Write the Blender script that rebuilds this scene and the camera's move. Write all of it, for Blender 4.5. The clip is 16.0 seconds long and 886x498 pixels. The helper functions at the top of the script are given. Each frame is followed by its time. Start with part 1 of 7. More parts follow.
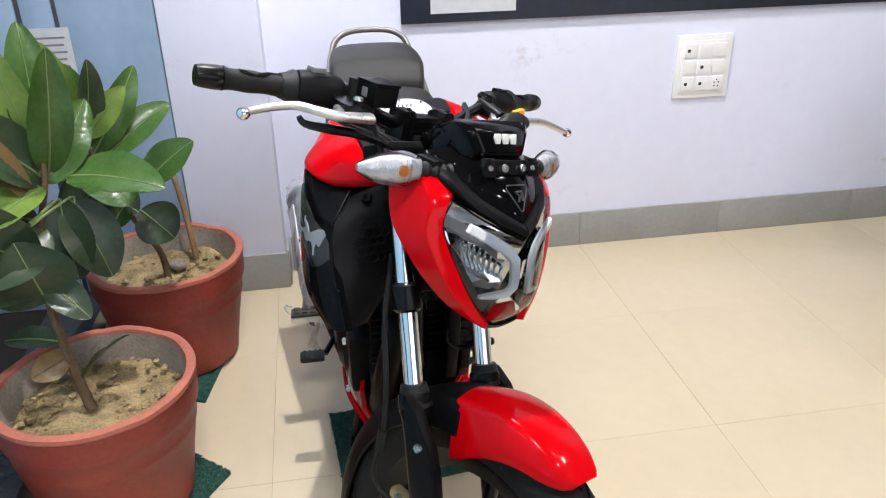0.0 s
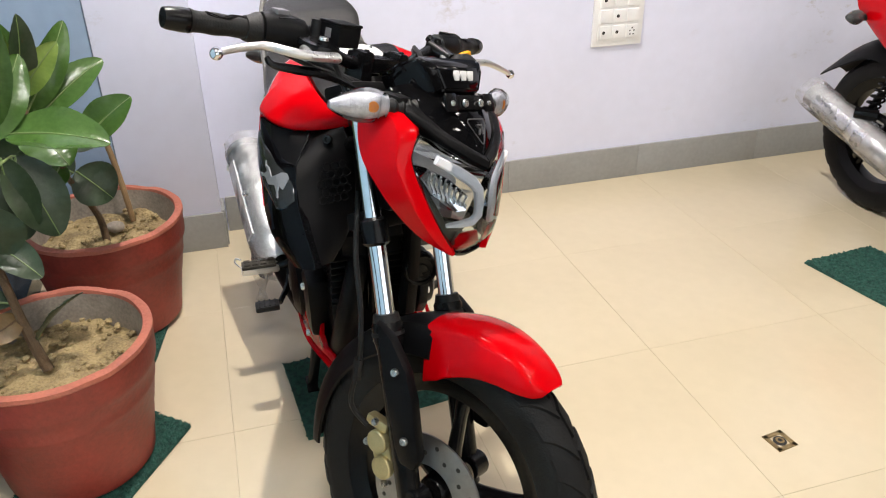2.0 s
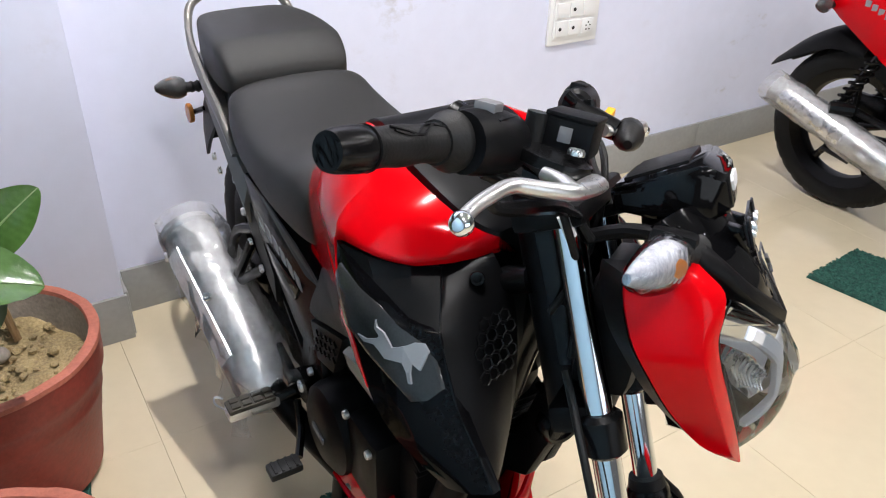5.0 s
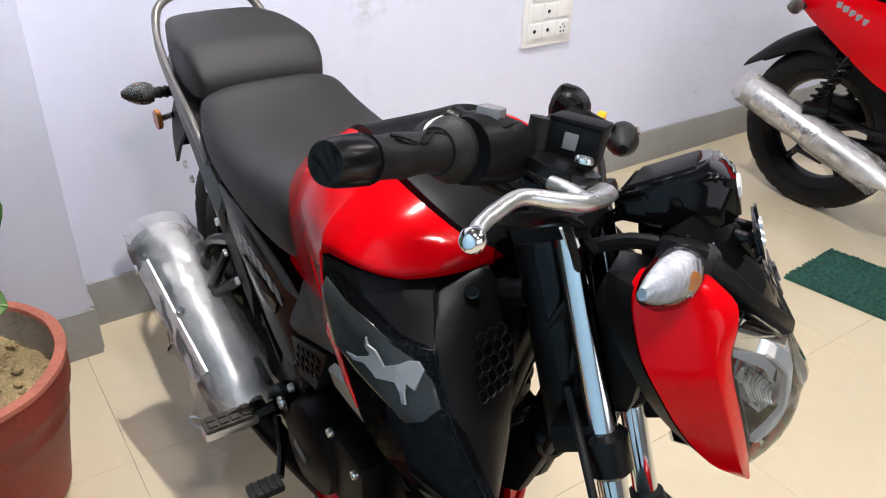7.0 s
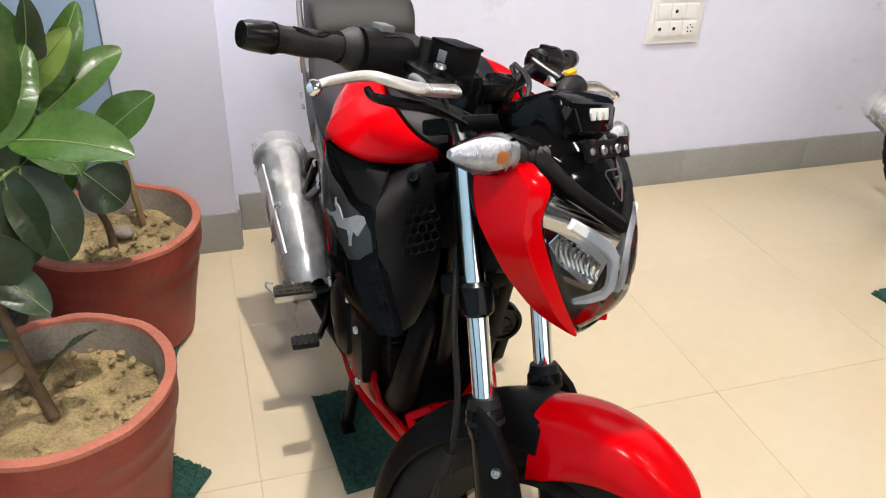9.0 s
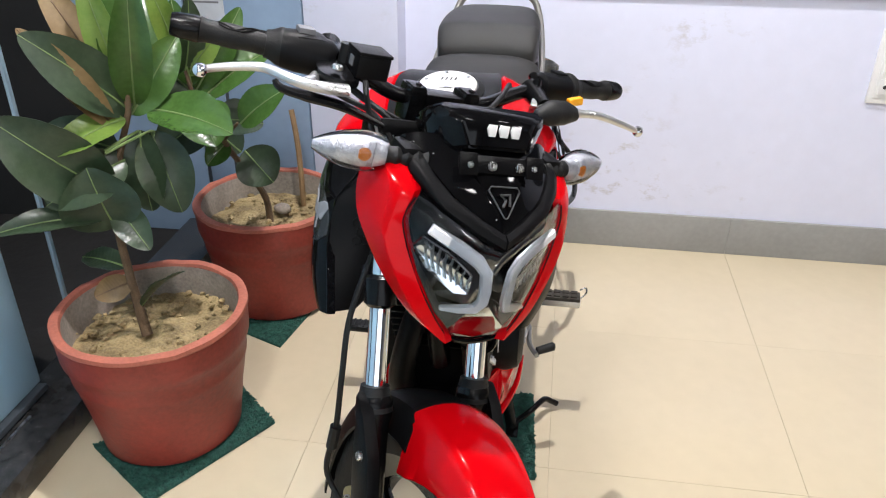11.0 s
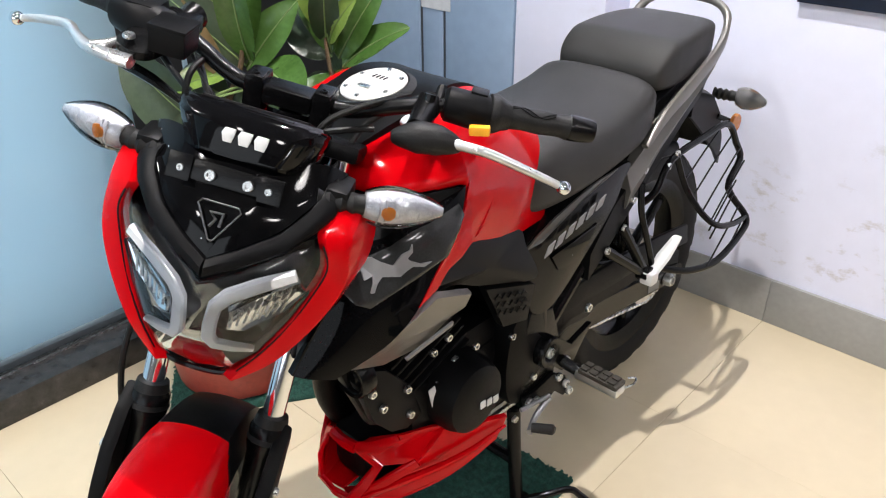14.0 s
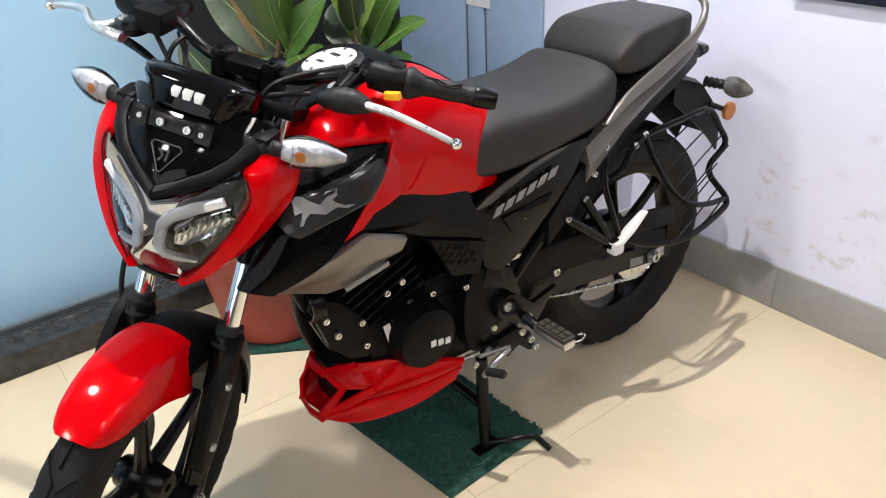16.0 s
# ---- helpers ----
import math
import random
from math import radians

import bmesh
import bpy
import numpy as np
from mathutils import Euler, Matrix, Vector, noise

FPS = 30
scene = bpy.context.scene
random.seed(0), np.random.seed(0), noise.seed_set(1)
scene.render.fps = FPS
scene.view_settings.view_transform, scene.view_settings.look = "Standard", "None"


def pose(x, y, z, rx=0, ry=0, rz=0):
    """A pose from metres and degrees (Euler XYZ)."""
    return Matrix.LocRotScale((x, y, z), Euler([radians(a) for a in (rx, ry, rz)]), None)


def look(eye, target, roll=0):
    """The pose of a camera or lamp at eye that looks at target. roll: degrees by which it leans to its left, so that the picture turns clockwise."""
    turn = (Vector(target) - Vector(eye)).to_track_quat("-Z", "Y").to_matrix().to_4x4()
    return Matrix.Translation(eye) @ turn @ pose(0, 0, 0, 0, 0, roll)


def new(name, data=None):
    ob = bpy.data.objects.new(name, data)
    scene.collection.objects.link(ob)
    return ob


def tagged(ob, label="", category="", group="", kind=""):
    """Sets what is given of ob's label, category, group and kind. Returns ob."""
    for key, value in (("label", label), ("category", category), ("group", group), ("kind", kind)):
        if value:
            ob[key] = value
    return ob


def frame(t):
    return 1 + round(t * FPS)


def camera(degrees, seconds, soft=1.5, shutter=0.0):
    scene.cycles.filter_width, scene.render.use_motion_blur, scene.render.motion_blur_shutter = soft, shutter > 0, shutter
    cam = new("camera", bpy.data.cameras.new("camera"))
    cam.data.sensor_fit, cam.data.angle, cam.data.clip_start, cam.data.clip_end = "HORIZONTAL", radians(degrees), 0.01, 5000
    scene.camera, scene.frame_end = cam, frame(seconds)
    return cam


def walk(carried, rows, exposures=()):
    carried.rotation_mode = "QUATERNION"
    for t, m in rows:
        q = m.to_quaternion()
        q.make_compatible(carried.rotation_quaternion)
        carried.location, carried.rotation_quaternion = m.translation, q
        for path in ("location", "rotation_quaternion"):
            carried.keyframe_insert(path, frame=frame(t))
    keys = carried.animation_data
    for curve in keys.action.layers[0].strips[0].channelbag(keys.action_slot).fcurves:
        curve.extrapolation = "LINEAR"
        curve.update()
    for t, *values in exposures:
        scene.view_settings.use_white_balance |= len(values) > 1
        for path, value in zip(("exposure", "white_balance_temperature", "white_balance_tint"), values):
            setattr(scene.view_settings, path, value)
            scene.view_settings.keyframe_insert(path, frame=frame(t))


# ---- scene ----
cam = camera(59.3, 16.0, 1.15)
PATH = [
    (0, (-0.407, -2.163, 1.385), (-0.117, -0.388, 0.508), -1.1),
    (0.5, (-0.486, -2.251, 1.391), (-0.151, -0.49, 0.504), -1.3),
    (1, (-0.511, -2.285, 1.387), (-0.113, -0.545, 0.485), -1.2),
    (1.5, (-0.513, -2.268, 1.378), (-0.063, -0.556, 0.448), -1.1),
    (2, (-0.512, -2.227, 1.369), (-0.016, -0.543, 0.41), -0.7),
    (2.5, (-0.493, -2.112, 1.359), (0.042, -0.456, 0.373), -0.1),
    (3, (-0.455, -1.902, 1.343), (0.118, -0.265, 0.348), 0.3),
    (3.5, (-0.492, -1.816, 1.331), (0.139, -0.215, 0.312), 0.8),
    (4, (-0.64, -1.746, 1.347), (0.071, -0.188, 0.314), 1.3),
    (4.5, (-0.739, -1.654, 1.35), (0.079, -0.146, 0.323), 1.5),
    (5, (-0.769, -1.479, 1.35), (0.154, -0.032, 0.322), 1.5),
    (5.2, (-0.773, -1.425, 1.356), (0.185, 0.001, 0.334), 1.6),
    (7.3, (-0.766, -1.432, 1.335), (0.226, -0.026, 0.316), 2.0),
    (7.5, (-0.755, -1.485, 1.338), (0.21, -0.059, 0.321), 2.3),
    (8, (-0.738, -1.648, 1.351), (0.126, -0.155, 0.339), 3.0),
    (8.5, (-0.707, -1.802, 1.381), (0.019, -0.237, 0.371), 3.0),
    (9, (-0.618, -1.893, 1.374), (-0.079, -0.264, 0.345), 2.5),
    (9.2, (-0.553, -1.934, 1.344), (-0.088, -0.277, 0.325), 2.4),
    (11.3, (0.024, -2.017, 1.371), (-0.325, -0.291, 0.421), -0.0),
    (11.5, (0.078, -1.946, 1.361), (-0.329, -0.228, 0.422), -0.1),
    (12, (0.195, -1.732, 1.349), (-0.366, -0.066, 0.395), -0.1),
    (12.5, (0.291, -1.524, 1.328), (-0.462, 0.059, 0.366), -0.3),
    (13, (0.404, -1.362, 1.32), (-0.515, 0.124, 0.348), -0.2),
    (13.5, (0.467, -1.355, 1.318), (-0.6, 0.024, 0.338), -0.1),
    (14, (0.603, -1.468, 1.322), (-0.583, -0.192, 0.34), -0.3),
    (14.5, (0.748, -1.525, 1.345), (-0.518, -0.321, 0.373), -0.8),
    (15, (0.881, -1.467, 1.348), (-0.453, -0.338, 0.375), -1.5),
    (15.5, (0.968, -1.418, 1.341), (-0.408, -0.337, 0.371), -2.2),
    (16, (0.989, -1.39, 1.335), (-0.419, -0.345, 0.372), -2.8),
]
# the white balance that the camera drifts through: seconds, stops, kelvin, tint
BALANCE = [(0, 0, 6300, 10), (2, 0, 6800, 10), (4, 0, 6650, 10), (5, 0, 6350, 10), (7.5, 0, 6500, 10), (8, 0, 6700, 10), (9, 0, 6900, 10), (11.5, 0, 6250, 10), (13, 0.13, 6300, 10), (14, 0.17, 6420, 10), (15, 0.12, 6480, 10), (16, 0.12, 6500, 10)]
walk(cam, [(t, look(eye, target, roll)) for t, eye, target, roll in PATH], BALANCE)

# ---- light ----
world = bpy.data.worlds.new("world")
scene.world = world
world.use_nodes = True
wn = world.node_tree.nodes["Background"]
wn.inputs[0].default_value = (0.75, 0.85, 1.0, 1)
wn.inputs[1].default_value = 0.25


def lamp(name, kind, m, energy, colour, size=0.05):
    data = bpy.data.lights.new(name, kind)
    data.energy, data.color = energy, colour
    if kind == "AREA":
        data.shape, data.size, data.size_y = "RECTANGLE", size[0], size[1]
    elif kind == "SPOT":
        data.shadow_soft_size, data.spot_size, data.spot_blend = size, radians(165), 0.35
    else:
        data.shadow_soft_size = size
    ob = new(name, data)
    ob.matrix_world = m
    return ob


CEIL = 2.9
WARM, COOL = (1.0, 0.955, 0.93), (0.88, 0.94, 1.0)
# the downlight over the motorcycle, which throws the shadows
LAMPS = [(-0.16, -0.4, 218), (-0.45, -1.9, 128), (2.1, -0.8, 34), (1.3, -2.1, 40), (2.9, -2.0, 45), (0.2, -3.6, 50), (3.4, -0.5, 50)]
for lx, ly, watt in LAMPS:
    lamp("downlight_lamp", "SPOT", look((lx, ly, CEIL - 0.06), (lx, ly, 0)), watt, WARM, 0.02 if watt > 150 else 0.14)
# cool fill lamp added behind the camera, before a solid wall
lamp("rear_fill", "AREA", look((1.4, -5.3, 1.7), (1.2, 0, 0.9)), 45, COOL, (4.0, 2.0))

# ---- materials ----


def material(name, base, rough=0.5, metal=0.0, vary=0.0, scale=8.0, bump=0.0, bump_scale=60.0, coat=0.0, second=None, spec=0.5):
    """A surface with noise at two scales in its colour, and fine relief."""
    m = bpy.data.materials.new(name)
    m.use_nodes = True
    nt = m.node_tree
    b = nt.nodes["Principled BSDF"]
    b.inputs["Base Color"].default_value = (*base, 1)
    b.inputs["Roughness"].default_value = rough
    b.inputs["Metallic"].default_value = metal
    b.inputs["Coat Weight"].default_value = coat
    b.inputs["Coat Roughness"].default_value = 0.04
    b.inputs["Specular IOR Level"].default_value = spec
    co = nt.nodes.new("ShaderNodeTexCoord")
    if vary or second:
        n1, n2 = nt.nodes.new("ShaderNodeTexNoise"), nt.nodes.new("ShaderNodeTexNoise")
        n1.inputs["Scale"].default_value, n2.inputs["Scale"].default_value = scale, scale * 11
        n1.inputs["Detail"].default_value, n2.inputs["Detail"].default_value = 5, 3
        add = nt.nodes.new("ShaderNodeMath")
        add.operation = "MULTIPLY_ADD"
        add.inputs[1].default_value = 0.4
        mul = nt.nodes.new("ShaderNodeMath")
        mul.operation = "MULTIPLY"
        mul.inputs[1].default_value = 0.6
        for n in (n1, n2):
            nt.links.new(co.outputs["Object"], n.inputs["Vector"])
        nt.links.new(n1.outputs["Fac"], mul.inputs[0])
        nt.links.new(n2.outputs["Fac"], add.inputs[0])
        nt.links.new(mul.outputs[0], add.inputs[2])
        ramp = nt.nodes.new("ShaderNodeValToRGB")
        hi = second or tuple(min(1.0, c * (1 + vary)) for c in base)
        lo = base if second else tuple(c * (1 - vary) for c in base)
        ramp.color_ramp.elements[0].position, ramp.color_ramp.elements[1].position = 0.32, 0.68
        ramp.color_ramp.elements[0].color, ramp.color_ramp.elements[1].color = (*lo, 1), (*hi, 1)
        nt.links.new(add.outputs[0], ramp.inputs[0])
        nt.links.new(ramp.outputs[0], b.inputs["Base Color"])
        rr = nt.nodes.new("ShaderNodeMapRange")
        rr.inputs["To Min"].default_value, rr.inputs["To Max"].default_value = max(0.02, rough * 0.8), min(1.0, rough * 1.25)
        nt.links.new(add.outputs[0], rr.inputs["Value"])
        nt.links.new(rr.outputs[0], b.inputs["Roughness"])
    if bump:
        n3 = nt.nodes.new("ShaderNodeTexNoise")
        n3.inputs["Scale"].default_value, n3.inputs["Detail"].default_value = bump_scale, 4
        nt.links.new(co.outputs["Object"], n3.inputs["Vector"])
        bp = nt.nodes.new("ShaderNodeBump")
        bp.inputs["Strength"].default_value, bp.inputs["Distance"].default_value = bump, 0.01
        nt.links.new(n3.outputs["Fac"], bp.inputs["Height"])
        nt.links.new(bp.outputs[0], b.inputs["Normal"])
    return m


def clear(name, tint, gloss_rough=0.02, ior=1.45):
    """A clear shell: lets light straight through, and mirrors by its Fresnel share."""
    m = bpy.data.materials.new(name)
    m.use_nodes = True
    nt = m.node_tree
    nt.nodes.remove(nt.nodes["Principled BSDF"])
    out = nt.nodes["Material Output"]
    tr, gl, mix, fr = (nt.nodes.new(k) for k in ("ShaderNodeBsdfTransparent", "ShaderNodeBsdfGlossy", "ShaderNodeMixShader", "ShaderNodeFresnel"))
    tr.inputs[0].default_value = (*tint, 1)
    gl.inputs["Roughness"].default_value = gloss_rough
    fr.inputs["IOR"].default_value = ior
    for a, z in ((fr.outputs[0], mix.inputs[0]), (tr.outputs[0], mix.inputs[1]), (gl.outputs[0], mix.inputs[2]), (mix.outputs[0], out.inputs[0])):
        nt.links.new(a, z)
    return m


RED = material("red_paint", (0.53, 0.0006, 0.0035), 0.16, coat=0.22, spec=0.04, vary=0.05, scale=3)
GLOSS = material("gloss_black_plastic", (0.003, 0.003, 0.0035), 0.06, coat=0.0, spec=0.2, vary=0.2, scale=20)
# copy of the gloss black with its reflections turned down, for the shrouds
DIMGLOSS = material("gloss_black_dimmed", (0.0025, 0.0025, 0.003), 0.05, spec=0.1, vary=0.2, scale=20)
MATTE = material("matte_black_plastic", (0.0045, 0.0045, 0.005), 0.38, spec=0.11, vary=0.25, scale=30, bump=0.06, bump_scale=900)
SATIN = material("satin_black_metal", (0.0036, 0.0036, 0.004), 0.24, spec=0.22, vary=0.3, scale=25, bump=0.03, bump_scale=400)
CASTING = material("black_painted_casting", (0.0035, 0.0035, 0.004), 0.42, spec=0.12, vary=0.3, scale=30, bump=0.12, bump_scale=500)
SILVER = material("silver_grey_paint", (0.2, 0.19, 0.175), 0.35, metal=0.55, vary=0.06, scale=6)
SMOKEDPLATE = material("smoked_emblem_plate", (0.028, 0.029, 0.03), 0.1, spec=0.3, vary=0.25, scale=30)
TAILGREY = material("dark_grey_paint", (0.03, 0.031, 0.033), 0.16, metal=0.0, spec=0.4, vary=0.1, scale=6)
VINYL = material("seat_vinyl", (0.0235, 0.0228, 0.0218), 0.48, spec=0.34, vary=0.15, scale=12, bump=0.18, bump_scale=1100)
RUBBER = material("rubber", (0.007, 0.007, 0.0072), 0.5, spec=0.3, vary=0.3, scale=30, bump=0.1, bump_scale=300)
PEGRUBBER = material("dusty_peg_rubber", (0.045, 0.04, 0.033), 0.6, vary=0.35, scale=60, spec=0.25)
DIMSILVER = material("dim_silver_stripe", (0.1, 0.096, 0.09), 0.3, metal=0.35, vary=0.12, scale=20)
TYRE = material("tyre_rubber", (0.0075, 0.0075, 0.0075), 0.6, spec=0.22, vary=0.35, scale=18, bump=0.15, bump_scale=260)
CHROME = material("chrome", (0.82, 0.84, 0.87), 0.08, metal=1.0, vary=0.04, scale=14)
WRAPPED = material("silencer_paint", (0.7, 0.7, 0.71), 0.22, metal=0.3, vary=0.2, scale=26, bump=0.4, bump_scale=34, coat=0.5)
INDICATOR = material("indicator_reflector", (0.45, 0.45, 0.49), 0.16, metal=0.3, second=(0.9, 0.89, 0.93), scale=60, bump=0.4, bump_scale=90)
DISC = material("dull_steel_disc", (0.3, 0.3, 0.3), 0.35, metal=0.9, vary=0.15, scale=40)
STEEL = material("brushed_steel", (0.66, 0.66, 0.65), 0.27, metal=1.0, vary=0.12, scale=40)
ALU = material("cast_aluminium", (0.66, 0.66, 0.66), 0.28, metal=0.9, vary=0.08, scale=30, bump=0.05, bump_scale=400)
CAPMETAL = material("filler_cap_metal", (0.72, 0.71, 0.68), 0.4, metal=0.35, vary=0.05, scale=30)
GOLD = material("pale_gold_metal", (0.5, 0.42, 0.22), 0.38, metal=0.7, vary=0.15, scale=30)
DRL = material("light_guide_white", (0.74, 0.75, 0.79), 0.3, vary=0.02)
AMBER = material("amber_plastic", (0.8, 0.25, 0.03), 0.3, vary=0.08)
YELLOW = material("yellow_plastic", (0.85, 0.38, 0.01), 0.4, vary=0.06)
ORANGE = material("orange_reflector", (0.5, 0.17, 0.03), 0.25, vary=0.15, scale=200)
MARK = material("silver_lettering", (0.68, 0.68, 0.68), 0.4, vary=0.05)
MARKMID = material("silver_grey_lettering", (0.24, 0.24, 0.25), 0.4, metal=0.2, vary=0.06)
MARKDARK = material("dark_grey_emblem", (0.06, 0.06, 0.065), 0.35, vary=0.06)
MARKDIM = material("grey_lettering", (0.16, 0.16, 0.17), 0.35, vary=0.06)
INK = material("black_marker_ink", (0.01, 0.01, 0.01), 0.5)
LENS = clear("clear_lens", (0.93, 0.95, 0.97), 0.02, 1.45)
SMOKED = clear("smoked_film", (0.62, 0.64, 0.66), 0.06)


def film(name):
    """Thin crinkled packing film: mostly clear, with a milky share and sharp glints."""
    m = clear(name, (0.93, 0.93, 0.93), 0.08, 1.5)
    nt = m.node_tree
    out = nt.nodes["Material Output"]
    src = out.inputs[0].links[0].from_socket
    df, mix, co, no, rp, bp = (nt.nodes.new(k) for k in ("ShaderNodeBsdfDiffuse", "ShaderNodeMixShader", "ShaderNodeTexCoord", "ShaderNodeTexNoise", "ShaderNodeValToRGB", "ShaderNodeBump"))
    df.inputs[0].default_value = (0.9, 0.9, 0.92, 1)
    no.inputs["Scale"].default_value, no.inputs["Detail"].default_value, no.inputs["Distortion"].default_value = 16, 5, 2.0
    rp.color_ramp.elements[0].position, rp.color_ramp.elements[1].position = 0.4, 0.75
    rp.color_ramp.elements[0].color, rp.color_ramp.elements[1].color = (0.03, 0.03, 0.03, 1), (0.26, 0.26, 0.26, 1)
    bp.inputs["Strength"].default_value, bp.inputs["Distance"].default_value = 0.4, 0.01
    gl = [n for n in nt.nodes if n.type == "BSDF_GLOSSY"][0]
    for a, z in ((co.outputs["Object"], no.inputs["Vector"]), (no.outputs["Fac"], rp.inputs[0]), (rp.outputs[0], mix.inputs[0]), (no.outputs["Fac"], bp.inputs["Height"]), (bp.outputs[0], gl.inputs["Normal"]), (src, mix.inputs[1]), (df.outputs[0], mix.inputs[2]), (mix.outputs[0], out.inputs[0])):
        nt.links.new(a, z)
    return m


FILM = film("plastic_film")
TERRACOTTA = material("terracotta_paint", (0.265, 0.038, 0.026), 0.48, vary=0.3, scale=7, bump=0.1, bump_scale=80)
RIMCLAY = material("worn_terracotta_rim", (0.42, 0.13, 0.085), 0.65, vary=0.25, scale=12, bump=0.2, bump_scale=90)
INNERCLAY = material("weathered_clay", (0.3, 0.26, 0.22), 0.8, vary=0.35, scale=12, bump=0.2, bump_scale=90)
SOIL = material("dry_soil", (0.16, 0.115, 0.055), 0.95, second=(0.5, 0.38, 0.19), scale=16, bump=1.0, bump_scale=70)
LEAF = material("rubber_plant_leaf", (0.032, 0.08, 0.015), 0.24, second=(0.075, 0.15, 0.035), scale=7, bump=0.1, bump_scale=60)
LEAFDARK = material("old_leaf", (0.02, 0.038, 0.018), 0.32, second=(0.045, 0.07, 0.036), scale=7, bump=0.1, bump_scale=60)
LEAFYOUNG = material("young_leaf", (0.11, 0.2, 0.03), 0.3, second=(0.2, 0.28, 0.06), scale=9, bump=0.1, bump_scale=60)
LEAFBACK = material("brown_leaf_underside", (0.13, 0.08, 0.03), 0.5, second=(0.2, 0.13, 0.05), scale=9)
MIDRIB = material("leaf_midrib", (0.17, 0.24, 0.085), 0.45, vary=0.1)
STEM = material("woody_stem", (0.12, 0.075, 0.04), 0.8, vary=0.35, scale=40, bump=0.4, bump_scale=150)
WALLPAINT = material("white_wall_paint", (0.7, 0.72, 0.87), 0.6, vary=0.035, scale=1.6, bump=0.03, bump_scale=40)


def scuff(m):
    """Adds faint grey scuffs and brownish smears to a paint."""
    nt = m.node_tree
    b = nt.nodes["Principled BSDF"]
    src = b.inputs["Base Color"].links[0].from_socket
    co, mp, n1, n2, r1, r2, mu, mix = (nt.nodes.new(k) for k in ("ShaderNodeTexCoord", "ShaderNodeMapping", "ShaderNodeTexNoise", "ShaderNodeTexNoise", "ShaderNodeValToRGB", "ShaderNodeValToRGB", "ShaderNodeMath", "ShaderNodeMix"))
    mp.inputs["Scale"].default_value = (7, 7, 11)
    n1.inputs["Scale"].default_value, n1.inputs["Detail"].default_value, n1.inputs["Roughness"].default_value = 1.0, 8, 0.75
    n2.inputs["Scale"].default_value, n2.inputs["Detail"].default_value = 1.7, 2
    r1.color_ramp.elements[0].position, r1.color_ramp.elements[1].position = 0.55, 0.72
    r2.color_ramp.elements[0].position, r2.color_ramp.elements[1].position = 0.52, 0.66
    mu.operation = "MULTIPLY"
    mix.data_type = "RGBA"
    mix.inputs["B"].default_value = (0.4, 0.36, 0.33, 1)
    for a, z in ((co.outputs["Object"], mp.inputs[0]), (mp.outputs[0], n1.inputs["Vector"]), (co.outputs["Object"], n2.inputs["Vector"]), (n1.outputs["Fac"], r1.inputs[0]), (n2.outputs["Fac"], r2.inputs[0]), (r1.outputs[0], mu.inputs[0]), (r2.outputs[0], mu.inputs[1]), (mu.outputs[0], mix.inputs["Factor"]), (src, mix.inputs["A"]), (mix.outputs["Result"], b.inputs["Base Color"])):
        nt.links.new(a, z)


scuff(WALLPAINT)


def dust_glints(m, size, share):
    """Scattered dust specks on a dark gloss surface, the lamps' sparkle on them painted pale."""
    nt = m.node_tree
    b = nt.nodes["Principled BSDF"]
    src = b.inputs["Base Color"].links[0].from_socket
    co, vo, lt, sep, gt, mu, mix = (nt.nodes.new(k) for k in ("ShaderNodeTexCoord", "ShaderNodeTexVoronoi", "ShaderNodeMath", "ShaderNodeSeparateColor", "ShaderNodeMath", "ShaderNodeMath", "ShaderNodeMix"))
    vo.inputs["Scale"].default_value = size
    lt.operation, gt.operation, mu.operation = "LESS_THAN", "GREATER_THAN", "MULTIPLY"
    lt.inputs[1].default_value, gt.inputs[1].default_value = 0.11, 1 - share
    mix.data_type = "RGBA"
    mix.inputs["B"].default_value = (0.55, 0.56, 0.58, 1)
    for a, z in ((co.outputs["Object"], vo.inputs["Vector"]), (vo.outputs["Distance"], lt.inputs[0]), (vo.outputs["Color"], sep.inputs[0]), (sep.outputs[0], gt.inputs[0]), (lt.outputs[0], mu.inputs[0]), (gt.outputs[0], mu.inputs[1]), (mu.outputs[0], mix.inputs["Factor"]), (src, mix.inputs["A"]), (mix.outputs["Result"], b.inputs["Base Color"])):
        nt.links.new(a, z)


dust_glints(GLOSS, 120, 0.07)
SKIRT = material("grey_skirting_tile", (0.3, 0.3, 0.29), 0.35, vary=0.1, scale=5)
TILE = material("cream_floor_tile", (0.63, 0.54, 0.378), 0.16, vary=0.04, scale=1.8, spec=0.4)
GROUT = material("tile_joint", (0.6, 0.51, 0.37), 0.5, vary=0.12)
GRANITE = material("black_granite", (0.012, 0.012, 0.013), 0.25, second=(0.05, 0.05, 0.05), scale=35)
MATGREEN = material("green_coir_mat", (0.005, 0.045, 0.033), 0.95, second=(0.05, 0.19, 0.145), scale=75, bump=1.0, bump_scale=350)
SWITCHWHITE = material("switch_plastic", (0.78, 0.78, 0.78), 0.35, vary=0.02)
DARKHOLE = material("socket_hole", (0.02, 0.02, 0.02), 0.6)
BOARDBLUE = material("dark_navy_board", (0.012, 0.018, 0.035), 0.4, vary=0.3, scale=30)
PAPER = material("printed_paper", (0.5, 0.52, 0.55), 0.6, vary=0.1, scale=30)
BRASS = material("tarnished_brass", (0.3, 0.22, 0.11), 0.45, metal=0.7, vary=0.3, scale=60)
# greys of the unseen surfaces, kept low so the gloss black mirrors little
CEILPAINT = material("ceiling_paint", (0.16, 0.16, 0.165), 0.7, vary=0.1)
FARPAINT = material("grey_wall_paint", (0.13, 0.13, 0.135), 0.6, vary=0.06)
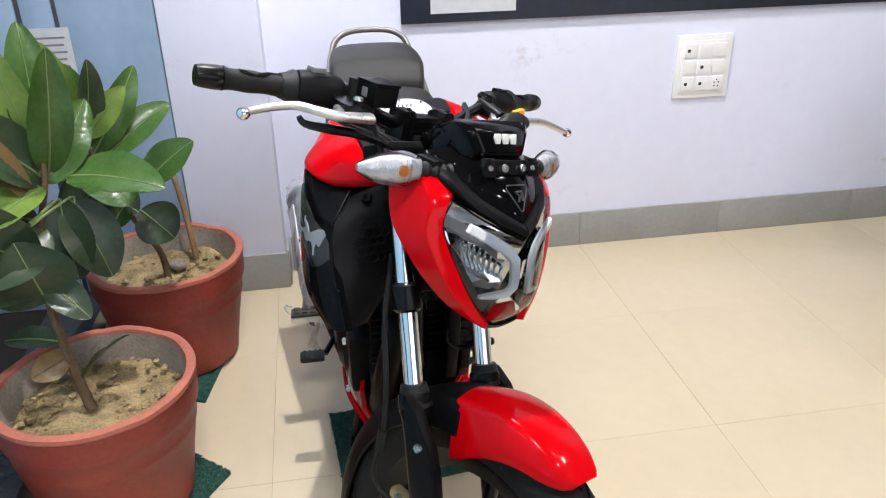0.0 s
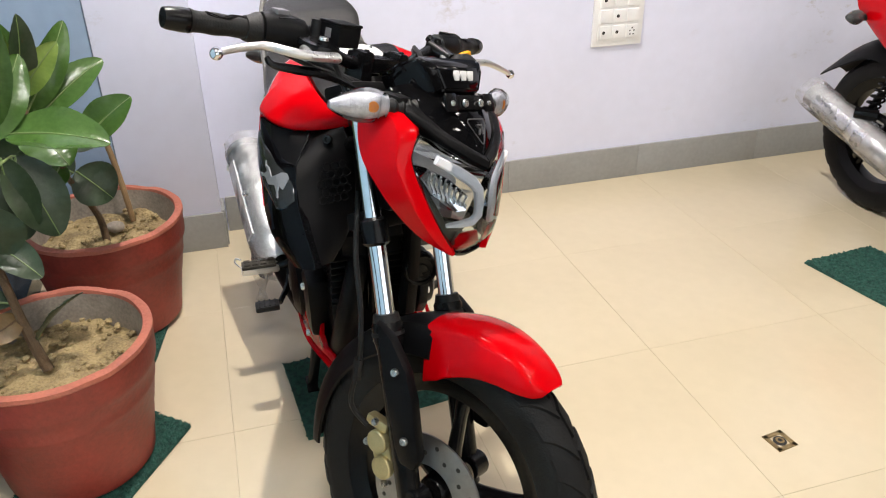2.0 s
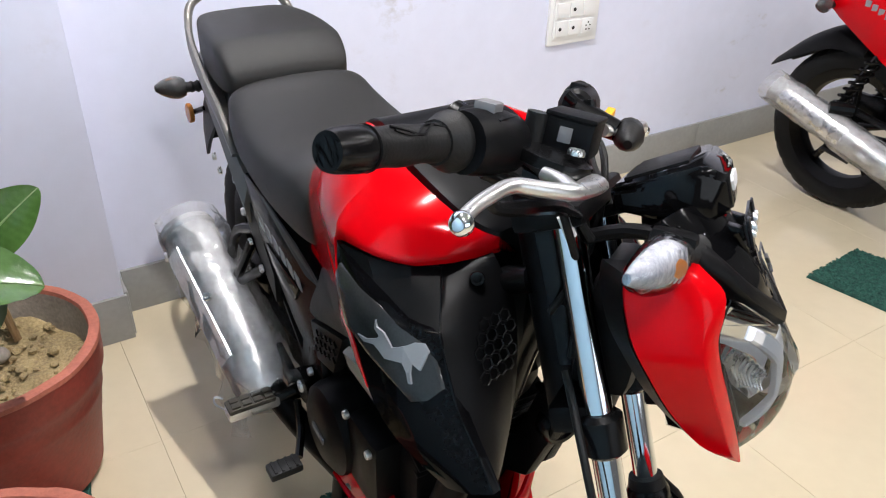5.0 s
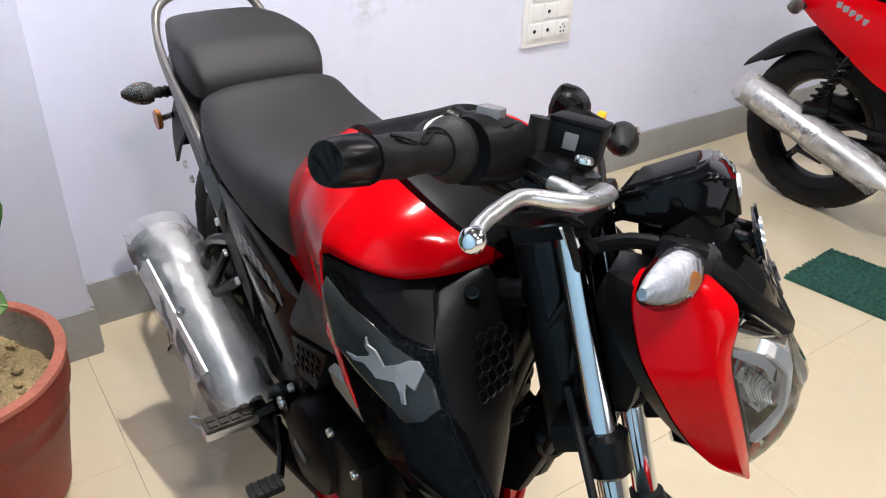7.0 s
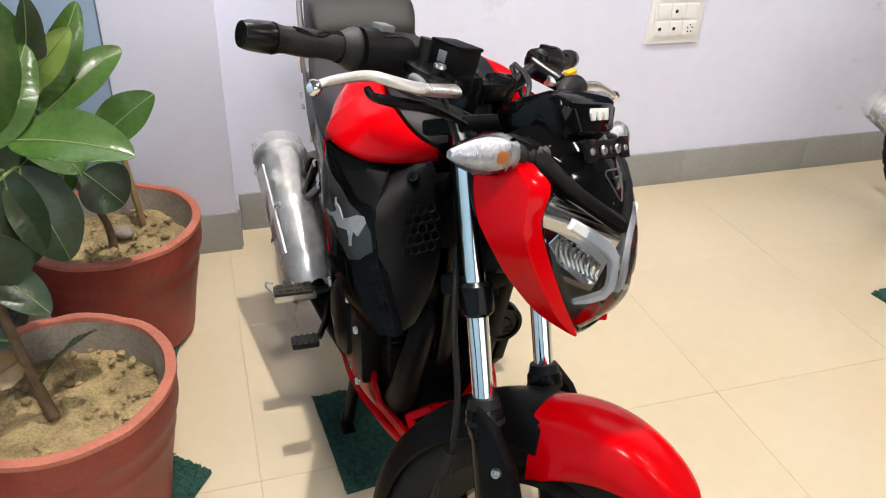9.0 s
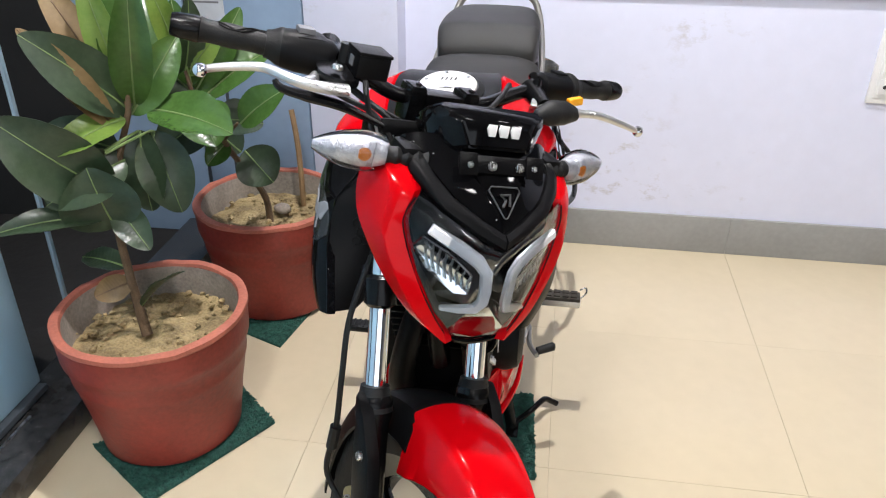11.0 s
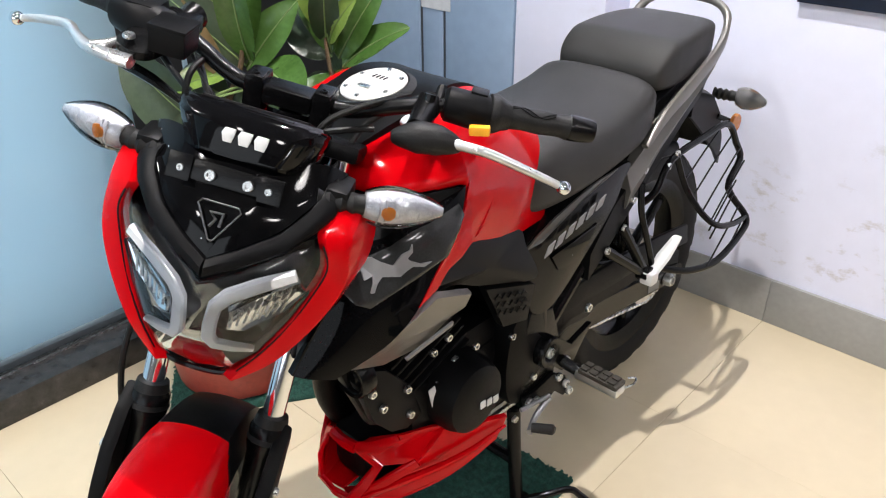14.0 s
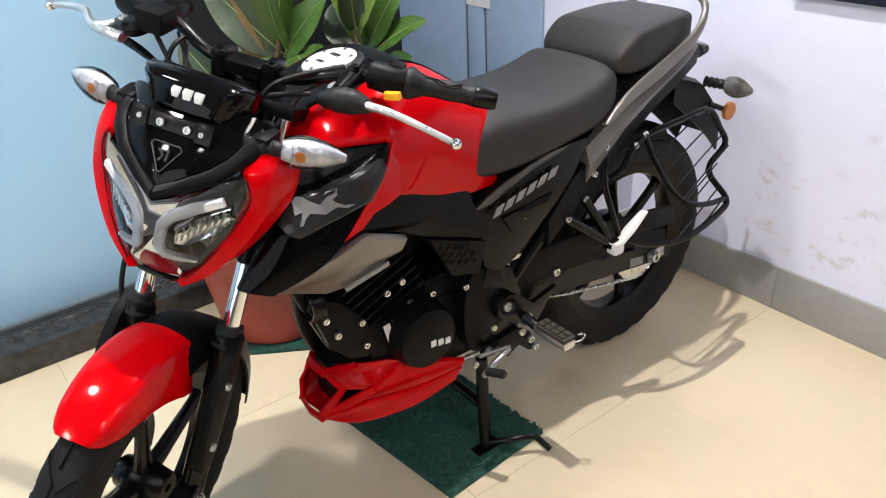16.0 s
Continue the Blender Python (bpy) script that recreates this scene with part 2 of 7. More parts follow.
# near black, so the unlit space outside is dark by its colour
DARKWALL = material("outside_darkness", (0.01, 0.009, 0.0085), 0.8, vary=0.4, scale=6, bump=0.3, bump_scale=20)
BLUEPANEL = material("blue_grey_panel", (0.27, 0.365, 0.5), 0.22, vary=0.08, scale=2)
FRAMEDARK = material("dark_window_frame", (0.05, 0.06, 0.07), 0.4, vary=0.1)
BAMBOO = material("wooden_stick", (0.2, 0.12, 0.05), 0.6, vary=0.2, scale=30)


def glow(name, colour, strength):
    m = bpy.data.materials.new(name)
    m.use_nodes = True
    b = m.node_tree.nodes["Principled BSDF"]
    b.inputs["Base Color"].default_value = (*colour, 1)
    b.inputs["Emission Color"].default_value = (*colour, 1)
    b.inputs["Emission Strength"].default_value = strength
    return m


def frosted(name):
    """Frosted sheet: spreads the daylight behind it, with a faint gloss."""
    m = bpy.data.materials.new(name)
    m.use_nodes = True
    nt = m.node_tree
    nt.nodes.remove(nt.nodes["Principled BSDF"])
    tr, df, gl, m1, m2, fr, no, rp = (nt.nodes.new(k) for k in ("ShaderNodeBsdfTranslucent", "ShaderNodeBsdfDiffuse", "ShaderNodeBsdfGlossy", "ShaderNodeMixShader", "ShaderNodeMixShader", "ShaderNodeFresnel", "ShaderNodeTexNoise", "ShaderNodeValToRGB"))
    no.inputs["Scale"].default_value = 1.5
    rp.color_ramp.elements[0].color, rp.color_ramp.elements[1].color = (0.66, 0.78, 0.84, 1), (0.8, 0.9, 0.95, 1)
    df.inputs[0].default_value = (0.35, 0.45, 0.5, 1)
    gl.inputs["Roughness"].default_value = 0.18
    m1.inputs[0].default_value = 0.25
    for a, z in ((no.outputs["Fac"], rp.inputs[0]), (rp.outputs[0], tr.inputs[0]), (tr.outputs[0], m1.inputs[1]), (df.outputs[0], m1.inputs[2]), (fr.outputs[0], m2.inputs[0]), (m1.outputs[0], m2.inputs[1]), (gl.outputs[0], m2.inputs[2]), (m2.outputs[0], nt.nodes["Material Output"].inputs[0])):
        nt.links.new(a, z)
    return m


FROSTED = frosted("frosted_glass")
DAYSKY = glow("daylight_backdrop", (0.64, 0.79, 0.9), 2.5)
LAMPFACE = glow("lamp_diffuser", (1.0, 0.93, 0.82), 40.0)

# ---- mesh helpers ----
V = Vector


def finish(name, bm, mat, smooth=35):
    bmesh.ops.recalc_face_normals(bm, faces=bm.faces)
    me = bpy.data.meshes.new(name)
    bm.to_mesh(me)
    bm.free()
    me.materials.append(mat)
    if smooth:
        me.polygons.foreach_set("use_smooth", [True] * len(me.polygons))
        me.set_sharp_from_angle(angle=radians(smooth))
    return me


def part(name, bm, mat, parent, label="", smooth=35):
    ob = new(name, finish(name, bm, mat, smooth))
    ob.parent = parent
    if label:
        ob["label"] = label
    return ob


def thing(name, bm, mat, label, category, m=None, group="", kind="", smooth=35):
    ob = new(name, finish(name, bm, mat, smooth))
    if m is not None:
        ob.matrix_world = m
    return tagged(ob, label, category, group, kind)


def root(name, label, category, m=None, group=""):
    ob = new(name)
    ob.empty_display_size = 0.1
    if m is not None:
        ob.matrix_world = m
    return tagged(ob, label, category, group)


def box(c, s, bevel=0.003, m=None, seg=2):
    bm = bmesh.new()
    bmesh.ops.create_cube(bm, size=1)
    bmesh.ops.scale(bm, vec=s, verts=bm.verts)
    if bevel:
        bmesh.ops.bevel(bm, geom=bm.edges[:], offset=min(bevel, min(s) * 0.45), segments=seg, affect="EDGES", profile=0.6)
    if m is not None:
        bm.transform(m)
    bmesh.ops.translate(bm, vec=c, verts=bm.verts)
    return bm


def join(*bms):
    out = bms[0]
    for b in bms[1:]:
        me = bpy.data.meshes.new("tmp")
        b.to_mesh(me)
        b.free()
        out.from_mesh(me)
        bpy.data.meshes.remove(me)
    return out


def loft(rings, caps=True, close=True):
    """Skin through rings of equal count."""
    bm = bmesh.new()
    vs = [[bm.verts.new(p) for p in r] for r in rings]
    n = len(rings[0])
    for a, b in zip(vs, vs[1:]):
        for i in range(n if close else n - 1):
            j = (i + 1) % n
            bm.faces.new((a[i], a[j], b[j], b[i]))
    if caps and close:
        bm.faces.new(vs[0][::-1])
        bm.faces.new(vs[-1])
    return bm


def spline(pts, per=6, closed=False):
    """Catmull-Rom through the points."""
    p = [V(q) for q in pts]
    out, n = [], len(p)
    for i in range(n if closed else n - 1):
        if closed:
            a, b, c, d = p[i - 1], p[i], p[(i + 1) % n], p[(i + 2) % n]
        else:
            a, b, c, d = p[max(i - 1, 0)], p[i], p[i + 1], p[min(i + 2, n - 1)]
        for k in range(per):
            t = k / per
            out.append(0.5 * (2 * b + (c - a) * t + (2 * a - 5 * b + 4 * c - d) * t * t + (3 * b - a - 3 * c + d) * t**3))
    if not closed:
        out.append(p[-1])
    return out


def tube(pts, r, seg=10, smooth=6, closed=False, caps=True):
    """A round bar along a curve; r is one radius or one for each point given."""
    path = spline(pts, smooth, closed) if smooth > 1 else [V(q) for q in pts]
    n = len(path)
    if isinstance(r, (int, float)):
        rad = [r] * n
    else:
        rad = [r[min(int(i / (n - 1) * (len(r) - 1)), len(r) - 2)] * (1 - (i / (n - 1) * (len(r) - 1)) % 1) + r[min(int(i / (n - 1) * (len(r) - 1)) + 1, len(r) - 1)] * ((i / (n - 1) * (len(r) - 1)) % 1) if i < n - 1 else r[-1] for i in range(n)]
    rings, up = [], None
    for i, q in enumerate(path):
        if closed:
            d = (path[(i + 1) % n] - path[i - 1]).normalized()
        else:
            d = (path[min(i + 1, n - 1)] - path[max(i - 1, 0)]).normalized()
        if up is None:
            up = d.orthogonal().normalized()
        up = (up - d * up.dot(d)).normalized()
        side = d.cross(up)
        rings.append([q + rad[i] * (math.cos(2 * math.pi * k / seg) * up + math.sin(2 * math.pi * k / seg) * side) for k in range(seg)])
    if closed:
        rings.append(rings[0])
    bm = loft(rings, caps and not closed)
    if closed:
        bmesh.ops.remove_doubles(bm, verts=bm.verts, dist=1e-6)
    return bm


def lathe(profile, c=(0, 0, 0), axis="y", seg=32, m=None, closed=False):
    """Turns (radius, along) pairs about an axis."""
    rings = []
    for k in range(seg):
        a = 2 * math.pi * k / seg
        ring = []
        for r, h in profile:
            u, v = r * math.cos(a), r * math.sin(a)
            ring.append({"y": V((u, h, v)), "z": V((u, v, h)), "x": V((h, u, v))}[axis])
        rings.append(ring)
    bm = loft(rings + [rings[0]], caps=False, close=closed)
    bmesh.ops.remove_doubles(bm, verts=bm.verts, dist=1e-6)
    if m is not None:
        bm.transform(m)
    bmesh.ops.translate(bm, vec=c, verts=bm.verts)
    return bm


def disc(c, r, h, axis="y", seg=20, bevel=0.002, m=None):
    b = min(bevel, h * 0.4, r * 0.4)
    return lathe([(0, -h / 2), (r - b, -h / 2), (r, -h / 2 + b), (r, h / 2 - b), (r - b, h / 2), (0, h / 2)], c, axis, seg, m)


def dome(outline, bulge, thick, normal, rounded=0.004, curve=False):
    """A pillowed plate: outline in 3D, its middle raised along the normal, with thickness behind."""
    o = spline(outline, 4, True) if curve else [V(p) for p in outline]
    nrm = V(normal).normalized()
    mid = sum(o, V()) / len(o)
    rings = [[p - nrm * thick for p in o], [p - nrm * rounded for p in o]]
    for s in (0.985, 0.93, 0.8, 0.6, 0.35, 0.12):
        rings.append([mid + (p - mid) * s + nrm * bulge * (1 - s * s) for p in o])
    return loft(rings, caps=True)


def plate(outline, y0, y1, bevel=0.004):
    """An upright plate from (x, z) pairs between two depths y."""
    bm = bmesh.new()
    f = bm.faces.new([bm.verts.new((x, y0, z)) for x, z in outline])
    r = bmesh.ops.extrude_face_region(bm, geom=[f])
    bmesh.ops.translate(bm, vec=(0, y1 - y0, 0), verts=[v for v in r["geom"] if isinstance(v, bmesh.types.BMVert)])
    bmesh.ops.recalc_face_normals(bm, faces=bm.faces)
    if bevel:
        bmesh.ops.bevel(bm, geom=bm.edges[:], offset=bevel, segments=2, affect="EDGES", profile=0.6, clamp_overlap=True)
    return bm


def mirror(bm):
    """The same form on the other side (y to -y)."""
    out = bm.copy()
    bmesh.ops.scale(out, vec=(1, -1, 1), verts=out.verts)
    bmesh.ops.reverse_faces(out, faces=out.faces)
    return out


def sheet(rows, thick, towards, per=4):
    """A smooth curved sheet through a grid of points, with thickness away from the given side."""
    grid = [spline(r, per) for r in rows]
    cols = [spline(c, per) for c in zip(*grid)]
    n, m = len(cols), len(cols[0])
    t = V(towards).normalized() * thick
    bm = bmesh.new()
    a = [[bm.verts.new(p) for p in c] for c in cols]
    b = [[bm.verts.new(p - t) for p in c] for c in cols]
    for i in range(n - 1):
        for j in range(m - 1):
            bm.faces.new((a[i][j], a[i + 1][j], a[i + 1][j + 1], a[i][j + 1]))
            bm.faces.new((b[i][j], b[i][j + 1], b[i + 1][j + 1], b[i + 1][j]))
    for i in range(n - 1):
        for j in (0, m - 1):
            bm.faces.new((a[i][j], b[i][j], b[i + 1][j], a[i + 1][j]))
    for j in range(m - 1):
        for i in (0, n - 1):
            bm.faces.new((a[i][j], a[i][j + 1], b[i][j + 1], b[i][j]))
    return bm


# ---- the room ----
WY, PX0, PX1, PY = 0.578, -0.872, -0.562, 0.449      # back wall, and the pier before it
SK = 0.1405


def room():
    thing("wall_north", box((2.2, WY + 0.1, CEIL / 2), (6.0, 0.2, CEIL), 0), WALLPAINT, "white painted back wall with scuffs and faint marks", "wall", kind="structure")
    thing("wall_pier", box(((PX0 + PX1 - 0.25) / 2 + 0.125, PY + 0.25, CEIL / 2), (PX1 - PX0, 0.5, CEIL), 0.004), WALLPAINT, "white painted pier that stands before the back wall", "wall", kind="structure")
    thing("wall_infill", box((-0.6725, WY + 0.1 + 0.003, CEIL / 2), (0.25, 0.19, CEIL), 0), WALLPAINT, "white painted wall behind the pier", "wall", kind="structure")
    # unseen walls and ceiling, added and kept dark for what the gloss mirrors
    thing("wall_east", box((5.1, -2.6, CEIL / 2), (0.2, 6.2, CEIL), 0), FARPAINT, "unseen far side wall, grey to keep gloss reflections dark", "wall", kind="structure")
    thing("wall_south", box((1.0, -5.6, CEIL / 2), (8.2, 0.2, CEIL), 0), FARPAINT, "unseen wall behind the camera, grey to keep gloss reflections dark", "wall", kind="structure")
    thing("ceiling", box((1.0, -2.5, CEIL + 0.05), (8.4, 6.6, 0.1), 0), CEILPAINT, "unseen ceiling, dark grey to keep gloss reflections dark", "ceiling", kind="structure")
    # skirting tiles, a little proud of the wall
    for a, b in zip((-0.545, 0.0, 0.6, 1.2, 1.8, 2.4, 3.0, 3.6, 4.2), (0.0, 0.6, 1.2, 1.8, 2.4, 3.0, 3.6, 4.2, 5.0)):
        thing("baseboard", box(((a + b) / 2, WY - 0.005, SK / 2), (b - a - 0.0006, 0.012, SK), 0.002), SKIRT, "grey tile skirting along the white wall", "skirting", kind="structure")
    thing("baseboard", box(((PX0 + PX1) / 2, PY - 0.005, SK / 2), (PX1 - PX0 + 0.012, 0.012, SK), 0.002), SKIRT, "grey tile skirting round the pier", "skirting", kind="structure")
    thing("baseboard", box((PX1 + 0.006, (PY + WY) / 2, SK / 2), (0.012, WY - PY - 0.016, SK), 0.002), SKIRT, "grey tile skirting round the pier", "skirting", kind="structure")
    # blue panels beside the pier
    door = root("door_1", "blue-grey panelled door with dark joints beside the pier", "door")
    door["kind"] = "structure"
    for a, b in ((-1.158, PX0 - 0.004), (-1.262, -1.172), (-1.7, -1.278)):
        part("panel", box(((a + b) / 2, PY + 0.01, 1.2), (b - a, 0.03, 2.4), 0.003), BLUEPANEL, door)
    for x in (-1.165, -1.27):
        part("joint", box((x, PY + 0.016, 1.2), (0.014, 0.03, 2.4), 0.001), FRAMEDARK, door, "dark frame joint")
    notice = root("paper_notice", "small printed paper notice stuck on the blue panel", "notice")
    part("sheet", box((-1.2, PY - 0.0065, 0.86), (0.13, 0.002, 0.22), 0), PAPER, notice)
    for i in range(5):
        part("print_line", box((-1.2, PY - 0.0078, 0.94 - 0.022 * i), (0.1 - 0.012 * (i % 2), 0.001, 0.006), 0), MARKDIM, notice, "grey line of print")
    thing("wall_over_door", box((-1.55, PY + 0.1, 2.65), (1.36, 0.2, 0.5), 0), WALLPAINT, "white painted wall over the blue panels", "wall", kind="structure")
    # frosted sheet of the shopfront, with its sill
    win = root("window_1", "frosted glass shopfront sheet in a dark sill", "window")
    win["kind"] = "structure"
    part("pane", box((-1.305, -2.85, 1.45), (0.012, 4.5, 2.68), 0.002), FROSTED, win, "pale blue frosted pane")
    thing("backdrop", box((-1.47, -2.9, 1.45), (0.02, 4.4, 2.7), 0), DAYSKY, "pale daylight behind the frosted glass", "backdrop", kind="structure")
    part("bottom_seal", box((-1.298, -2.85, 0.095), (0.03, 4.5, 0.018), 0.003), FRAMEDARK, win, "dark seal")
    thing("window_sill", box((-1.265, -2.6, 0.04), (0.17, 6.0, 0.08), 0.004), GRANITE, "polished black granite sill under the glass", "sill", kind="structure")
    thing("sill_strip", box((-1.27, -2.9, 0.082), (0.006, 4.4, 0.005), 0.001), STEEL, "thin metal strip along the sill edge", "strip", kind="structure")
    # near-black walls and ground put in for the darkness beyond the open side
    thing("wall_west", box((-2.7, -2.6, CEIL / 2), (0.2, 6.4, CEIL), 0), DARKWALL, "near-black wall standing in for the darkness beyond the plants", "wall", kind="structure")
    thing("wall_corner", box((-2.2, PY + 0.12, CEIL / 2), (1.1, 0.2, CEIL), 0), DARKWALL, "near-black wall standing in for the darkness beside the blue panels", "wall", kind="structure")
    thing("glass_edge", box((-1.3, -0.43, 1.45), (0.01, 0.012, 2.74), 0.002), FROSTED, "pale upright edge of a glass leaf", "glass", kind="structure")
    thing("yard_floor", box((-1.96, -2.6, -0.012), (1.35, 6.4, 0.02), 0), DARKWALL, "near-black ground standing in for the darkness outside the sill", "ground", kind="structure")


room()


def floor_tiles():
    base = thing("floor", box((1.95, -2.5, -0.03), (6.4, 6.2, 0.05), 0), GROUT, "cream polished floor tiles with fine joints", "floor", kind="structure")
    me = finish("tile", box((0, 0, -0.004), (0.5994, 0.5994, 0.008), 0.0006, seg=1), TILE, 0)
    cut = finish("tile", box((0, 0, -0.004), (0.5994, 0.577, 0.008), 0.0006, seg=1), TILE, 0)
    for i in range(-2, 9):
        for j in range(-10, 1):
            ob = new("tile", cut if j == 0 else me)
            ob.parent = base
            ob.location = (0.6 * i + 0.3, 0.6 * j + (0.288 if j == 0 else 0.3), 0)
    return base


floor_tiles()


def fluff(outline, h, n, seed):
    """A coir mat: an edge-rounded slab with short loops standing on it."""
    r = random.Random(seed)
    o = [V((*p, 0)) for p in outline]
    bm = dome([V((p.x, p.y, h)) for p in o], 0.001, h - 0.0005, (0, 0, 1), 0.004)
    for _ in range(n):
        a, b = r.random(), r.random()
        p = o[0].lerp(o[1], a).lerp(o[3].lerp(o[2], a), b)
        w, t, z = r.uniform(0.004, 0.008), r.uniform(0, 6.28), r.uniform(0.003, 0.007)
        d = V((math.cos(t), math.sin(t), 0)) * w
        e = V((-d.y, d.x, 0)) * 0.4
        vs = [bm.verts.new(p + V((0, 0, h - 0.001)) + q) for q in (-d - e, d - e, e * 2, V((d.x * r.uniform(-1, 1), d.y * r.uniform(-1, 1), z)))]
        bm.faces.new((vs[0], vs[1], vs[3]))
        bm.faces.new((vs[1], vs[2], vs[3]))
        bm.faces.new((vs[2], vs[0], vs[3]))
    return bm


thing("doormat", fluff([(-0.03, -0.645), (-0.05, -0.34), (-0.444, -0.36), (-0.42, -0.69)], 0.01, 5000, 1), MATGREEN, "dark green coir mat under the motorcycle's stand", "mat", group="green mats", smooth=0)
thing("doormat", fluff([(-0.705, -0.548), (-0.9, -0.85), (-1.12, -0.7), (-0.848, -0.42)], 0.01, 3500, 2), MATGREEN, "dark green coir mat under a plant pot", "mat", group="green mats", smooth=0)
thing("doormat", fluff([(-0.735, 0.125), (-0.8, -0.228), (-1.06, -0.12), (-0.98, 0.2)], 0.01, 3000, 3), MATGREEN, "dark green coir mat under a plant pot", "mat", group="green mats", smooth=0)
thing("doormat", fluff([(1.373, -0.315), (1.67, -0.293), (1.77, -0.72), (1.45, -0.74)], 0.01, 3500, 4), MATGREEN, "dark green coir mat with darker stains beside a motorcycle", "mat", group="green mats", smooth=0)


def drain():
    d = root("floor_drain", "small square tarnished brass floor drain", "drain", pose(0.711, -1.046, 0.0, 0, 0, 8))
    part("rim", join(*[box((0.024 * math.cos(a), 0.024 * math.sin(a), 0.0015), (0.06 if k % 2 else 0.012, 0.012 if k % 2 else 0.06, 0.003), 0.001) for k, a in enumerate([0, math.pi / 2, math.pi, 1.5 * math.pi])]), BRASS, d)
    part("grate", disc((0, 0, 0.001), 0.017, 0.003, "z"), DARKHOLE, d, "dark round grate")
    part("knob", lathe([(0.006, 0.002), (0.011, 0.004), (0.006, 0.0045)], (0, 0, 0), "z"), BRASS, d)


drain()


def switchboard():
    x0, x1, z0, z1 = 0.934, 1.152, 0.583, 0.82
    y = WY - 0.006
    s = root("switch_board", "white plastic switch and socket plate on the wall", "switch")
    part("frame", box(((x0 + x1) / 2, y, (z0 + z1) / 2), (x1 - x0, 0.014, z1 - z0), 0.005), SWITCHWHITE, s)
    part("inner_plate", box(((x0 + x1) / 2, y - 0.008, (z0 + z1) / 2), (x1 - x0 - 0.035, 0.006, z1 - z0 - 0.04), 0.002), SWITCHWHITE, s)
    for r in range(3):
        for c in range(3):
            cx, cz = (x0 + x1) / 2 + (c - 1) * 0.058, (z0 + z1) / 2 + (1 - r) * 0.062
            k = part("switch_key", box((cx, y - 0.012, cz), (0.05, 0.007, 0.05), 0.002), SWITCHWHITE, s)
            if (r, c) in ((0, 0), (1, 1), (2, 0), (2, 1)):
                part("hole", disc((cx - 0.008, y - 0.016, cz), 0.0065, 0.002), DARKHOLE, k, "dark round hole")
            if (r, c) == (2, 2):
                for hx, hz in ((0, 0.012), (-0.009, 0.002), (0.009, 0.002), (-0.007, -0.012), (0.007, -0.012)):
                    part("hole", disc((cx + hx, y - 0.016, cz + hz), 0.003, 0.002), DARKHOLE, k, "dark round hole")


switchboard()


def wall_board():
    b = root("notice_board", "large dark navy board hung on the white wall", "board")
    part("board", box((1.008, WY - 0.012, 1.32), (2.2, 0.018, 0.822), 0.002), BOARDBLUE, b)
    part("print_block", box((0.16, WY - 0.0225, 0.975), (0.3, 0.002, 0.07), 0), PAPER, b, "pale printed block")
    part("print_block", box((1.05, WY - 0.0225, 0.975), (0.5, 0.002, 0.02), 0), PAPER, b, "pale printed block")


wall_board()


def downlight(x, y):
    d = root("ceiling_lamp", "round recessed white ceiling downlight, lit", "lamp", pose(x, y, CEIL), "ceiling downlights")
    part("ring", lathe([(0.05, 0), (0.052, -0.01), (0.075, -0.008), (0.078, 0)], (0, 0, 0), "z"), SWITCHWHITE, d)
    part("diffuser", disc((0, 0, -0.003), 0.05, 0.004, "z"), LAMPFACE, d, "glowing diffuser")


for lx, ly, watt in LAMPS:
    downlight(lx, ly)

# ---- the motorcycle ----
BIKE = pose(-0.2295, 0.1026, 0, 0, 0, -90.8)
CASTER, TURNED = 24.0, 38.0
PIVOT = V((1.395, -0.002, 0))
AXIS = V((-math.sin(radians(CASTER)), 0, math.cos(radians(CASTER))))
STEER = Matrix.Translation(PIVOT) @ Matrix.Rotation(radians(TURNED), 4, AXIS) @ Matrix.Translation(-PIVOT)
bike = root("motorcycle", "red and black street motorcycle, new, on its centre stand", "motorcycle", BIKE)


def fixed(name, bm, mat, parent=None, label="", smooth=35):
    return part(name, bm, mat, parent or bike, label, smooth)


def turned(name, bm, mat, parent=None, label="", smooth=35):
    """A part of the front end, built straight ahead and turned with the fork."""
    bm.transform(STEER)
    return part(name, bm, mat, parent or bike, label, smooth)


def bolt(p, d, r=0.007, h=0.005):
    """A socket-head bolt at p, facing d."""
    m = V(d).to_track_quat("Z", "Y").to_matrix().to_4x4()
    bm = lathe([(0, h * 0.3), (r * 0.45, h * 0.3), (r * 0.5, h), (r * 0.85, h), (r, h * 0.6), (r, 0), (0, 0)], (0, 0, 0), "z", 12, m)
    bmesh.ops.translate(bm, vec=p, verts=bm.verts)
    return bm


def tyre(R, w, c, tread):
    """Tyre carcass with a rounded crown, and tread blocks cut by grooves."""
    prof = []
    for k in range(17):
        a = math.pi * (k / 16 - 0.5)
        prof.append((R - w * 0.42 + w * 0.42 * math.cos(a) ** 0.8 if abs(math.cos(a)) > 1e-6 else R - w * 0.42, w * 0.5 * math.sin(a)))
    prof = [(R - 0.088, -w * 0.33), (R - 0.07, -w * 0.44)] + prof + [(R - 0.07, w * 0.44), (R - 0.088, w * 0.33)]
    bm = lathe(prof, (0, 0, 0), "y", 72, closed=True)
    return bm


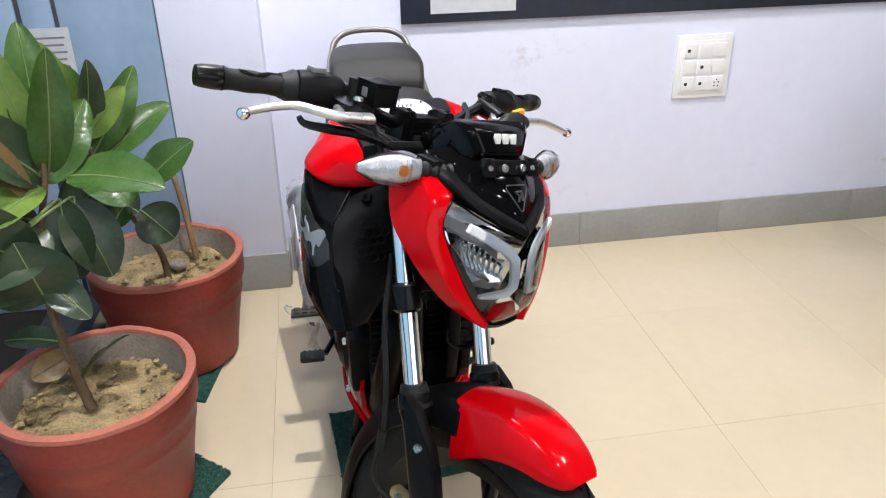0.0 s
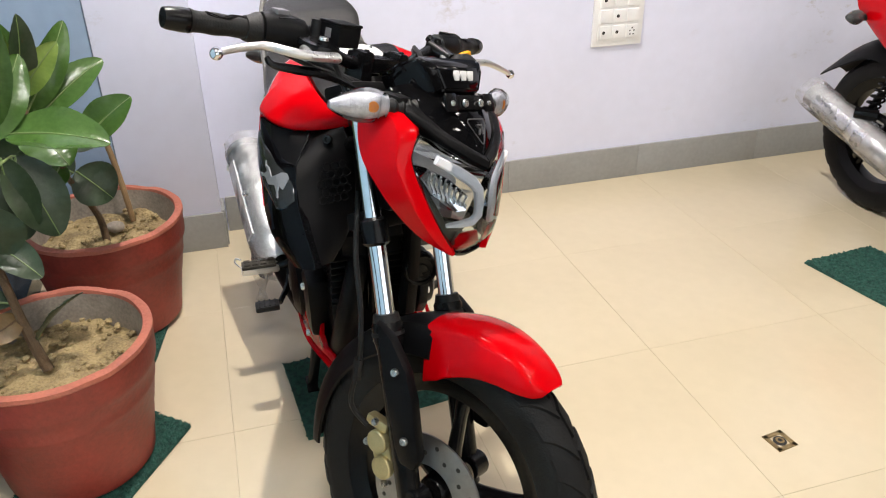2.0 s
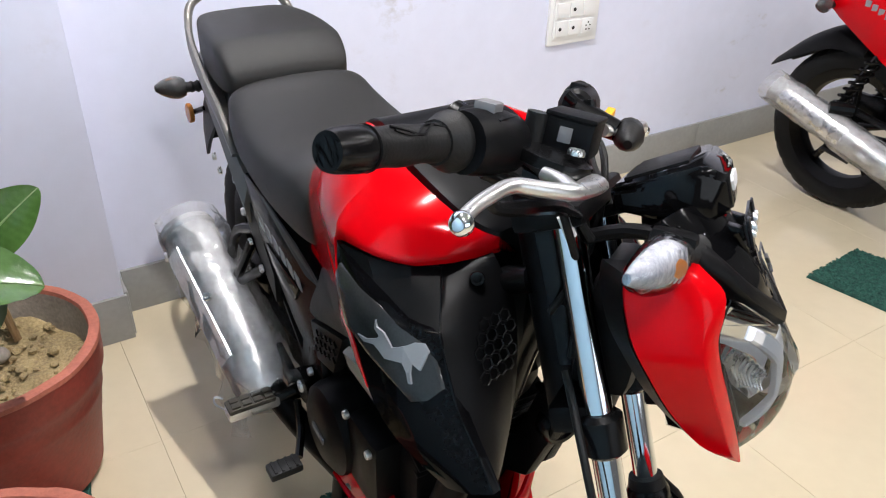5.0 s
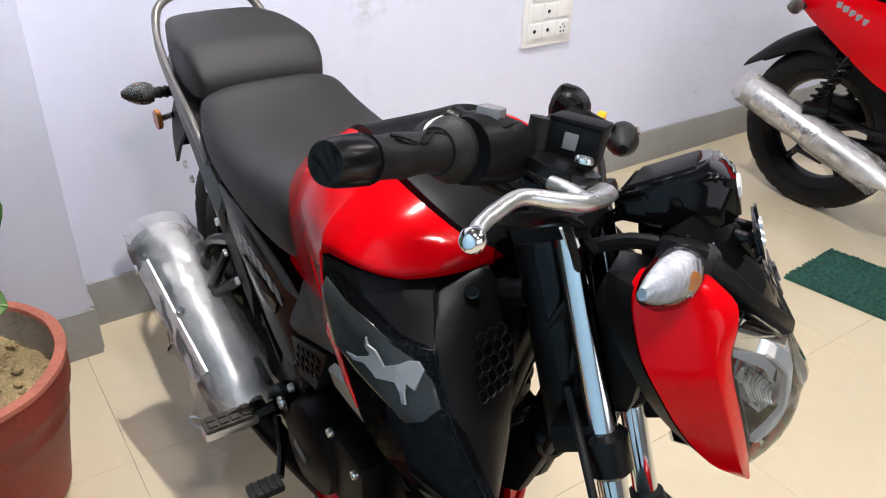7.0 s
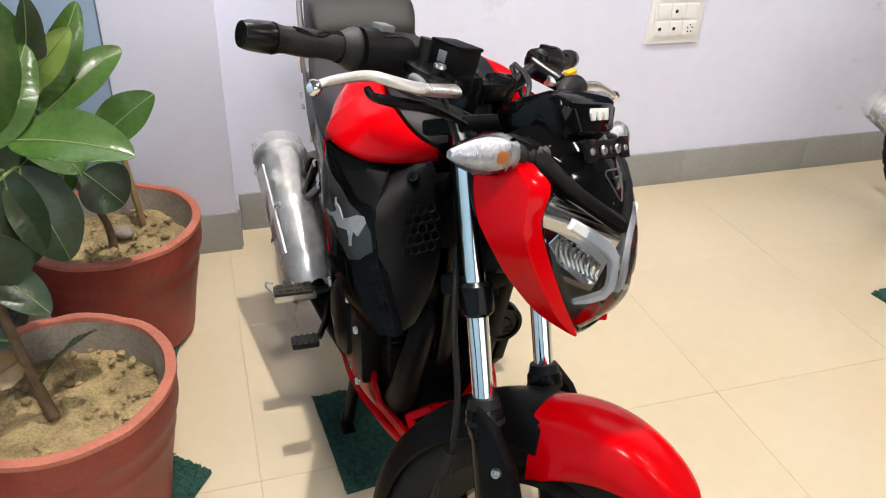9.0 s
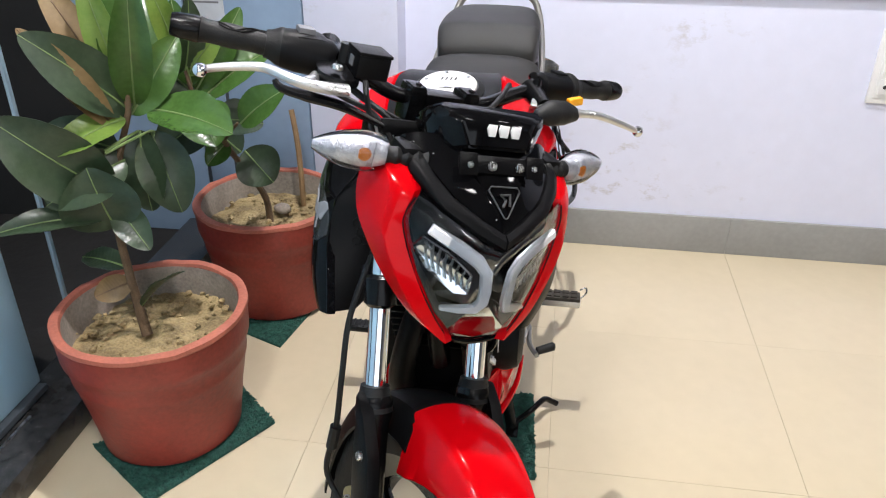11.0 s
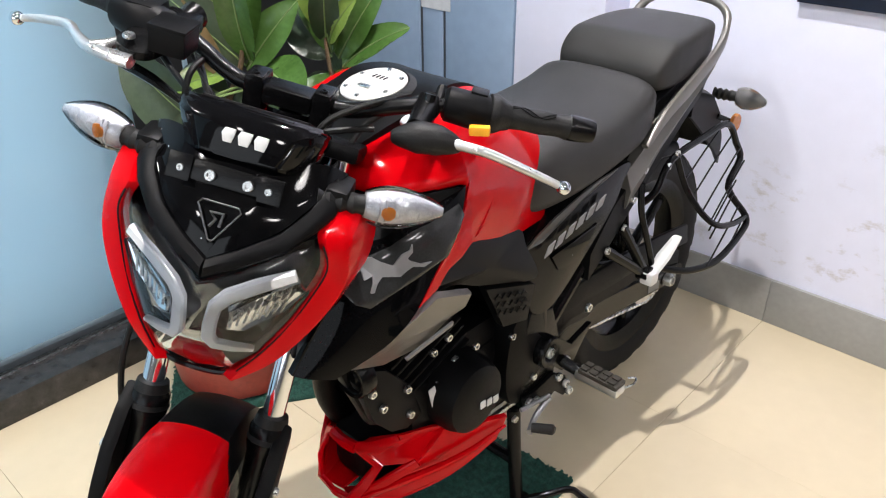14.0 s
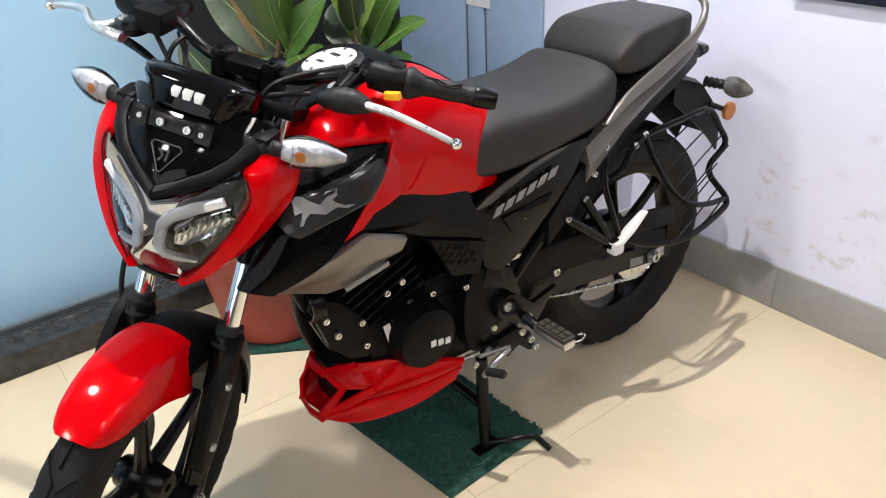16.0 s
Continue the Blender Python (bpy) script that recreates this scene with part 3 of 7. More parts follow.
def tread(R, w, n, slant):
    """Raised tread bars on the crown, in pairs that lean both ways."""
    bms = []
    for k in range(n):
        for s in (1, -1):
            rings = []
            for i in range(6):
                t = i / 5
                y = s * (0.004 + t * (w * 0.44))
                ang = 2 * math.pi * (k + (0.25 if s < 0 else -0.25)) / n + slant * t
                rr = R - w * 0.42 + w * 0.42 * max(0.02, math.cos(math.asin(min(0.98, abs(y) / (w * 0.5))))) ** 0.8
                half = math.pi / n * (0.74 - 0.16 * t)
                ring = []
                for da, dr in ((-half, -0.003), (-half * 0.9, 0.005), (half * 0.9, 0.005), (half, -0.003)):
                    ring.append(V(((rr + dr) * math.cos(ang + da), y, (rr + dr) * math.sin(ang + da))))
                rings.append(ring)
            bms.append(loft(rings))
    return join(*bms)


def wheel(R, w, c, place, spokes, label):
    """Cast wheel with tyre; place() is fixed or turned."""
    def at(bm):
        bmesh.ops.translate(bm, vec=c, verts=bm.verts)
        return bm
    rr = R - 0.088
    rim = lathe([(rr, -w * 0.36), (rr + 0.012, -w * 0.4), (rr + 0.014, -w * 0.36), (rr - 0.012, -w * 0.25), (rr - 0.02, 0), (rr - 0.012, w * 0.25), (rr + 0.014, w * 0.36), (rr + 0.012, w * 0.4), (rr, w * 0.36), (rr - 0.026, w * 0.24), (rr - 0.032, 0), (rr - 0.026, -w * 0.24)], (0, 0, 0), "y", 64, closed=True)
    sp = []
    for k in range(spokes):
        a = 2 * math.pi * k / spokes + 0.3
        d, e = V((math.cos(a), 0, math.sin(a))), V((-math.sin(a), 0, math.cos(a)))
        rings = []
        for t in (0, 0.3, 0.7, 1):
            r = 0.03 + (rr - 0.05) * t
            hw, hy = 0.02 - 0.009 * math.sin(math.pi * min(1, t * 0.9)) , 0.016 - 0.004 * t
            q = d * r + e * 0.012 * t
            rings.append([q + e * (hw * math.cos(b)) + V((0, hy * math.sin(b), 0)) for b in [2 * math.pi * i / 10 for i in range(10)]])
        sp.append(loft(rings))
    hub = lathe([(0.009, -0.05), (0.026, -0.05), (0.03, -0.045), (0.034, -0.02), (0.04, 0), (0.034, 0.02), (0.03, 0.045), (0.026, 0.05), (0.009, 0.05)], (0, 0, 0), "y", 28)
    wh = place("wheel", at(join(rim, hub)), SATIN, None, label)
    for b in sp:
        place("spoke", at(b), SATIN, wh)
    place("tyre", at(tyre(R, w, c, 0)), TYRE, wh, "black road tyre")
    place("tread_pattern", at(tread(R, w, 26, 0.16)), TYRE, wh, "raised tread bars", 25)
    return wh


RW, FW = V((0, 0, 0.315)), V((1.327, 0, 0.302))
rear_wheel = wheel(0.309, 0.104, RW, fixed, 6, "black cast rear wheel")
front_wheel = wheel(0.297, 0.088, FW, turned, 5, "black cast front wheel")


def front_disc():
    bm = lathe([(0.062, -0.002), (0.12, -0.002), (0.12, 0.002), (0.062, 0.002)], (FW.x, -0.062, FW.z), "y", 48, closed=True)
    dsc = turned("brake_disc", bm, DISC, front_wheel, "steel brake disc")
    for k in range(24):
        a = 2 * math.pi * k / 24
        r = 0.085 if k % 2 else 0.102
        turned("disc_hole", disc((FW.x + r * math.cos(a), -0.0645, FW.z + r * math.sin(a)), 0.0045, 0.0015, "y", 8), DARKHOLE, dsc)
    cal = turned("brake_caliper", join(box((1.235, -0.078, 0.352), (0.045, 0.04, 0.075), 0.01, Matrix.Rotation(radians(-30), 4, "Y")), disc((1.225, -0.1, 0.375), 0.022, 0.014), disc((1.247, -0.1, 0.332), 0.022, 0.014), box((1.213, -0.09, 0.405), (0.05, 0.022, 0.02), 0.006)), GOLD, None, "gold-coloured brake caliper")
    for p in ((1.212, -0.1, 0.41), (1.26, -0.1, 0.305), (1.2, -0.095, 0.36)):
        turned("bolt", bolt(p, (0, -1, 0), 0.007, 0.008), STEEL, cal)


front_disc()


def along(u, off=0.049):
    """The fork line's x at a height."""
    return 1.395 - 0.445 * u + off


FY = 0.088




def fork():
    for s in (1, -1):
        tb = turned("fork_tube", tube([(along(0.56), s * FY, 0.56), (along(0.96), s * FY, 0.96)], 0.0158, 24, 1), CHROME, None, "chrome fork tube")
        lo = [(along(0.6), s * FY, 0.6), (along(0.588), s * FY, 0.588), (along(0.565), s * FY, 0.565), (along(0.55), s * FY, 0.55), (along(0.42), s * FY, 0.42), (along(0.3), s * FY, 0.3), (along(0.265) + 0.004, s * FY, 0.265)]
        leg = turned("fork_leg", tube(lo, [0.021, 0.028, 0.028, 0.024, 0.0225, 0.022, 0.017], 24, 1), SATIN, None, "satin black lower fork leg")
        turned("dust_seal", tube([(along(0.606), s * FY, 0.606), (along(0.572), s * FY, 0.572)], [0.022, 0.0295], 24, 1), RUBBER, leg)
        turned("axle_lug", disc((FW.x - 0.004, s * FY, FW.z), 0.026, 0.04), SATIN, leg)
        turned("axle_nut", bolt((FW.x, s * (FY + 0.02), FW.z), (0, s, 0), 0.014, 0.012), STEEL, leg)
        # the collar where the tubes enter the lower bridge
        turned("collar", tube([(along(0.715), s * FY, 0.715), (along(0.72), s * FY, 0.72), (along(0.755), s * FY, 0.755), (along(0.76), s * FY, 0.76)], [0.019, 0.025, 0.025, 0.019], 24, 1), SATIN, tb, "black clamp collar")
        # fork guard with its bolts, before each leg
        o = [(along(0.60) + 0.005, 0.605), (along(0.60) + 0.045, 0.585), (along(0.55) + 0.066, 0.545), (along(0.5) + 0.07, 0.5), (along(0.4) + 0.064, 0.405), (along(0.38) + 0.05, 0.38), (along(0.385) + 0.022, 0.378), (along(0.4) + 0.01, 0.4), (along(0.5) + 0.004, 0.5)]
        gd = turned("fork_guard", plate(o, s * (FY + 0.012), s * (FY + 0.034), 0.006), MATTE, leg, "matte black fork guard")
        for z in (0.535, 0.425):
            turned("bolt", bolt((along(z) + 0.04, s * (FY + 0.034), z), (0, s, 0), 0.0075, 0.006), STEEL, gd)
    br = turned("lower_bridge", join(box((along(0.737) - 0.03, 0, 0.745), (0.06, 0.2, 0.032), 0.008, Matrix.Rotation(radians(-CASTER), 4, "Y")), tube([(along(0.7, -0.01), 0, 0.7), (along(0.96, -0.01), 0, 0.96)], 0.03, 20, 1)), CASTING, None, "black lower fork bridge and steering stem")
    turned("top_bridge", join(box((along(0.955) - 0.015, 0, 0.952), (0.075, 0.23, 0.024), 0.008, Matrix.Rotation(radians(-CASTER), 4, "Y")), disc((along(0.955, -0.005), 0, 0.968), 0.016, 0.02, "z")), CASTING, None, "black top fork bridge")


fork()


def arc_panel(c, r0, a0, a1, w0, w1, drop0, drop1, n=18, thick=0.004, lift=0.0, tip=0.0, shape=()):
    """A mudguard: arched section swept about the wheel's centre from angle a0 to a1 (degrees from ahead, upward)."""
    rings = []
    for i in range(n + 1):
        t = i / n
        a = radians(a0 + (a1 - a0) * t)
        w, dr = w0 + (w1 - w0) * t, drop0 + (drop1 - drop0) * t
        if shape:
            k = min(int(t * (len(shape) - 1)), len(shape) - 2)
            f = t * (len(shape) - 1) - k
            w, dr = (shape[k][q] * (1 - f) + shape[k + 1][q] * f for q in (0, 1))
        if tip and t < 0.2:
            k = math.sqrt(max(0.0, 1 - (1 - t / 0.2) ** 2))
            w, dr = w * (tip + (1 - tip) * k), dr * (0.4 + 0.6 * k)
        r = r0 + lift * math.sin(math.pi * t)
        outer, inner = [], []
        for k in range(15):
            b = k / 14 * 2 - 1
            q = abs(b)
            yy = math.copysign(w * (1.27 * q if q < 0.58 else 0.7366 + 0.2634 * (q - 0.58) / 0.42), b)
            h = -dr * (0.09 * (q / 0.58) ** 2 if q < 0.58 else 0.09 + 0.11 * (q - 0.58) / 0.42 + 0.8 * ((q - 0.58) / 0.42) ** 1.7)
            outer.append(V((c.x + (r + h) * math.cos(a), yy, c.z + (r + h) * math.sin(a))))
            inner.append(V((c.x + (r + h - thick) * math.cos(a), yy * 0.95, c.z + (r + h - thick) * math.sin(a))))
        rings.append(outer + inner[::-1])
    return loft(rings)


def front_fender():
    fd = turned("front_mudguard", arc_panel(FW, 0.324, 62, 106, 0, 0, 0, 0, 32, lift=0.012, tip=0.6, shape=((0.05, 0.022), (0.058, 0.038), (0.064, 0.054), (0.068, 0.07), (0.07, 0.086), (0.07, 0.1), (0.067, 0.104))), RED, None, "glossy red front mudguard", 55)
    turned("rear_flap", arc_panel(FW, 0.32, 103, 192, 0.066, 0.05, 0.06, 0.03, 20), MATTE, fd, "matte black rear half of the mudguard")


front_fender()


def sym(half):
    """A closed outline from its left half, top centre to bottom centre."""
    return [V(p) for p in half] + [V((p[0], -p[1], p[2])) for p in reversed(half) if abs(p[1]) > 1e-6]


def ribbon(pts, width, thick, facing):
    """A flat bar of varying width along a line of points, its broad side towards the given way."""
    f = V(facing).normalized()
    rings = []
    n = len(pts)
    for i, p in enumerate(pts):
        d = (V(pts[min(i + 1, n - 1)]) - V(pts[max(i - 1, 0)])).normalized()
        side = d.cross(f).normalized()
        w = width[i] / 2
        c = V(p)
        rings.append([c - side * w - f * thick, c - side * w, c - side * w * 0.7 + f * thick * 0.4, c + side * w * 0.7 + f * thick * 0.4, c + side * w, c + side * w - f * thick])
    return loft(rings)


def headlamp():
    lens_o = sym([(1.257, 0, 0.884), (1.246, 0.025, 0.892), (1.227, 0.063, 0.91), (1.206, 0.096, 0.925), (1.192, 0.117, 0.932), (1.191, 0.1255, 0.906), (1.197, 0.122, 0.882), (1.219, 0.102, 0.832), (1.24, 0.075, 0.788), (1.251, 0.05, 0.757), (1.25, 0.028, 0.744), (1.247, 0, 0.739)])
    mid = V((1.243, 0, 0.832))

    def skin(scale, depth, back, thick):
        n = V((1, 0, 0.05)).normalized()
        o = [mid + (p - mid) * scale - n * back for p in lens_o]
        rings = [[p - n * thick for p in o]]
        for s in (1, 0.93, 0.8, 0.62, 0.42, 0.22, 0.06):
            rings.append([mid - n * back + (p - mid + n * back) * s + n * depth * (1 - s ** 2.2) for p in o])
        return loft(rings)
    hl = turned("headlamp", skin(0.985, 0.018, 0.024, 0.05), GLOSS, None, "V-shaped headlamp with white light guides behind a clear lens")
    turned("lens", skin(1.0, 0.04, 0.0, 0.004), LENS, hl, "clear headlamp lens")
    # red trim that shows through the foot of the lens
    turned("inner_trim", dome([(1.243, 0.03, 0.772), (1.243, -0.03, 0.772), (1.246, -0.04, 0.752), (1.247, 0, 0.743), (1.246, 0.04, 0.752)], 0.008, 0.006, (1, 0, 0), 0.002), RED, hl, "red trim inside the lens foot")
    for s in (1, -1):
        bz = [(1.254, s * 0.02, 0.799), (1.247, s * 0.06, 0.778), (1.226, s * 0.094, 0.826), (1.206, s * 0.115, 0.868), (1.221, s * 0.096, 0.822), (1.24, s * 0.07, 0.782), (1.247, s * 0.045, 0.76), (1.249, s * 0.036, 0.77)]
        turned("lower_bezel", dome(bz, 0.003, 0.008, (1, s * 0.4, 0), 0.002), TAILGREY, hl, "smoked grey inner bezel")
        g = [(1.222, s * 0.1, 0.9), (1.24, s * 0.062, 0.884), (1.254, s * 0.033, 0.869), (1.262, s * 0.0215, 0.856), (1.268, s * 0.019, 0.832), (1.27, s * 0.0195, 0.815), (1.266, s * 0.026, 0.803), (1.257, s * 0.046, 0.797), (1.246, s * 0.068, 0.793)]
        turned("light_guide", ribbon(g, [0.014, 0.0175, 0.0185, 0.017, 0.0165, 0.016, 0.014, 0.011, 0.005], 0.006, (1, s * 0.22, 0.05)), DRL, hl, "white light guide")
        o = [(1.254, s * 0.035, 0.845), (1.234, s * 0.069, 0.868), (1.212, s * 0.104, 0.882), (1.206, s * 0.111, 0.866), (1.222, s * 0.092, 0.841), (1.246, s * 0.052, 0.815), (1.255, s * 0.034, 0.818)]
        rf = turned("reflector", dome([V(p) - V((0.002, 0, 0)) for p in o], -0.006, 0.01, (1, s * 0.4, 0), 0.001), CHROME, hl, "chrome reflector")
        for k in range(8):
            t = (k + 0.5) / 8
            a, b = V(o[0]).lerp(V(o[2]), t), V(o[6]).lerp(V(o[4]), t)
            turned("rib", tube([a + V((0.001, 0, -0.004)), a.lerp(b, 0.5) - V((0.004, 0, 0)), b + V((0.001, 0, 0.004))], 0.0016, 6, 3), STEEL, rf)
        # thin dark rim between lens and red cowl
        edge = [(1.193, s * 0.119, 0.931), (1.192, s * 0.128, 0.905), (1.198, s * 0.1245, 0.881), (1.22, s * 0.1045, 0.831), (1.241, s * 0.077, 0.787), (1.252, s * 0.052, 0.755)]
        turned("lens_rim", tube(edge, 0.0012, 6, 3), SATIN, hl)


headlamp()


def cowl():
    # matte V-shaped frame over the lens
    for s in (1, -1):
        rings = []
        for p, q in (((1.252, 0, 0.886), (1.243, 0, 0.906)), ((1.236, 0.039, 0.901), (1.228, 0.032, 0.919)), ((1.211, 0.082, 0.921), (1.202, 0.07, 0.938)), ((1.185, 0.107, 0.941), (1.174, 0.092, 0.958)), ((1.16, 0.121, 0.952), (1.146, 0.102, 0.974)), ((1.138, 0.122, 0.966), (1.122, 0.108, 0.982))):
            a, b = V((p[0], s * p[1], p[2])), V((q[0], s * q[1], q[2]))
            out = V((0.88, s * 0.2, 0.42)) * 0.006
            rings.append([a, a.lerp(b, 0.12) + out, a.lerp(b, 0.6) + out * 1.5, b + out * 0.6, b - out * 3, a - out * 3])
        turned("headlamp_frame", loft(rings), MATTE, None, "matte black V-shaped frame", 50)
    # gloss visor
    for s in (1, -1):
        g = [[V((1.15, 0, 1.0)), V((1.145, s * 0.05, 1.0)), V((1.125, s * 0.094, 0.996)), V((1.112, s * 0.118, 0.985))], [V((1.19, 0, 0.97)), V((1.183, s * 0.045, 0.97)), V((1.16, s * 0.084, 0.973)), V((1.13, s * 0.112, 0.978))], [V((1.22, 0, 0.938)), V((1.212, s * 0.03, 0.945)), V((1.19, s * 0.066, 0.955)), V((1.16, s * 0.098, 0.967))], [V((1.2405, 0, 0.906)), V((1.226, s * 0.032, 0.921)), V((1.202, s * 0.068, 0.94)), V((1.174, s * 0.09, 0.96))]]
        vis = turned("visor", sheet(g, 0.012, (0.7, 0, 0.7)), GLOSS, None, "glossy black visor", 60)
    w_o = [(1.182, 0.048, 0.979), (1.182, -0.048, 0.979), (1.237, 0, 0.914)]
    turned("visor_wedge", dome(w_o, 0.005, 0.012, (0.72, 0, 0.7), 0.003), GLOSS, vis)
    tri = [(1.2085, 0.021, 0.9605), (1.2085, -0.021, 0.9605), (1.211, -0.025, 0.956), (1.2335, -0.003, 0.927), (1.2345, 0, 0.926), (1.2335, 0.003, 0.927), (1.211, 0.025, 0.956)]
    em = turned("emblem", tube(tri, 0.0011, 6, 1, True), MARKDARK, vis, "grey triangular emblem outline")
    turned("emblem_bar", tube([(1.2255, 0.006, 0.9405), (1.2165, 0.007, 0.953), (1.2175, -0.008, 0.9525), (1.221, 0.0, 0.947), (1.2265, -0.005, 0.9395)], 0.002, 6, 1), MARKDARK, em)
    # instrument hood
    h = [[(1.152, 0.056, 1.036), (1.152, -0.056, 1.036), (1.158, -0.06, 1.03), (1.172, -0.046, 0.998), (1.172, 0.046, 0.998), (1.158, 0.06, 1.03)],
         [(1.13, 0.08, 1.043), (1.13, -0.08, 1.043), (1.14, -0.084, 1.034), (1.152, -0.068, 0.985), (1.152, 0.068, 0.985), (1.14, 0.084, 1.034)],
         [(1.09, 0.086, 1.02), (1.09, -0.086, 1.02), (1.095, -0.09, 1.01), (1.105, -0.078, 0.975), (1.105, 0.078, 0.975), (1.095, 0.09, 1.01)],
         [(1.052, 0.07, 0.995), (1.052, -0.07, 0.995), (1.052, -0.076, 0.988), (1.06, -0.062, 0.968), (1.06, 0.062, 0.968), (1.052, 0.076, 0.988)]]
    bm = loft(h)
    bmesh.ops.bevel(bm, geom=bm.edges[:], offset=0.004, segments=2, affect="EDGES", clamp_overlap=True)
    hood = turned("instrument_hood", bm, GLOSS, None, "glossy black instrument hood", 50)
    turned("display", box((1.09, 0, 1.0195), (0.066, 0.13, 0.005), 0.002, Matrix.Rotation(radians(-32), 4, "Y")), MATTE, hood)
    # maker's mark as three plain silver blocks
    tilt = Matrix.Rotation(radians(-24), 4, "Y")
    for y, w in ((0.0235, 0.0165), (0.0045, 0.0165), (-0.0145, 0.0155)):
        o = [(y + w / 2, 0.008), (y - w / 2 + 0.003, 0.008), (y - w / 2, 0.002), (y - w / 2 + 0.003, -0.008), (y + w / 2 - 0.003, -0.008), (y + w / 2 - 0.001, -0.001)]
        turned("mark", dome([V((1.1635, 0, 1.0215)) + tilt @ V((0, q, z)) for q, z in o], 0.0012, 0.003, (0.91, 0, 0.41), 0.0006), MARK, hood, "plain silver mark block")
    # number-plate bracket
    bk = turned("plate_bracket", box((1.19, -0.003, 0.983), (0.004, 0.132, 0.024), 0.002, Matrix.Rotation(radians(-28), 4, "Y")), SATIN, None, "black plate bracket with bolts")
    for s in (1, -1):
        turned("bracket_tab", box((1.193, -0.003 + s * 0.053, 0.984), (0.003, 0.028, 0.03), 0.002, Matrix.Rotation(radians(-28), 4, "Y")), SATIN, bk)
        turned("bracket_foot", box((1.178, -0.003 + s * 0.03, 0.978), (0.022, 0.018, 0.01), 0.002), SATIN, bk)
    for y in (-0.054, -0.0195, 0.0245, 0.048):
        turned("bolt", bolt((1.194, y, 0.983), (0.88, 0, 0.47), 0.0068 if abs(y) < 0.03 else 0.0045, 0.004), STEEL, bk)
    # mounts that carry the indicators
    for s in (1, -1):
        turned("indicator_mount", join(box((1.128, s * 0.115, 0.966), (0.045, 0.03, 0.03), 0.008), tube([(1.125, s * 0.1, 0.968), (1.08, s * 0.085, 0.958), (1.03, s * 0.075, 0.93)], 0.008, 10, 3)), MATTE, None, "black indicator mount")
    turned("chin", tube([(1.247, 0.05, 0.75), (1.247, 0.03, 0.741), (1.244, 0, 0.735), (1.247, -0.03, 0.741), (1.247, -0.05, 0.75)], [0.004, 0.005, 0.0055, 0.005, 0.004], 10, 5), GLOSS, None, "glossy black chin under the headlamp")
    # red side cowls
    for s in (1, -1):
        front = [(1.146, 0.1225, 0.962), (1.166, 0.122, 0.951), (1.186, 0.119, 0.937), (1.192, 0.127, 0.917), (1.194, 0.129, 0.893), (1.205, 0.12, 0.865), (1.223, 0.1035, 0.828), (1.242, 0.078, 0.785), (1.253, 0.056, 0.757), (1.258, 0.047, 0.743)]
        mid = [(1.126, 0.141, 0.962), (1.147, 0.145, 0.952), (1.168, 0.145, 0.934), (1.178, 0.147, 0.912), (1.184, 0.15, 0.886), (1.199, 0.143, 0.856), (1.219, 0.122, 0.815), (1.239, 0.092, 0.774), (1.251, 0.063, 0.75), (1.258, 0.048, 0.742)]
        rear = [(1.104, 0.152, 0.95), (1.1, 0.159, 0.936), (1.103, 0.163, 0.919), (1.112, 0.165, 0.897), (1.125, 0.162, 0.872), (1.146, 0.15, 0.843), (1.175, 0.128, 0.805), (1.211, 0.096, 0.768), (1.241, 0.064, 0.748), (1.257, 0.049, 0.741)]
        front, mid, rear = ([V((x, s * y, z)) for x, y, z in row] for row in (front, mid, rear))
        rows = [spline(r, 3) for r in (front, mid, rear)]
        rings = []
        for a, b, c in zip(*rows):
            w = (a - c).length
            crease = b + V((0.0, s * 0.03 * w, 0.02 * w))
            flank = crease.lerp(c, 0.5) + V((0, s * 0.02 * w, 0))
            mids = [a, a.lerp(crease, 0.5) + V((0.02 * w, 0, 0)), crease.lerp(a, 0.06), crease.lerp(flank, 0.06), flank, c]
            back = [p - V((0.006, s * 0.012, 0)) for p in reversed(mids)]
            rings.append(mids + back)
        cw = turned("side_cowl", loft(rings), RED, None, "glossy red headlamp side cowl", 24)
        turned("decal", ribbon([(1.166, s * 0.1465, 0.914), (1.15, s * 0.1515, 0.918), (1.134, s * 0.156, 0.922)], [0.0045, 0.0045, 0.0045], 0.002, (0.35, s, 0.2)), MARKMID, cw, "small silver decal")
        # dark inner side behind the red skin
        turned("inner_shell", loft([[a.lerp(c, 0.4) - V((0.02, s * 0.02, 0)), c - V((0.004, s * 0.004, 0)), c - V((0.03, s * 0.03, 0.0))] for a, b, c in list(zip(*rows))[3:-2]]), MATTE, cw, "matte black inner side")


cowl()


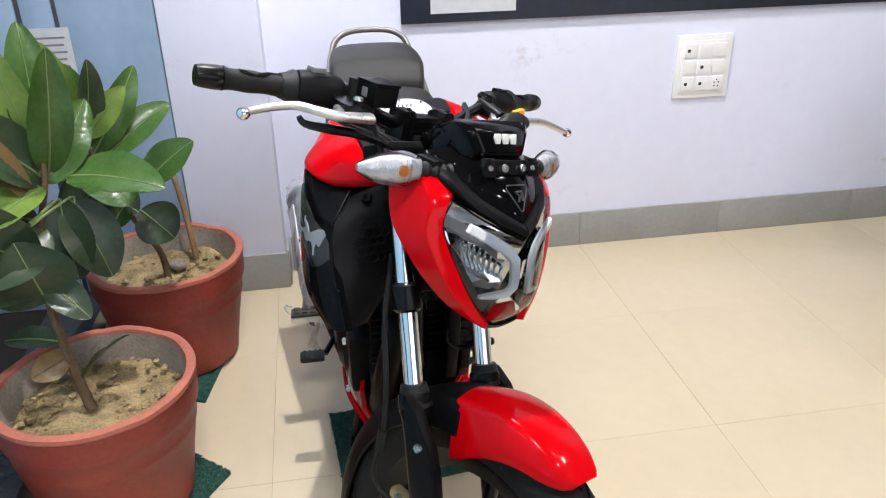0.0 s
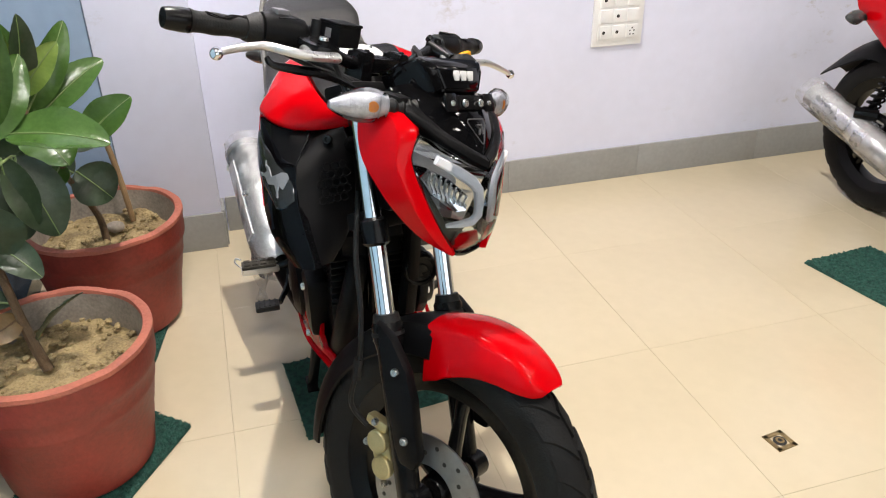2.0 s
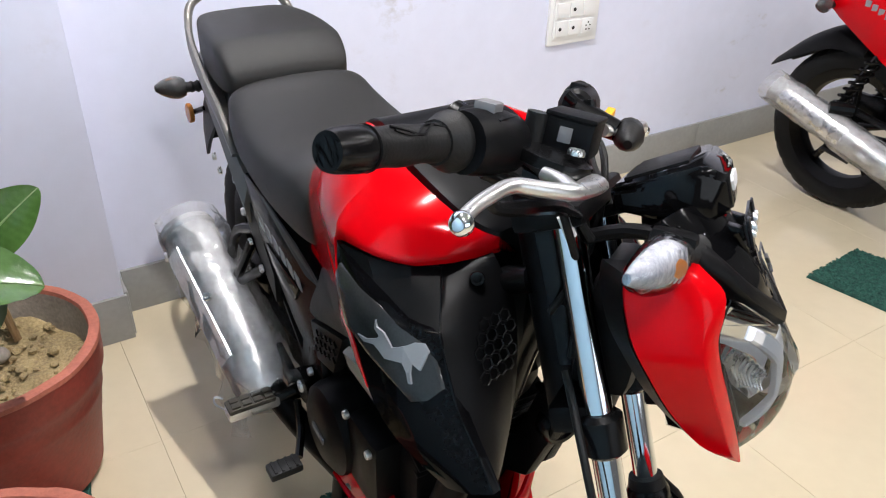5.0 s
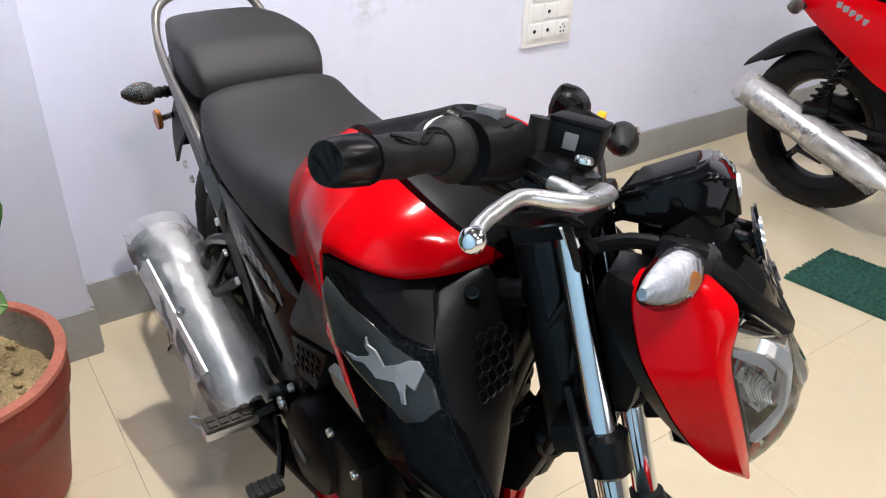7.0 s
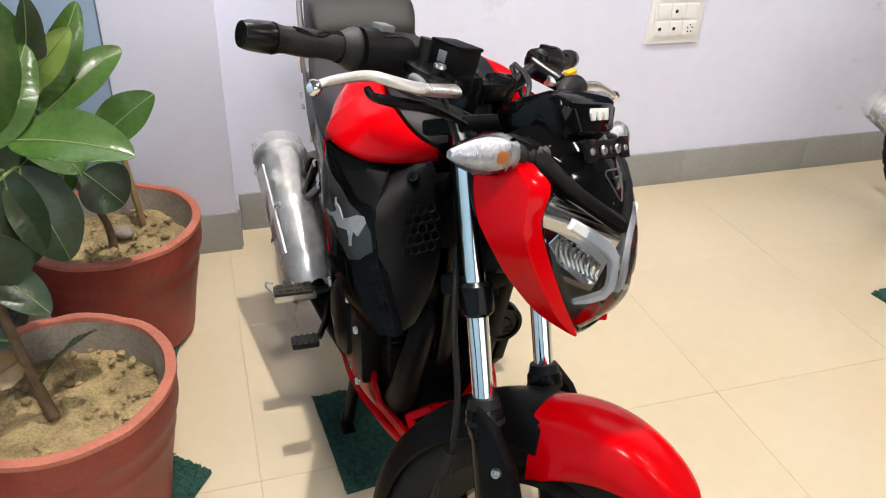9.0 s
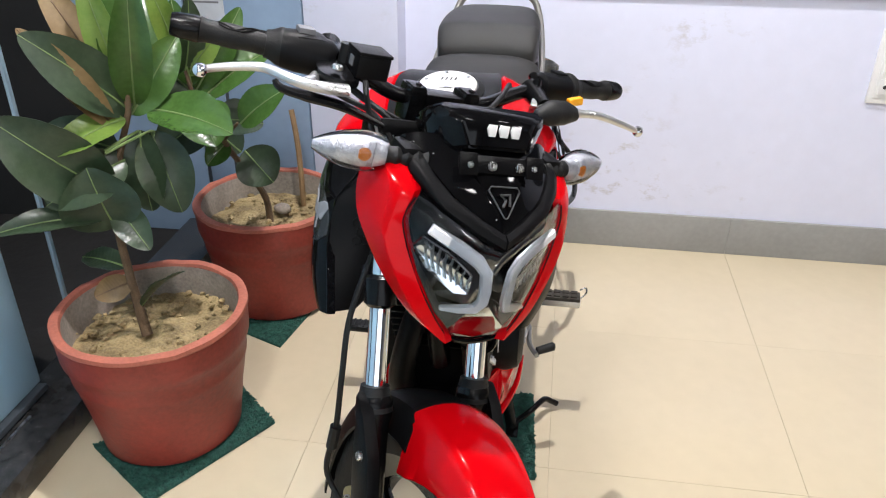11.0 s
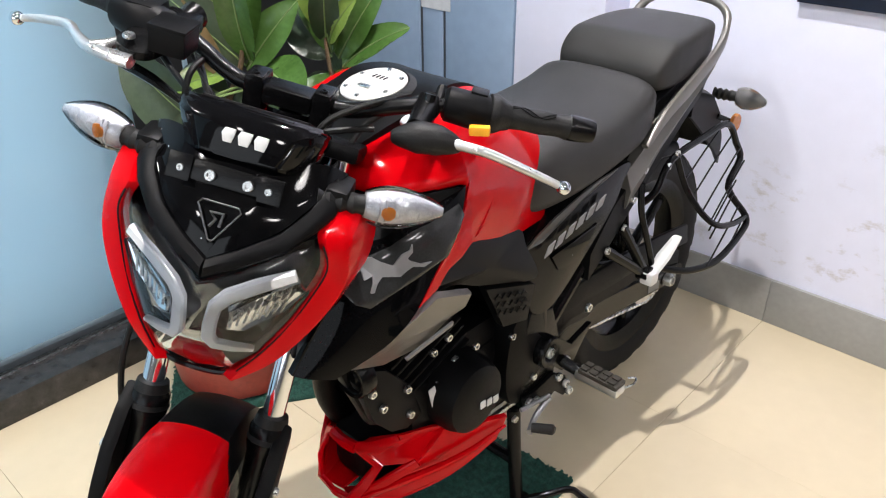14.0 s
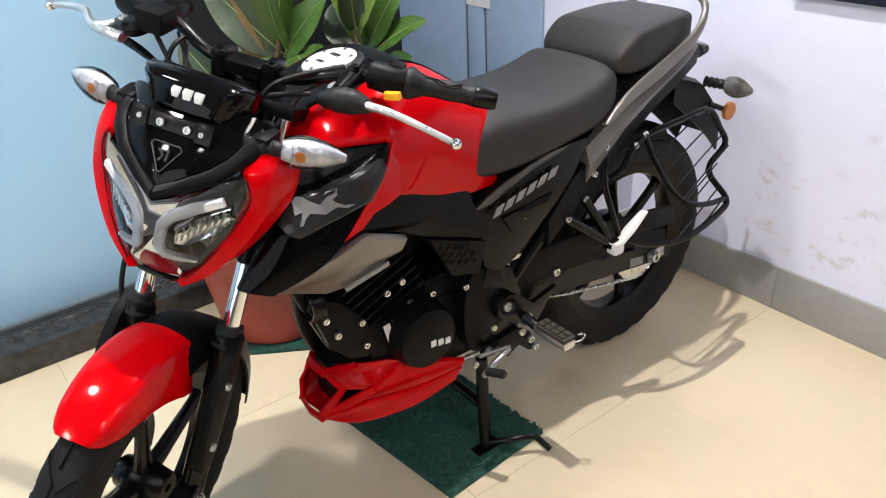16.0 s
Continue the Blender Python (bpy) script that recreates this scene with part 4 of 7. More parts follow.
def indicator(p, d, back, mat, place, tip=0.075, name="indicator"):
    """A teardrop turn signal on a ribbed rubber stalk. d: the way it points from the machine; back: which way its lens looks."""
    m = Matrix.Identity(4)
    xx, yy = V(d).normalized(), V(back).normalized()
    yy = (yy - xx * yy.dot(xx)).normalized()
    zz = xx.cross(yy)
    m = Matrix((xx, yy, zz)).transposed().to_4x4()
    m.translation = p

    def body(half, k):
        rings = []
        for i in range(13):
            t = i / 12
            x = 0.004 + t * tip
            prof = 0.72 + 0.28 * math.sin(math.pi * t / 0.6) if t < 0.3 else 0.2 + 0.8 * (1 - ((t - 0.3) / 0.7) ** 2.0)
            hy, hz = 0.022 * prof + 0.0015, 0.0262 * prof + 0.0015
            ring = []
            for j in range(14):
                b = 2 * math.pi * j / 14
                cy = math.cos(b)
                ring.append(m @ V((x, (hy if cy * half > 0 else hy * 0.75) * cy * k, hz * math.sin(b) * k - 0.004 * t)))
            rings.append(ring)
        return loft(rings)
    stalk = []
    for i in range(9):
        stalk.append(V(m @ V((-0.052 + i * 0.007, 0, 0))))
    st = place(name, tube(stalk, [0.015, 0.011, 0.015, 0.011, 0.015, 0.011, 0.014, 0.012, 0.013], 12, 1), RUBBER, None, "turn signal on a ribbed rubber stalk")
    place("housing", body(1, 0.76), INDICATOR if mat is LENS else mat, st)
    place("lens", body(1, 1.0), LENS if mat is LENS else FILM, st, "clear lens" if mat is LENS else "clear lens under plastic film")
    for i in range(7):
        x = 0.02 + i * tip * 0.085
        h = 0.022 * (1 - 0.06 * i)
        place("flute", tube([m @ V((x, 0.0145 - 0.001 * i, -h * 0.8)), m @ V((x + 0.001, 0.0195 - 0.0009 * i, -0.002)), m @ V((x, 0.0145 - 0.001 * i, h * 0.72))], 0.0011, 5, 3), INDICATOR, st) if mat is LENS else None
    place("bulb", tube([m @ V((0.03, 0.008, -0.001)), m @ V((0.034, 0.0192, -0.001)), m @ V((0.0345, 0.0205, -0.001))], [0.0095, 0.0085, 0.006], 14, 1), AMBER, st, "amber bulb")
    return st


for s in (1, -1):
    indicator(V((1.135, s * 0.143, 0.963)), (-0.3, s, 0.0), (1, 0.3 * s, 0.1), LENS, turned, 0.096)


def handlebar():
    pts = [(0.905, -0.37, 1.03), (0.937, -0.235, 1.03), (0.945, -0.195, 1.029), (0.958, -0.14, 1.02), (0.972, -0.09, 1.0), (0.976, -0.05, 0.994), (0.976, 0.05, 0.994), (0.972, 0.09, 0.998), (0.96, 0.145, 1.016), (0.947, 0.195, 1.028), (0.937, 0.25, 1.03), (0.905, 0.385, 1.03)]

    def moved(by):
        def place(name, bm, mat, parent=None, label="", smooth=35):
            bmesh.ops.translate(bm, vec=by, verts=bm.verts)
            return turned(name, bm, mat, parent, label, smooth)
        return place
    right, brake, left, clutch = moved((0.015, -0.026, 0.006)), moved((0.0, -0.046, 0.01)), moved((0.037, -0.003, 0.017)), moved((0.032, 0, 0.015))
    hb = turned("handlebar", tube(pts, 0.0112, 14, 5), SATIN, None, "black tubular handlebar")
    for s in (1, -1):
        turned("clamp", join(box((0.976, s * 0.046, 0.986), (0.044, 0.028, 0.058), 0.006), box((0.98, s * 0.046, 1.012), (0.034, 0.024, 0.012), 0.005)), SATIN, hb, "black handlebar clamp")
        turned("bolt", bolt((0.988, s * 0.046, 1.017), (0, 0, 1), 0.005, 0.004), SATIN, hb)
        y0, y1 = (0.268, 0.37) if s > 0 else (-0.247, -0.352)
        q = lambda y: V((0.94 - 0.24 * (abs(y) - 0.228), y, 1.03))
        n = 14
        rs = [0.019] + [0.0163 + 0.0007 * math.sin(i * 1.1) for i in range(n - 2)] + [0.0185]
        grip = turned("grip", tube([q(y0 + (y1 - y0) * i / (n - 1)) for i in range(n)], rs, 20, 1), RUBBER, hb, "black rubber grip")
        turned("grip_flange", tube([q(y0 - s * 0.012), q(y0 - s * 0.008), q(y0), q(y0 + s * 0.004), q(y0 + s * 0.012), q(y0 + s * 0.02)], [0.02, 0.026, 0.027, 0.0255, 0.021, 0.019], 24, 1), RUBBER, grip)
        for k in (0, 1):
            turned("grip_wave", tube([q(y0 + (y1 - y0) * (0.2 + 0.6 * i / 6)) + V((0.017 * math.cos(1.1 + 0.35 * math.sin(i * 1.05 + k)), 0, 0.017 * math.sin(1.1 + 0.35 * math.sin(i * 1.05 + k)))) for i in range(7)], 0.0012, 5, 3), MATTE, grip)
        turned("bar_end", tube([q(y1), q(y1 + s * 0.003), q(y1 + s * 0.01), q(y1 + s * 0.03), q(y1 + s * 0.037), q(y1 + s * 0.037), q(y1 + s * 0.031)], [0.017, 0.018, 0.0182, 0.0168, 0.0148, 0.012, 0.011], 20, 1), SATIN, hb, "glossy black bar end weight")
    turned("clamp_bridge", box((0.982, 0, 0.996), (0.036, 0.066, 0.026), 0.005), SATIN, hb, "black bridge between the clamps")
    # right switch housing and starter key
    sw = right("switch_housing", join(tube([(0.956, -0.152, 1.022), (0.952, -0.16, 1.024), (0.94, -0.2, 1.027), (0.932, -0.221, 1.026)], [0.02, 0.027, 0.03, 0.027], 20, 1), box((0.938, -0.187, 1.037), (0.046, 0.05, 0.034), 0.011)), MATTE, hb, "matte black right switch housing")
    right("switch_key", box((0.94, -0.195, 1.056), (0.02, 0.024, 0.012), 0.003), MARKDIM, sw, "grey rocker key")
    sl = left("switch_housing", join(tube([(0.903, 0.2, 1.012), (0.902, 0.206, 1.012), (0.9, 0.258, 1.012), (0.9, 0.268, 1.012)], [0.018, 0.024, 0.026, 0.02], 16, 1), box((0.899, 0.24, 1.014), (0.044, 0.05, 0.034), 0.011)), MATTE, hb, "matte black left switch housing")
    left("switch_key", box((0.893, 0.245, 1.034), (0.022, 0.024, 0.012), 0.003), MATTE, sl)
    left("horn_button", box((0.941, 0.258, 1.006), (0.012, 0.028, 0.013), 0.003, Matrix.Rotation(radians(15), 4, "X")), YELLOW, sl, "yellow horn button")
    # right brake lever with its reservoir
    ms = brake("master_cylinder", join(box((0.945, -0.125, 1.023), (0.05, 0.05, 0.026), 0.006), tube([(0.93, -0.125, 1.02), (0.905, -0.12, 1.024)], [0.016, 0.02], 14, 1)), SATIN, hb, "black brake master cylinder")
    brake("reservoir", join(box((1.016, -0.1, 1.036), (0.046, 0.048, 0.034), 0.004), box((1.016, -0.1, 1.054), (0.048, 0.05, 0.005), 0.002)), MATTE, ms, "square black brake fluid reservoir")
    brake("sight_glass", box((1.014, -0.1245, 1.038), (0.012, 0.002, 0.014), 0.0005), MARKDIM, ms)
    lev = spline([(1.053, -0.183, 1.016), (1.052, -0.21, 1.016), (1.046, -0.24, 1.016), (1.03, -0.266, 1.018), (1.009, -0.288, 1.019), (1.001, -0.322, 1.013), (0.998, -0.346, 1.007), (0.999, -0.358, 1.004)], 5)

    def blade(path, s):
        rings = []
        n = len(path)
        for i, c in enumerate(path):
            t = i / (n - 1)
            d = (path[min(i + 1, n - 1)] - path[max(i - 1, 0)]).normalized()
            side = d.cross(V((0, 0, 1))).normalized()
            w, h = 0.013 - 0.0065 * min(1, t * 2.2), 0.0085 - 0.0035 * t
            if t > 0.75:
                w = 0.006
            rings.append([c + side * w * math.cos(b) + V((0, 0, h * math.sin(b))) for b in [2 * math.pi * k / 12 for k in range(12)]])
        return loft(rings)
    bl = turned("brake_lever", blade(lev, -1), ALU, hb, "polished aluminium brake lever with a ball end")
    ball = lathe([(0.0095 * math.sin(math.pi * k / 10), -0.0095 * math.cos(math.pi * k / 10)) for k in range(11)], (1.0, -0.365, 1.002), "y", 20)
    turned("ball_end", ball, CHROME, bl)
    turned("lever_neck", tube([(1.045, -0.24, 1.016), (1.032, -0.226, 1.018), (1.014, -0.218, 1.02)], [0.009, 0.008, 0.006], 12, 3), ALU, bl)
    turned("lever_perch", dome([(0.975, -0.175, 1.036), (1.005, -0.155, 1.034), (1.04, -0.165, 1.028), (1.048, -0.19, 1.028), (1.028, -0.216, 1.03), (0.99, -0.21, 1.034)], 0.003, 0.01, (0, 0, 1), 0.003, True), SATIN, bl)
    turned("mirror_boss", tube([(0.985, -0.168, 1.03), (0.985, -0.168, 1.062)], 0.01, 14, 1), RUBBER, ms, "black plugged mirror boss")
    turned("bolt", bolt((1.033, -0.196, 1.038), (0, 0, 1), 0.008, 0.005), STEEL, bl)
    turned("reach_guard", tube([(0.985, -0.262, 0.998), (0.99, -0.252, 0.988), (1.005, -0.215, 0.985), (1.02, -0.17, 0.982), (1.035, -0.11, 0.965)], [0.004, 0.006, 0.008, 0.0075, 0.004], 8, 4), SATIN, bl)
    # left clutch lever with its rubber boot
    lv = spline([(0.99, 0.16, 1.014), (1.01, 0.19, 1.015), (1.022, 0.23, 1.017), (1.024, 0.275, 1.018), (1.02, 0.335, 1.007), (1.016, 0.374, 0.998)], 5)
    cl = turned("clutch_lever", blade(lv, 1), ALU, hb, "polished aluminium clutch lever with a ball end")
    turned("ball_end", lathe([(0.0095 * math.sin(math.pi * k / 10), -0.0095 * math.cos(math.pi * k / 10)) for k in range(11)], (1.016, 0.38, 0.997), "y", 20), CHROME, cl)
    clutch("lever_boot", tube([(0.996, 0.148, 0.99), (0.994, 0.158, 0.992), (0.99, 0.18, 0.996), (0.986, 0.208, 0.998), (0.987, 0.232, 0.998), (0.989, 0.238, 0.998)], [0.006, 0.013, 0.021, 0.02, 0.011, 0.006], 14, 4), RUBBER, cl, "black rubber lever boot")
    clutch("lever_perch", join(tube([(0.975, 0.175, 1.0), (0.915, 0.18, 1.01)], [0.014, 0.019], 12, 1), tube([(0.935, 0.18, 1.01), (0.928, 0.18, 1.03)], 0.008, 10, 1), tube([(0.92, 0.192, 1.015), (0.895, 0.192, 1.028)], 0.008, 10, 1)), SATIN, cl)
    # cables, hoses and ties
    for k, pts in enumerate((
        [(0.99, 0.12, 0.988), (1.005, 0.08, 0.98), (1.03, 0.03, 0.965), (1.04, -0.01, 0.92), (1.03, -0.03, 0.84)],
        [(0.93, 0.15, 1.022), (0.99, 0.1, 1.015), (1.02, 0.06, 0.99), (1.03, 0.04, 0.93), (1.0, 0.03, 0.86)],
        [(0.92, 0.16, 1.015), (0.98, 0.11, 0.99), (1.02, 0.09, 0.95), (1.03, 0.06, 0.88)],
        [(0.96, -0.12, 1.01), (1.0, -0.13, 0.995), (1.03, -0.12, 0.95), (1.05, -0.075, 0.88), (1.06, -0.07, 0.8)],
        [(0.95, -0.15, 1.0), (0.99, -0.11, 0.98), (1.03, -0.06, 0.96), (1.04, -0.03, 0.9)],
        [(0.9, -0.17, 1.008), (0.96, -0.13, 0.985), (1.02, -0.09, 0.965), (1.04, -0.05, 0.9), (1.02, -0.04, 0.83)],
        [(0.955, -0.2, 1.0), (0.985, -0.16, 0.985), (1.02, -0.12, 0.975), (1.05, -0.09, 0.94)])):
        turned("cable", tube(pts, 0.0045 if k != 4 else 0.003, 8, 6), RUBBER, hb, "black control cable")
    turned("cable_sleeve", tube([(1.02, -0.115, 0.962), (1.032, -0.108, 0.942)], 0.0065, 10, 1), MARK, hb, "white cable sleeve")
    turned("brake_hose", tube([(1.06, -0.085, 0.79), (1.12, -0.13, 0.7), (1.16, -0.14, 0.62), (1.175, -0.135, 0.53), (1.17, -0.13, 0.44), (1.2, -0.11, 0.4)], 0.0048, 8, 6), RUBBER, hb, "black brake hose")
    turned("hose_clip", tube([(1.174, -0.135, 0.53), (1.175, -0.134, 0.49)], 0.009, 8, 1), RUBBER, hb)
    hm = Matrix.Translation((0.962, 0.085, 0.55)) @ Matrix.Rotation(radians(-38), 4, "Z")
    horn = fixed("horn", lathe([(0, 0.004), (0.013, 0.004), (0.015, 0.001), (0.026, 0.002), (0.028, 0.006), (0.034, 0.007), (0.037, 0.002), (0.037, -0.02), (0, -0.024)], (0, 0, 0), "y", 32, hm @ Matrix.Rotation(radians(-50), 4, "Z")), SATIN, None, "round black horn")
    fixed("horn_stay", tube([hm @ V((-0.01, -0.02, 0.03)), (0.94, 0.05, 0.62)], 0.006, 8, 1), SATIN, horn)
    turned("bridge_cover", box((1.095, 0, 0.84), (0.07, 0.15, 0.14), 0.02), MATTE, None, "black lamp bracket behind the headlamp")


handlebar()


def tank():
    #        x     zc     spine   ridge          shoulder       widest         bottom
    st = [(0.525, 0.846, 0.045, (0.054, 0.849), (0.088, 0.838), (0.118, 0.79), (0.12, 0.68)),
          (0.6, 0.902, 0.058, (0.068, 0.902), (0.11, 0.886), (0.143, 0.81), (0.13, 0.684)),
          (0.69, 0.952, 0.076, (0.088, 0.954), (0.132, 0.927), (0.166, 0.85), (0.15, 0.715)),
          (0.76, 0.966, 0.09, (0.1, 0.965), (0.147, 0.939), (0.182, 0.868), (0.17, 0.745)),
          (0.809, 0.958, 0.094, (0.103, 0.951), (0.153, 0.93), (0.191, 0.882), (0.186, 0.766)),
          (0.826, 0.954, 0.095, (0.103, 0.946), (0.155, 0.926), (0.195, 0.89), (0.193, 0.869)),
          (0.875, 0.94, 0.09, (0.097, 0.934), (0.144, 0.919), (0.185, 0.888), (0.183, 0.874)),
          (0.905, 0.929, 0.083, (0.088, 0.923), (0.13, 0.91), (0.169, 0.884), (0.166, 0.872)),
          (0.924, 0.919, 0.074, (0.078, 0.913), (0.112, 0.901), (0.148, 0.88), (0.143, 0.869)),
          (0.94, 0.909, 0.06, (0.064, 0.903), (0.086, 0.894), (0.108, 0.88), (0.102, 0.87)),
          (0.951, 0.901, 0.044, (0.046, 0.895), (0.05, 0.889), (0.055, 0.881), (0.047, 0.874))]

    def blend(k):
        return spline([V((s[0], *s[k])) if not isinstance(s[k], float) else V((s[0], s[k], s[k])) for s in st], 5)
    zc, sp = spline([V((s[0], 0, s[1])) for s in st], 5), spline([V((s[0], s[2], 0)) for s in st], 5)
    ri, sh, wi = (blend(k) for k in (3, 4, 5))
    low = [V((s[0], *s[6])) for s in st]
    bo = [a.lerp(b, k / 5) for a, b in zip(low, low[1:]) for k in range(5)] + [low[-1]]
    bo = [V((c.x, b.y, b.z)) for c, b in zip(zc, bo)]
    tk = fixed("tank_spine", loft([[V((c.x, p.y * math.sin(a) * 1.03, c.z + (r.z - c.z) * (1 - math.cos(a)) * 1.0 + (0.004 if abs(a) < 1.4 else -0.012))) for a in [math.pi / 2 * (j / 8 - 1) for j in range(17)]] + [V((c.x, p.y * 0.8, c.z - 0.05)), V((c.x, -p.y * 0.8, c.z - 0.05))] for c, p, r in zip(zc, sp, ri)]), MATTE, None, "matte black tank centre cover")
    for s in (1, -1):
        rings = []
        for a, b, c, d in zip(ri, sh, wi, bo):
            crv = spline([a, b, c, d], 5)
            rings.append([V((p.x, s * p.y, p.z)) for p in crv] + [V((d.x, s * (d.y - 0.02), d.z + 0.006)), V((a.x, s * (a.y - 0.03), a.z - 0.03))])
        fixed("tank_side", loft(rings), RED, None, "glossy red fuel tank side")
        # the red blade that runs down behind the shroud
        fixed("tank_blade", dome([V((x, s * y, z)) for x, y, z in ((0.8, 0.187, 0.868), (0.818, 0.198, 0.87), (0.829, 0.203, 0.845), (0.849, 0.21, 0.82), (0.876, 0.213, 0.792), (0.903, 0.214, 0.764), (0.94, 0.217, 0.728), (0.899, 0.212, 0.737), (0.872, 0.209, 0.757), (0.84, 0.205, 0.762), (0.803, 0.192, 0.767))], 0.003, 0.016, (0.1, s, 0.05), 0.004), RED, None, "red blade running down from the tank")
        # crease that parts the rear panel of the tank
        fixed("tank_crease", tube([V((x, s * y, z)) for x, y, z in ((0.655, 0.132, 0.9), (0.69, 0.152, 0.87), (0.728, 0.17, 0.82), (0.765, 0.175, 0.77), (0.79, 0.176, 0.757))], [0.0005, 0.002, 0.0025, 0.002, 0.0005], 8, 5), RED, None, "raised crease on the red tank side")
    # filler cap
    m = Matrix.Translation((0.815, 0.004, 0.966)) @ Matrix.Rotation(radians(11), 4, "Y") @ Matrix.Diagonal((0.88, 0.88, 1, 1))
    cap = fixed("filler_cap", lathe([(0, 0.004), (0.04, 0.004), (0.0405, 0.006), (0.0555, 0.006), (0.058, 0.004), (0.058, -0.012), (0, -0.012)], (0, 0, 0), "z", 48, m), CAPMETAL, None, "pale metal filler cap ring with marker writing")
    fixed("cap_lid", lathe([(0, 0.0075), (0.035, 0.0075), (0.039, 0.0055), (0.039, 0)], (0, 0, 0), "z", 48, m), CAPMETAL, cap)
    fixed("cap_seat", lathe([(0.058, 0.002), (0.062, 0.003), (0.072, -0.004), (0.072, -0.014)], (0, 0, 0), "z", 48, m), RUBBER, cap, "black seal round the cap")
    for k in range(6):
        a = math.pi / 3 * k + 0.2
        fixed("bolt", bolt(m @ V((0.048 * math.cos(a), 0.048 * math.sin(a), 0.005)), (0, 0, 1), 0.004, 0.003), STEEL, cap)
    fixed("key_flap", box(m @ V((0.02, 0.0, 0.009)), (0.008, 0.024, 0.003), 0.001), STEEL, cap)
    # handwritten marker number as plain strokes
    for y in (0.014, 0.005, -0.004, -0.013):
        fixed("marker_stroke", tube([m @ V((-0.022, y, 0.008)), m @ V((-0.012, y - 0.002, 0.008))], 0.0012, 6, 1), INK, cap, "black marker stroke")


tank()


def rounded(pts, n=4):
    """A closed outline with its corners eased."""
    return spline([pts[-1]] + list(pts) + [pts[0], pts[1]], n)[n:-2 * n]


def shrouds():
    for s in (1, -1):
        def P(*pts):
            return [V((x, s * y, z)) for x, y, z in pts]
        n = (0.12, s, 0.05)
        rear = P((0.824, 0.197, 0.868), (0.836, 0.203, 0.84), (0.86, 0.209, 0.81), (0.885, 0.2115, 0.785), (0.91, 0.213, 0.758), (0.945, 0.2155, 0.722), (0.985, 0.21, 0.694), (1.022, 0.197, 0.675), (1.062, 0.178, 0.655))
        fore = P((0.834, 0.197, 0.866), (0.9, 0.184, 0.847), (0.96, 0.172, 0.829), (0.998, 0.153, 0.823), (1.02, 0.157, 0.79), (1.041, 0.158, 0.763), (1.07, 0.153, 0.722), (1.092, 0.148, 0.692), (1.108, 0.145, 0.67))
        grid = [[a, a.lerp(b, 0.4) + V((0, s * 0.1 * (a - b).length, 0)), a.lerp(b, 0.75) + V((0, s * 0.12 * (a - b).length, 0)), b] for a, b in zip(rear, fore)]
        skin = sheet(grid, 0.012, (0.2, s, 0), 3)
        bmesh.ops.recalc_face_normals(skin, faces=skin.faces)
        outer = [v.co.copy() for v in skin.verts][:len(skin.verts) // 2]

        def over(x, z, lift):
            near = sorted(outer, key=lambda q: (q.x - x) ** 2 + (q.z - z) ** 2)[:4]
            ws = [1 / ((q.x - x) ** 2 + (q.z - z) ** 2 + 1e-6) for q in near]
            return V((x, sum(q.y * w for q, w in zip(near, ws)) / sum(ws) + s * lift, z))
        sh = fixed("shroud", skin, DIMGLOSS, None, "glossy black tank shroud", 40)
        # satin facet under the tank lobe
        upper = P((0.834, 0.195, 0.868), (0.878, 0.182, 0.87), (0.92, 0.146, 0.867), (0.932, 0.113, 0.864))
        facet = sheet([upper, [a.lerp(b, 0.5) for a, b in zip(upper, fore)], fore[:4]], 0.008, (0.3, s, 0.3), 1)
        bmesh.ops.recalc_face_normals(facet, faces=facet.faces)
        fixed("shroud_top", facet, MATTE, sh, "matte black upper facet", 20)
        fixed("facet_edge", tube(P((0.932, 0.1135, 0.865), (0.968, 0.134, 0.846), (0.9985, 0.1535, 0.8245), (0.985, 0.166, 0.8255)), 0.0013, 6, 1), SATIN, sh)
        inner = [P((0.928, 0.108, 0.862), (0.946, 0.083, 0.87), (0.96, 0.056, 0.876)), P((0.999, 0.151, 0.823), (0.998, 0.106, 0.828), (0.988, 0.045, 0.828)),
                 P((1.041, 0.156, 0.762), (1.032, 0.108, 0.766), (1.01, 0.05, 0.76)), P((1.08, 0.149, 0.708), (1.063, 0.113, 0.706), (1.035, 0.07, 0.7)), P((1.106, 0.144, 0.672), (1.092, 0.128, 0.668), (1.072, 0.108, 0.662))]
        ic = fixed("inner_cover", sheet(inner, 0.01, (1, s * 0.3, 0)), MATTE, None, "matte black inner cover", 50)
        # honeycomb vent
        a, b, c, d = P((1.002, 0.12, 0.828), (0.995, 0.052, 0.83), (1.036, 0.118, 0.762), (1.016, 0.058, 0.758))
        for k in range(5):
            for q in range(4):
                u, w = (q + 0.5 + 0.5 * (k % 2)) / 4.5, (k + 0.5) / 5
                if u - w * 0.5 < 0.85 and u + w > 0.35:
                    mid = a.lerp(b, u).lerp(c.lerp(d, u), w) + V((0.003, 0, 0))
                    fixed("vent_ridge", tube([mid + (b - a) * 0.115 * math.cos(h) + (c - a) * 0.105 * math.sin(h) for h in [math.pi / 3 * j + 0.5 for j in range(6)]], 0.0013, 5, 1, True), MATTE, ic)
        fixed("ridge_edge", tube(P((0.9985, 0.153, 0.8235), (1.041, 0.158, 0.763), (1.081, 0.15, 0.709), (1.107, 0.145, 0.671)), 0.002, 6, 4), GLOSS, sh)
        # smoked emblem plate with a leaping shape
        o = [(0.845, 0.849), (0.838, 0.832), (0.852, 0.812), (0.879, 0.784), (0.935, 0.771), (1.008, 0.751), (1.022, 0.757), (1.029, 0.772), (1.009, 0.797), (0.987, 0.813), (0.925, 0.832)]
